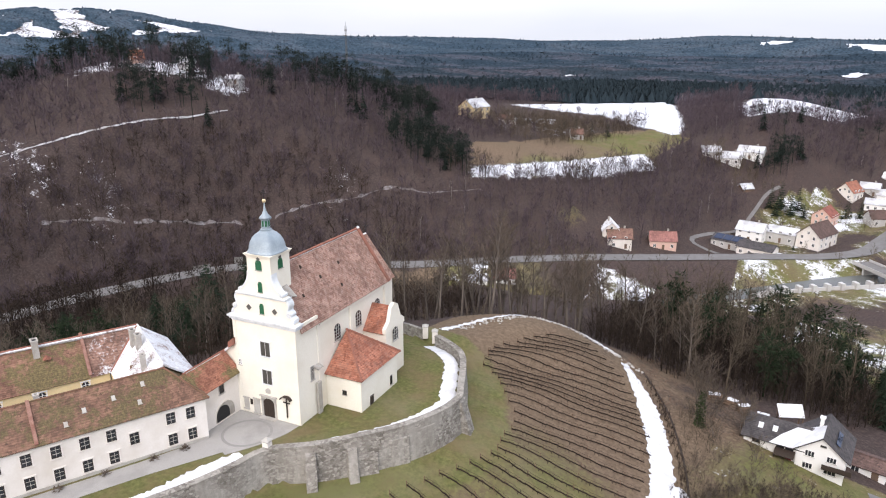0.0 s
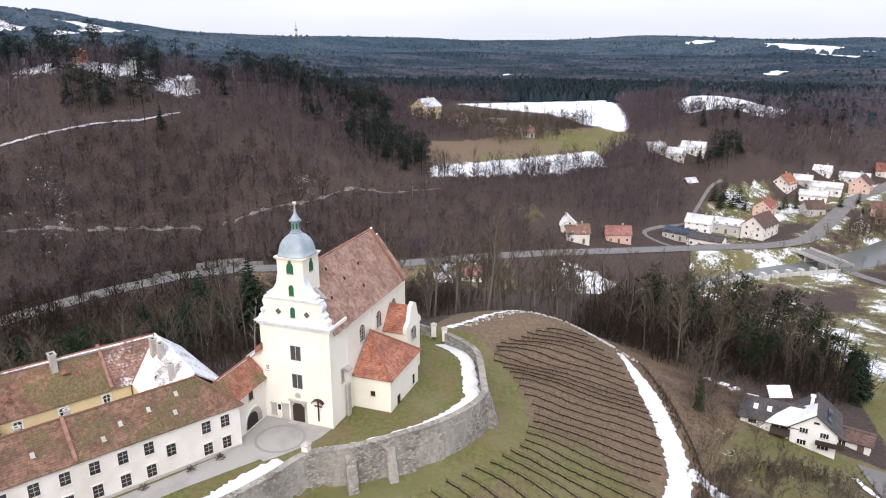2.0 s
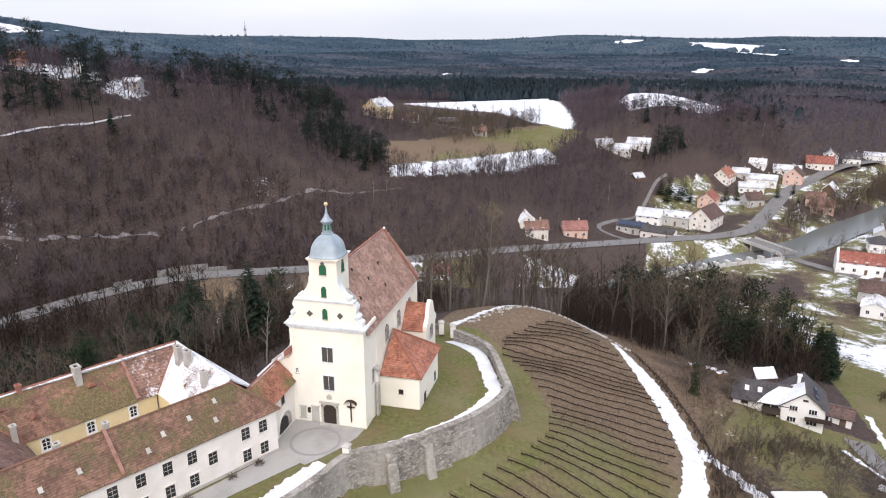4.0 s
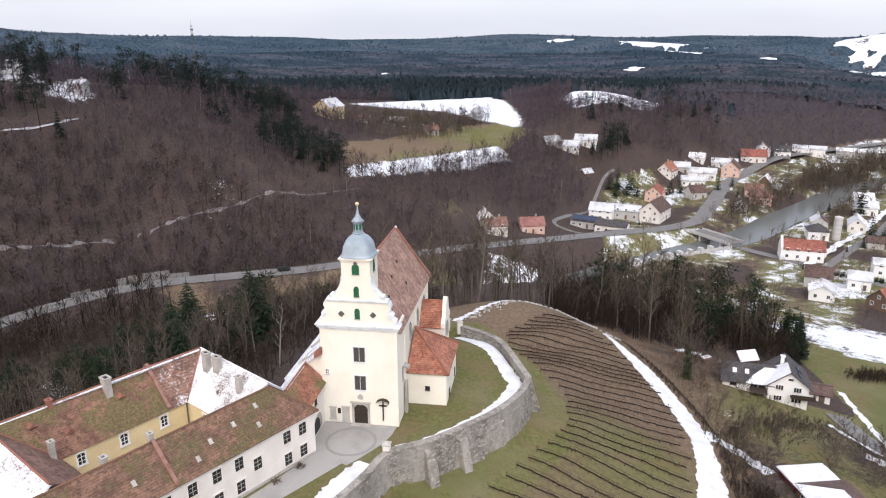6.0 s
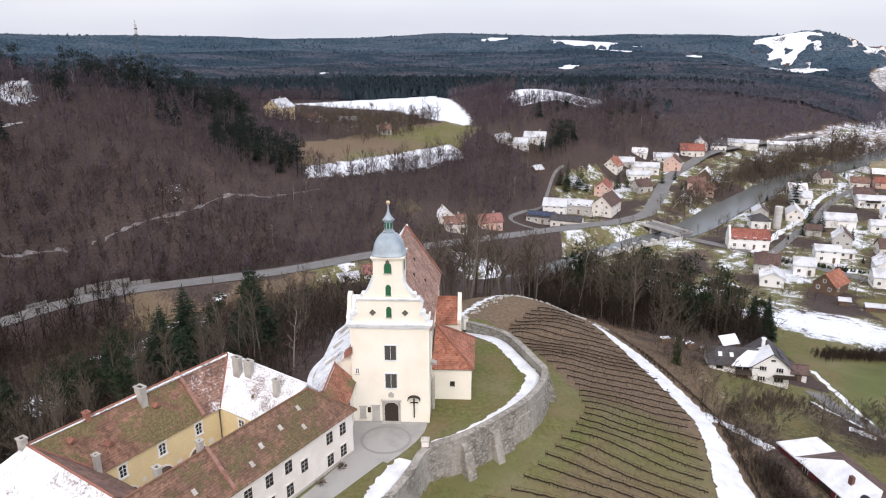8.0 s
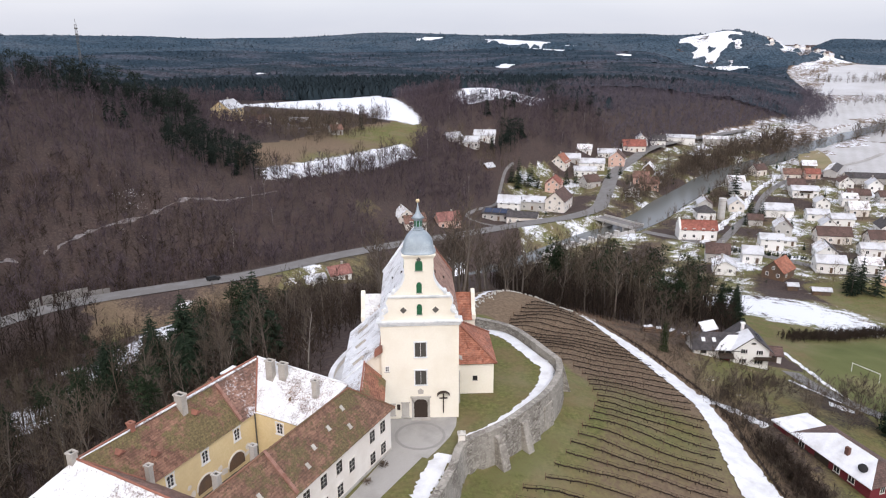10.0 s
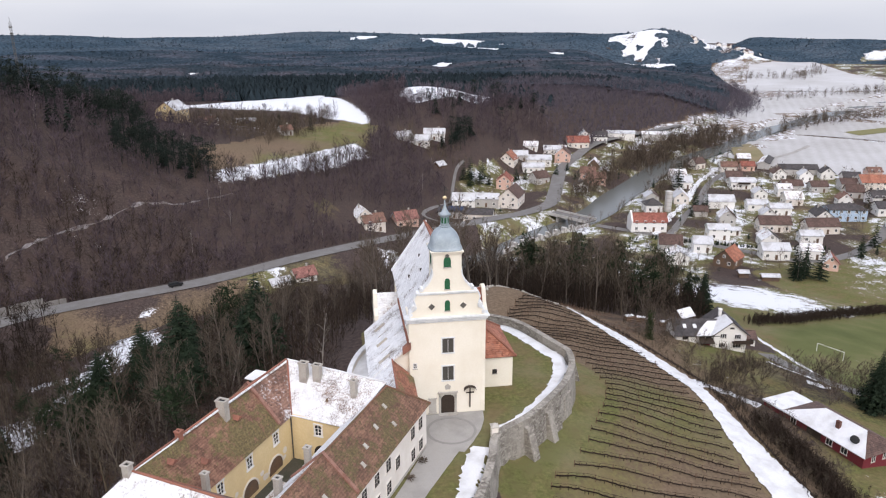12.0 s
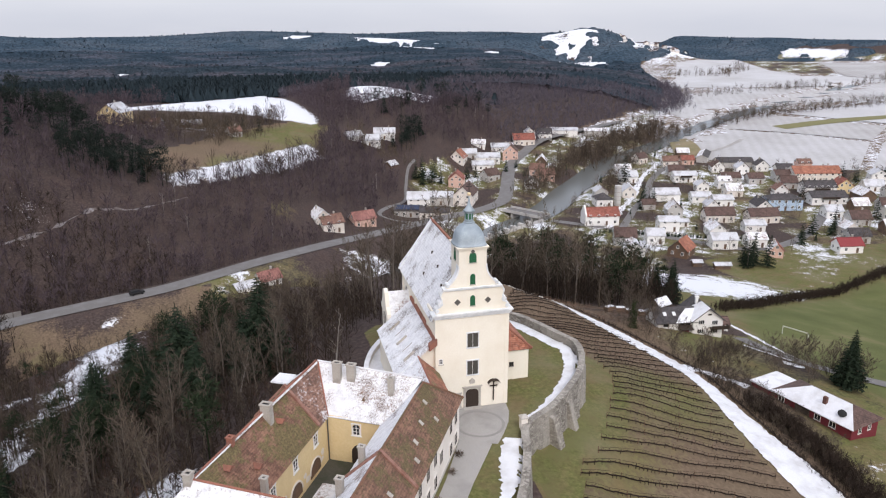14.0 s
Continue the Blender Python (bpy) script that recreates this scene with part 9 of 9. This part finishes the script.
    near_fields = (((230.9, 343.3), (291.2, 409.9), (343.5, 360), (371.4, 315.6), (309.2, 258.3), (255.4, 291.8)), ((377.3, 310.3), (314.5, 254.4), (390.6, 188.4), (679.2, 131.9), (660.8, 286.7), (431.6, 349.6)), ((346.7, 362.1), (295.3, 411.7), (381.2, 429), (424, 355), (376.9, 320.2)), ((396, 430.2), (518.9, 449.5), (643.6, 407.7), (659, 301.8), (433.5, 358.1)))
    far_fields = (((314.9, 482.7), (303, 417.9), (404.9, 481.9), (527.4, 459.5), (683.3, 495.8), (668, 574.1), (556, 566.3), (457.7, 590.1), (363.7, 545.4)), ((410.9, 623.2), (460.6, 599.3), (553.9, 576.6), (665.7, 584.6), (651.4, 652.1), (610.1, 670.6), (628.7, 753.2), (707.1, 935.8), (639.4, 932.6), (579.1, 899.5)), ((670.9, 586.5), (656.1, 654.1), (751.9, 800.2), (768.5, 830.5), (927.5, 737.7), (1171.7, 400.9), (971.4, 114.9), (685.1, 138.9), (649.4, 406.7), (687.9, 500.8)))
    for k, outline in enumerate(near_fields + far_fields):
        bm = bmesh.new()
        bm.faces.new([bm.verts.new((x, y, 0)) for x, y in outline])
        for axis in (0, 1):
            side = Vector((1 - axis, axis, 0))
            for cut in np.arange(min(p[axis] for p in outline) + 9, max(p[axis] for p in outline), 18.0):
                bmesh.ops.bisect_plane(bm, geom=bm.verts[:] + bm.edges[:] + bm.faces[:], plane_co=side * float(cut), plane_no=side)
        for v, z in zip(bm.verts, relief([v.co.x for v in bm.verts], [v.co.y for v in bm.verts])):
            v.co.z = z + 0.35 + 0.02 * k
        tagged(new("field", finish("field", bm, greys[(0, 0, 2, 1, 0, 1, 2)[k]])), "winter field with drill rows under thin grey snow", "field", kind="structure")
    ribbon("field_track", ((235.1, 315.8), (258.5, 329.5), (278.5, 339.2), (300.6, 355.1)), 3.0, GRAVEL, "muddy track through the snowy field", "track", 0.55, 12.0)
    ribbon("fallow_strip", ((239.7, 323.5), (253.8, 353.1), (260.9, 382.4)), 18, plain("fallow_grass", (0.2, 0.16, 0.09), (0.28, 0.23, 0.14), 0.5, c=(0.16, 0.15, 0.07)), "strip of yellowed fallow grass beside the fields", "field", 0.75, 10.0)
    ribbon("grass_strip", ((350.9, 380.9), (417.3, 386.9), (533.2, 378.4), (649.7, 368.9)), 14, plain("winter_grass", (0.15, 0.15, 0.06), (0.21, 0.19, 0.09), 0.5), "green strip between snowy fields", "field", 0.6, 20.0)
    # car on the valley road
    car = thing("car", pose(-66, 142.5, height(-66, 142.5) + 0.3, 0, 0, 28), "dark estate car driving on the valley road", "car")
    bm = bmesh.new()
    prism(bm, [(-2.2, 0.35), (2.2, 0.35), (2.2, 0.85), (1.2, 0.95), (0.6, 1.45), (-1.9, 1.45), (-2.2, 0.95)], -0.85, 0.85)
    bmesh.ops.bevel(bm, geom=list(bm.edges), offset=0.08, segments=2, affect="EDGES")
    body = part("body", bm, IRON, car)
    bm = bmesh.new()
    prism(bm, [(1.05, 1.0), (0.6, 1.38), (-1.8, 1.38), (-2.0, 1.0)], -0.87, 0.87)
    part("side_glass", bm, GLASS, car)
    for x in (-1.35, 1.35):
        for y in (-0.85, 0.85):
            bm = bmesh.new()
            bmesh.ops.create_cone(bm, cap_ends=True, segments=14, radius1=0.33, radius2=0.33, depth=0.2, matrix=pose(x, y, 0.33, 90))
            part("wheel", bm, IRON, car)
    # noise barrier along the road
    BARRIER = plain("weathered_panel", (0.19, 0.18, 0.17), (0.26, 0.25, 0.24), 1.5, 0.9, c=(0.15, 0.14, 0.13), big=0.3)
    nb = thing("noise_barrier", pose(0, 0, 0), "grey panel fence along the valley road", "fence", kind="structure")
    line = smooth_line([(x, y) for x, y in ROAD[2:7]], 1.0)
    for first, last, step, tall in ((27, 42, 3, 2.6), (42, 48, 2, 1.3), (14, 20, 3, 1.6)):
        for k in range(first, last, step):
            a, b = line[k + 34], line[k + step + 34]
            v = (b - a).normalized()
            mid = (a + b) / 2 + Vector((-v.y, v.x, 0)) * 5.2
            bm = bmesh.new()
            box(bm, -step / 2 + 0.04, step / 2 - 0.04, -0.09, 0.09, -1.5, tall, pose(mid.x, mid.y, height(mid.x, mid.y), 0, 0, math.degrees(math.atan2(v.y, v.x))))
            part("panel", bm, BARRIER, nb)


build_valley_things()


def build_hill_woods():
    X, Y, rng = scatter(-420, 130, -40, 470, 3.7, 31)
    e, _ = line_distance(X, Y, FOOT)
    keep = (e > 1.5) & ~open_land(X, Y) & (Y < 440)
    path = np.minimum(np.abs(line_distance(X, Y, ((-240, 55), (-187, 91), (-166, 125), (-147, 160)))[0]), np.abs(line_distance(X, Y, ((-164, 85), (-119, 146), (-84, 180), (-55, 204)))[0]))
    keep &= path > 2.2
    keep &= ~((X > 30) & (X < 110) & (Y > 240) & (Y < 420) & (e < 3))
    for hx, hy in HOUSE_PLOTS:
        keep &= np.hypot(X - hx, Y - hy) > (5 if hx < -140 else 9)
    pines = within(X, Y, ((-96, 196), (-86, 196), (-75, 197), (-66, 201), (-57, 208), (-62, 216), (-76, 224), (-90, 228), (-100, 220), (-101, 206)))
    crest = np.zeros(len(X), bool)
    for cx, cy, r, share in ((-229, 131, 9, 0.7), (-212, 142, 8, 0.7), (-200, 154, 9, 0.8), (-187, 150, 7, 0.5), (-172, 137, 7, 0.45), (-162, 141, 9, 0.5), (-153, 152, 8, 0.45), (-165, 165, 8, 0.5), (-176, 172, 8, 0.6), (-151, 190, 6, 0.4), (-147, 220, 6, 0.7), (-140, 226, 7, 0.8), (-132, 231, 7, 0.85), (-124, 236, 7, 0.85), (-116, 241, 7, 0.85), (-109, 247, 7, 0.85), (-103, 253, 6, 0.8), (-155, 212, 6, 0.4), (-195, 170, 60, 0.03), (-128, 236, 34, 0.12)):
        crest |= (np.hypot(X - cx, Y - cy) < r) & (rng.random(len(X)) < share)
    crest |= (X > 40) & (Y > 285) & (Y < 440) & (rng.random(len(X)) < np.where((np.abs(X - 55) < 9) & (np.abs(Y - 324) < 12), 0.7, 0.05))
    dark = keep & (pines | crest)
    light = keep & ~dark & (rng.random(len(X)) < 0.94)
    forms = [far_bare(600 + k, 7.5 + k, 47, 0.23, 0.14, 0.34) for k in range(6)]
    V, F = plant(forms, X[light], Y[light], rng.uniform(0.55, 1.12, int(light.sum())), 32)
    tagged(new("hill_wood", mesh_from("hill_wood", V, F, HILL_TWIGS)), "purple-brown leafless wood covering the hill across the valley", "wood", kind="stuff")
    cones = [far_pine(700 + k, 11 + 0.7 * k, 420) for k in range(5)] + [far_conifer(710, 12, 15)]
    V, F = plant(cones, X[dark], Y[dark], rng.uniform(0.65, 1.1, int(dark.sum())) * np.where(crest[dark], 1.25, 1.0), 33)
    tagged(new("conifer_stand", mesh_from("conifer_stand", V, F, HILL_NEEDLES)), "dark green conifer stand on the hill", "wood", kind="stuff")
    # dark brush on the lower slope above the road
    U, W, rng = scatter(-240, -40, -20, 175, 3.4, 36)
    e2, _ = line_distance(U, W, FOOT)
    k3 = (e2 > 2) & (e2 < 42) & (U < -60) & ~open_land(U, W) & (rng.random(len(U)) < 0.85)
    scrub = [far_bare(640 + k, 6.0 + k, 40, 0.2, 0.1, 0.34) for k in range(4)]
    V, F = plant(scrub, U[k3], W[k3], rng.uniform(0.6, 1.15, int(k3.sum())), 37)
    tagged(new("slope_brush", mesh_from("slope_brush", V, F, THICKET)), "dark leafless brush on the lower slope above the road", "thicket", kind="stuff")
    # trees between the road and the stream at the western end of the valley
    U, W, rng = scatter(-150, -82, -60, 128, 3.3, 38)
    r2, _ = line_distance(U, W, ROAD)
    k3 = (r2 < -6.5) & (r2 > -34) & (U < -86 - 0.1 * (W - 60)) & (W < 128) & (rng.random(len(U)) < 0.9)
    tall = [far_bare(650 + k, 10.0 + k, 64, 0.17, 0.1, 0.3) for k in range(4)] + [far_pine(660 + k, 11 + k, 260) for k in range(2)]
    V, F = plant(tall, U[k3], W[k3], rng.uniform(0.7, 1.15, int(k3.sum())), 39)
    tagged(new("roadside_wood", mesh_from("roadside_wood", V, F, THICKET)), "dark trees between the road and the stream", "wood", kind="stuff")
    # pale birch stems here and there
    birch = light & (rng.random(len(X)) < 0.012)
    stems = Cloud()
    for x, y in zip(X[birch], Y[birch]):
        z = height(float(x), float(y))
        stems.tube((x, y, z), (x + random.uniform(-0.8, 0.8), y + random.uniform(-0.8, 0.8), z + random.uniform(6, 9.5)), 0.1, 0.04, 4)
        for k in range(7):
            stems.blade((x, y, z + 4 + 0.6 * k), (random.uniform(-1, 1), random.uniform(-1, 1), 1.6), 0.14, random)
    tagged(new("birches", mesh_from("birches", stems.V, stems.F, BIRCH)), "pale birch stems among the darker wood", "wood", kind="stuff")
    build_far_woods()


def ragged(X, Y):
    """An uneven pattern of clumps between -1 and 1."""
    return 0.45 * np.sin(X / 9.0 + 1.7 * np.sin(Y / 13.0)) * np.sin(Y / 6.0 + np.sin(X / 21.0)) + 0.35 * np.sin(X / 4.1 + Y / 7.7) * np.sin(Y / 3.7 - X / 11.0) + 0.3 * np.sin(X / 23.0 + Y / 31.0)


def wooded(X, Y):
    """Where the far country is under trees."""
    span = np.hypot(X - VIEWPOINT[0], Y - VIEWPOINT[1])
    e, _ = line_distance(X, Y, FOOT)
    keep = ~open_land(X, Y) & ~within(X, Y, PLAIN) & ((e > 4) | (span > 1215))
    for px, py, across, deep in FAR_PATCHES:
        keep &= knoll(X, Y, px, py, across, deep) < 0.5 + 0.3 * ragged(X, Y)
    keep &= knoll(X, Y, 590, 1000, 55, 50) < 0.55 + 0.3 * np.sin(X / 6.0) * np.sin(Y / 5.0)
    keep &= ~((knoll(X, Y, -1060, 800, 250, 130) > 0.2) & ridge_fields(X, Y))
    return keep & ~((knoll(X, Y, 860, 850, 130, 120) > 0.45) & (np.sin(X / 17.0) * np.sin(Y / 13.0) > -0.2))


def build_far_woods():
    """Woods rolling away to the skyline: single trees on the near belt, then closed canopy with trees standing out of it."""
    X, Y, rng = scatter(-620, 520, 260, 660, 4.0, 41)
    span = np.hypot(X - VIEWPOINT[0], Y - VIEWPOINT[1])
    keep = wooded(X, Y) & (span < 715) & ((Y > 440) | (X < -420) | (X > 130))
    # leafless wood on the valley side, a dark spruce belt behind it
    edge = np.interp(X, (-60, 20, 125, 200, 275, 330, 400), (420, 530, 565, 590, 600, 650, 720)) + 18 * np.sin(X / 21.0) + rng.normal(0, 8, len(X))
    con = (Y > edge) | ((X > 20) & (X < 150) & (Y > 440) & (Y < 520) & (rng.random(len(X)) < 0.2))
    a, b = keep & con, keep & ~con
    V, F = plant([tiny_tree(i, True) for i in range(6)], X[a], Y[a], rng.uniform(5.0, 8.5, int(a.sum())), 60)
    tagged(new("spruce_belt", mesh_from("spruce_belt", V, F, HAZED_NEEDLES)), "dark spruce forest along the plateau, tinted blue for haze", "wood", kind="stuff")
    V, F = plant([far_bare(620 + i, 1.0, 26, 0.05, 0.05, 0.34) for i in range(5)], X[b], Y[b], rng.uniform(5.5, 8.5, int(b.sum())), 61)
    tagged(new("valley_wood", mesh_from("valley_wood", V, F, HAZED_TWIGS)), "leafless wood on the valley side", "wood", kind="stuff")
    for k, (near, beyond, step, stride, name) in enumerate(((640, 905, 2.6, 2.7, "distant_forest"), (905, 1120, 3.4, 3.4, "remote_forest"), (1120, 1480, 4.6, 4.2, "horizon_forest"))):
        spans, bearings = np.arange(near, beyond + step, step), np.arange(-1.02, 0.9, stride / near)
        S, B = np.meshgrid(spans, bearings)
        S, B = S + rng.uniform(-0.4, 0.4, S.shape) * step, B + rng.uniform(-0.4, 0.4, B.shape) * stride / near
        X, Y = VIEWPOINT[0] + S * np.sin(B), VIEWPOINT[1] + S * np.cos(B)
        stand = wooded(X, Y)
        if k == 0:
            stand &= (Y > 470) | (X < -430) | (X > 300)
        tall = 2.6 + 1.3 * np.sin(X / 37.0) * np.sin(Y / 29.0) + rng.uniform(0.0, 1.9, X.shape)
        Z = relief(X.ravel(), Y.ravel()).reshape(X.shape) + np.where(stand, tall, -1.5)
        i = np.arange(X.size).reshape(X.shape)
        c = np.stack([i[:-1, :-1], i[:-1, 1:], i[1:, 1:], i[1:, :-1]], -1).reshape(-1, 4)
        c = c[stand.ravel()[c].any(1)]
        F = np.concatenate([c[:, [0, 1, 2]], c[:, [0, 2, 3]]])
        tagged(new(name, mesh_from(name, np.stack([X, Y, Z], -1).reshape(-1, 3), F, HAZED_FOREST[k])), "forest of conifers and bare trees rolling to the horizon, tinted for haze", "wood", kind="stuff")
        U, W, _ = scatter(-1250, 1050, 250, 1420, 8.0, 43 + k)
        wide = np.hypot(U - VIEWPOINT[0], W - VIEWPOINT[1])
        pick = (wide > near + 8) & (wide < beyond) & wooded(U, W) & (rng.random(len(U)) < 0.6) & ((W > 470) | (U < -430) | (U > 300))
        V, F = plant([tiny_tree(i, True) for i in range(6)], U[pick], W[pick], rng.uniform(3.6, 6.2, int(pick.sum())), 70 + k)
        tagged(new("forest_trees", mesh_from("forest_trees", V, F, HAZED_FOREST[k])), "conifers standing out of the far forest", "wood", kind="stuff")


def hazed_forest_material(name, dark, mid, bare):
    """Far woods: spruce stands, mixed wood and bare stands in broad patches, haze mixed into every tone."""
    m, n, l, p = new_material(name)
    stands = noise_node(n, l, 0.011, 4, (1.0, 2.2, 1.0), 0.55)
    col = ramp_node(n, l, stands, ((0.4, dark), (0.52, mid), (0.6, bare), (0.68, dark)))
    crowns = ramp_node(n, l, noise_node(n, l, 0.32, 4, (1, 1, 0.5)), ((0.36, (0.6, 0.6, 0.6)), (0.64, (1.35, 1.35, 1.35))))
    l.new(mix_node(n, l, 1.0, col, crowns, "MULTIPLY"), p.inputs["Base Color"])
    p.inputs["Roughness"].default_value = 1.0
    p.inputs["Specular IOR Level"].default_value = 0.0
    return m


# haze painted into the base colours, bluer and paler from ring to ring
HAZED_FOREST = (hazed_forest_material("distant_forest", (0.027, 0.039, 0.05), (0.04, 0.05, 0.062), (0.07, 0.068, 0.082)),
          hazed_forest_material("remote_forest", (0.028, 0.043, 0.059), (0.042, 0.057, 0.074), (0.068, 0.075, 0.096)),
          hazed_forest_material("horizon_forest", (0.04, 0.062, 0.085), (0.053, 0.076, 0.1), (0.07, 0.09, 0.114)))
build_hill_woods()
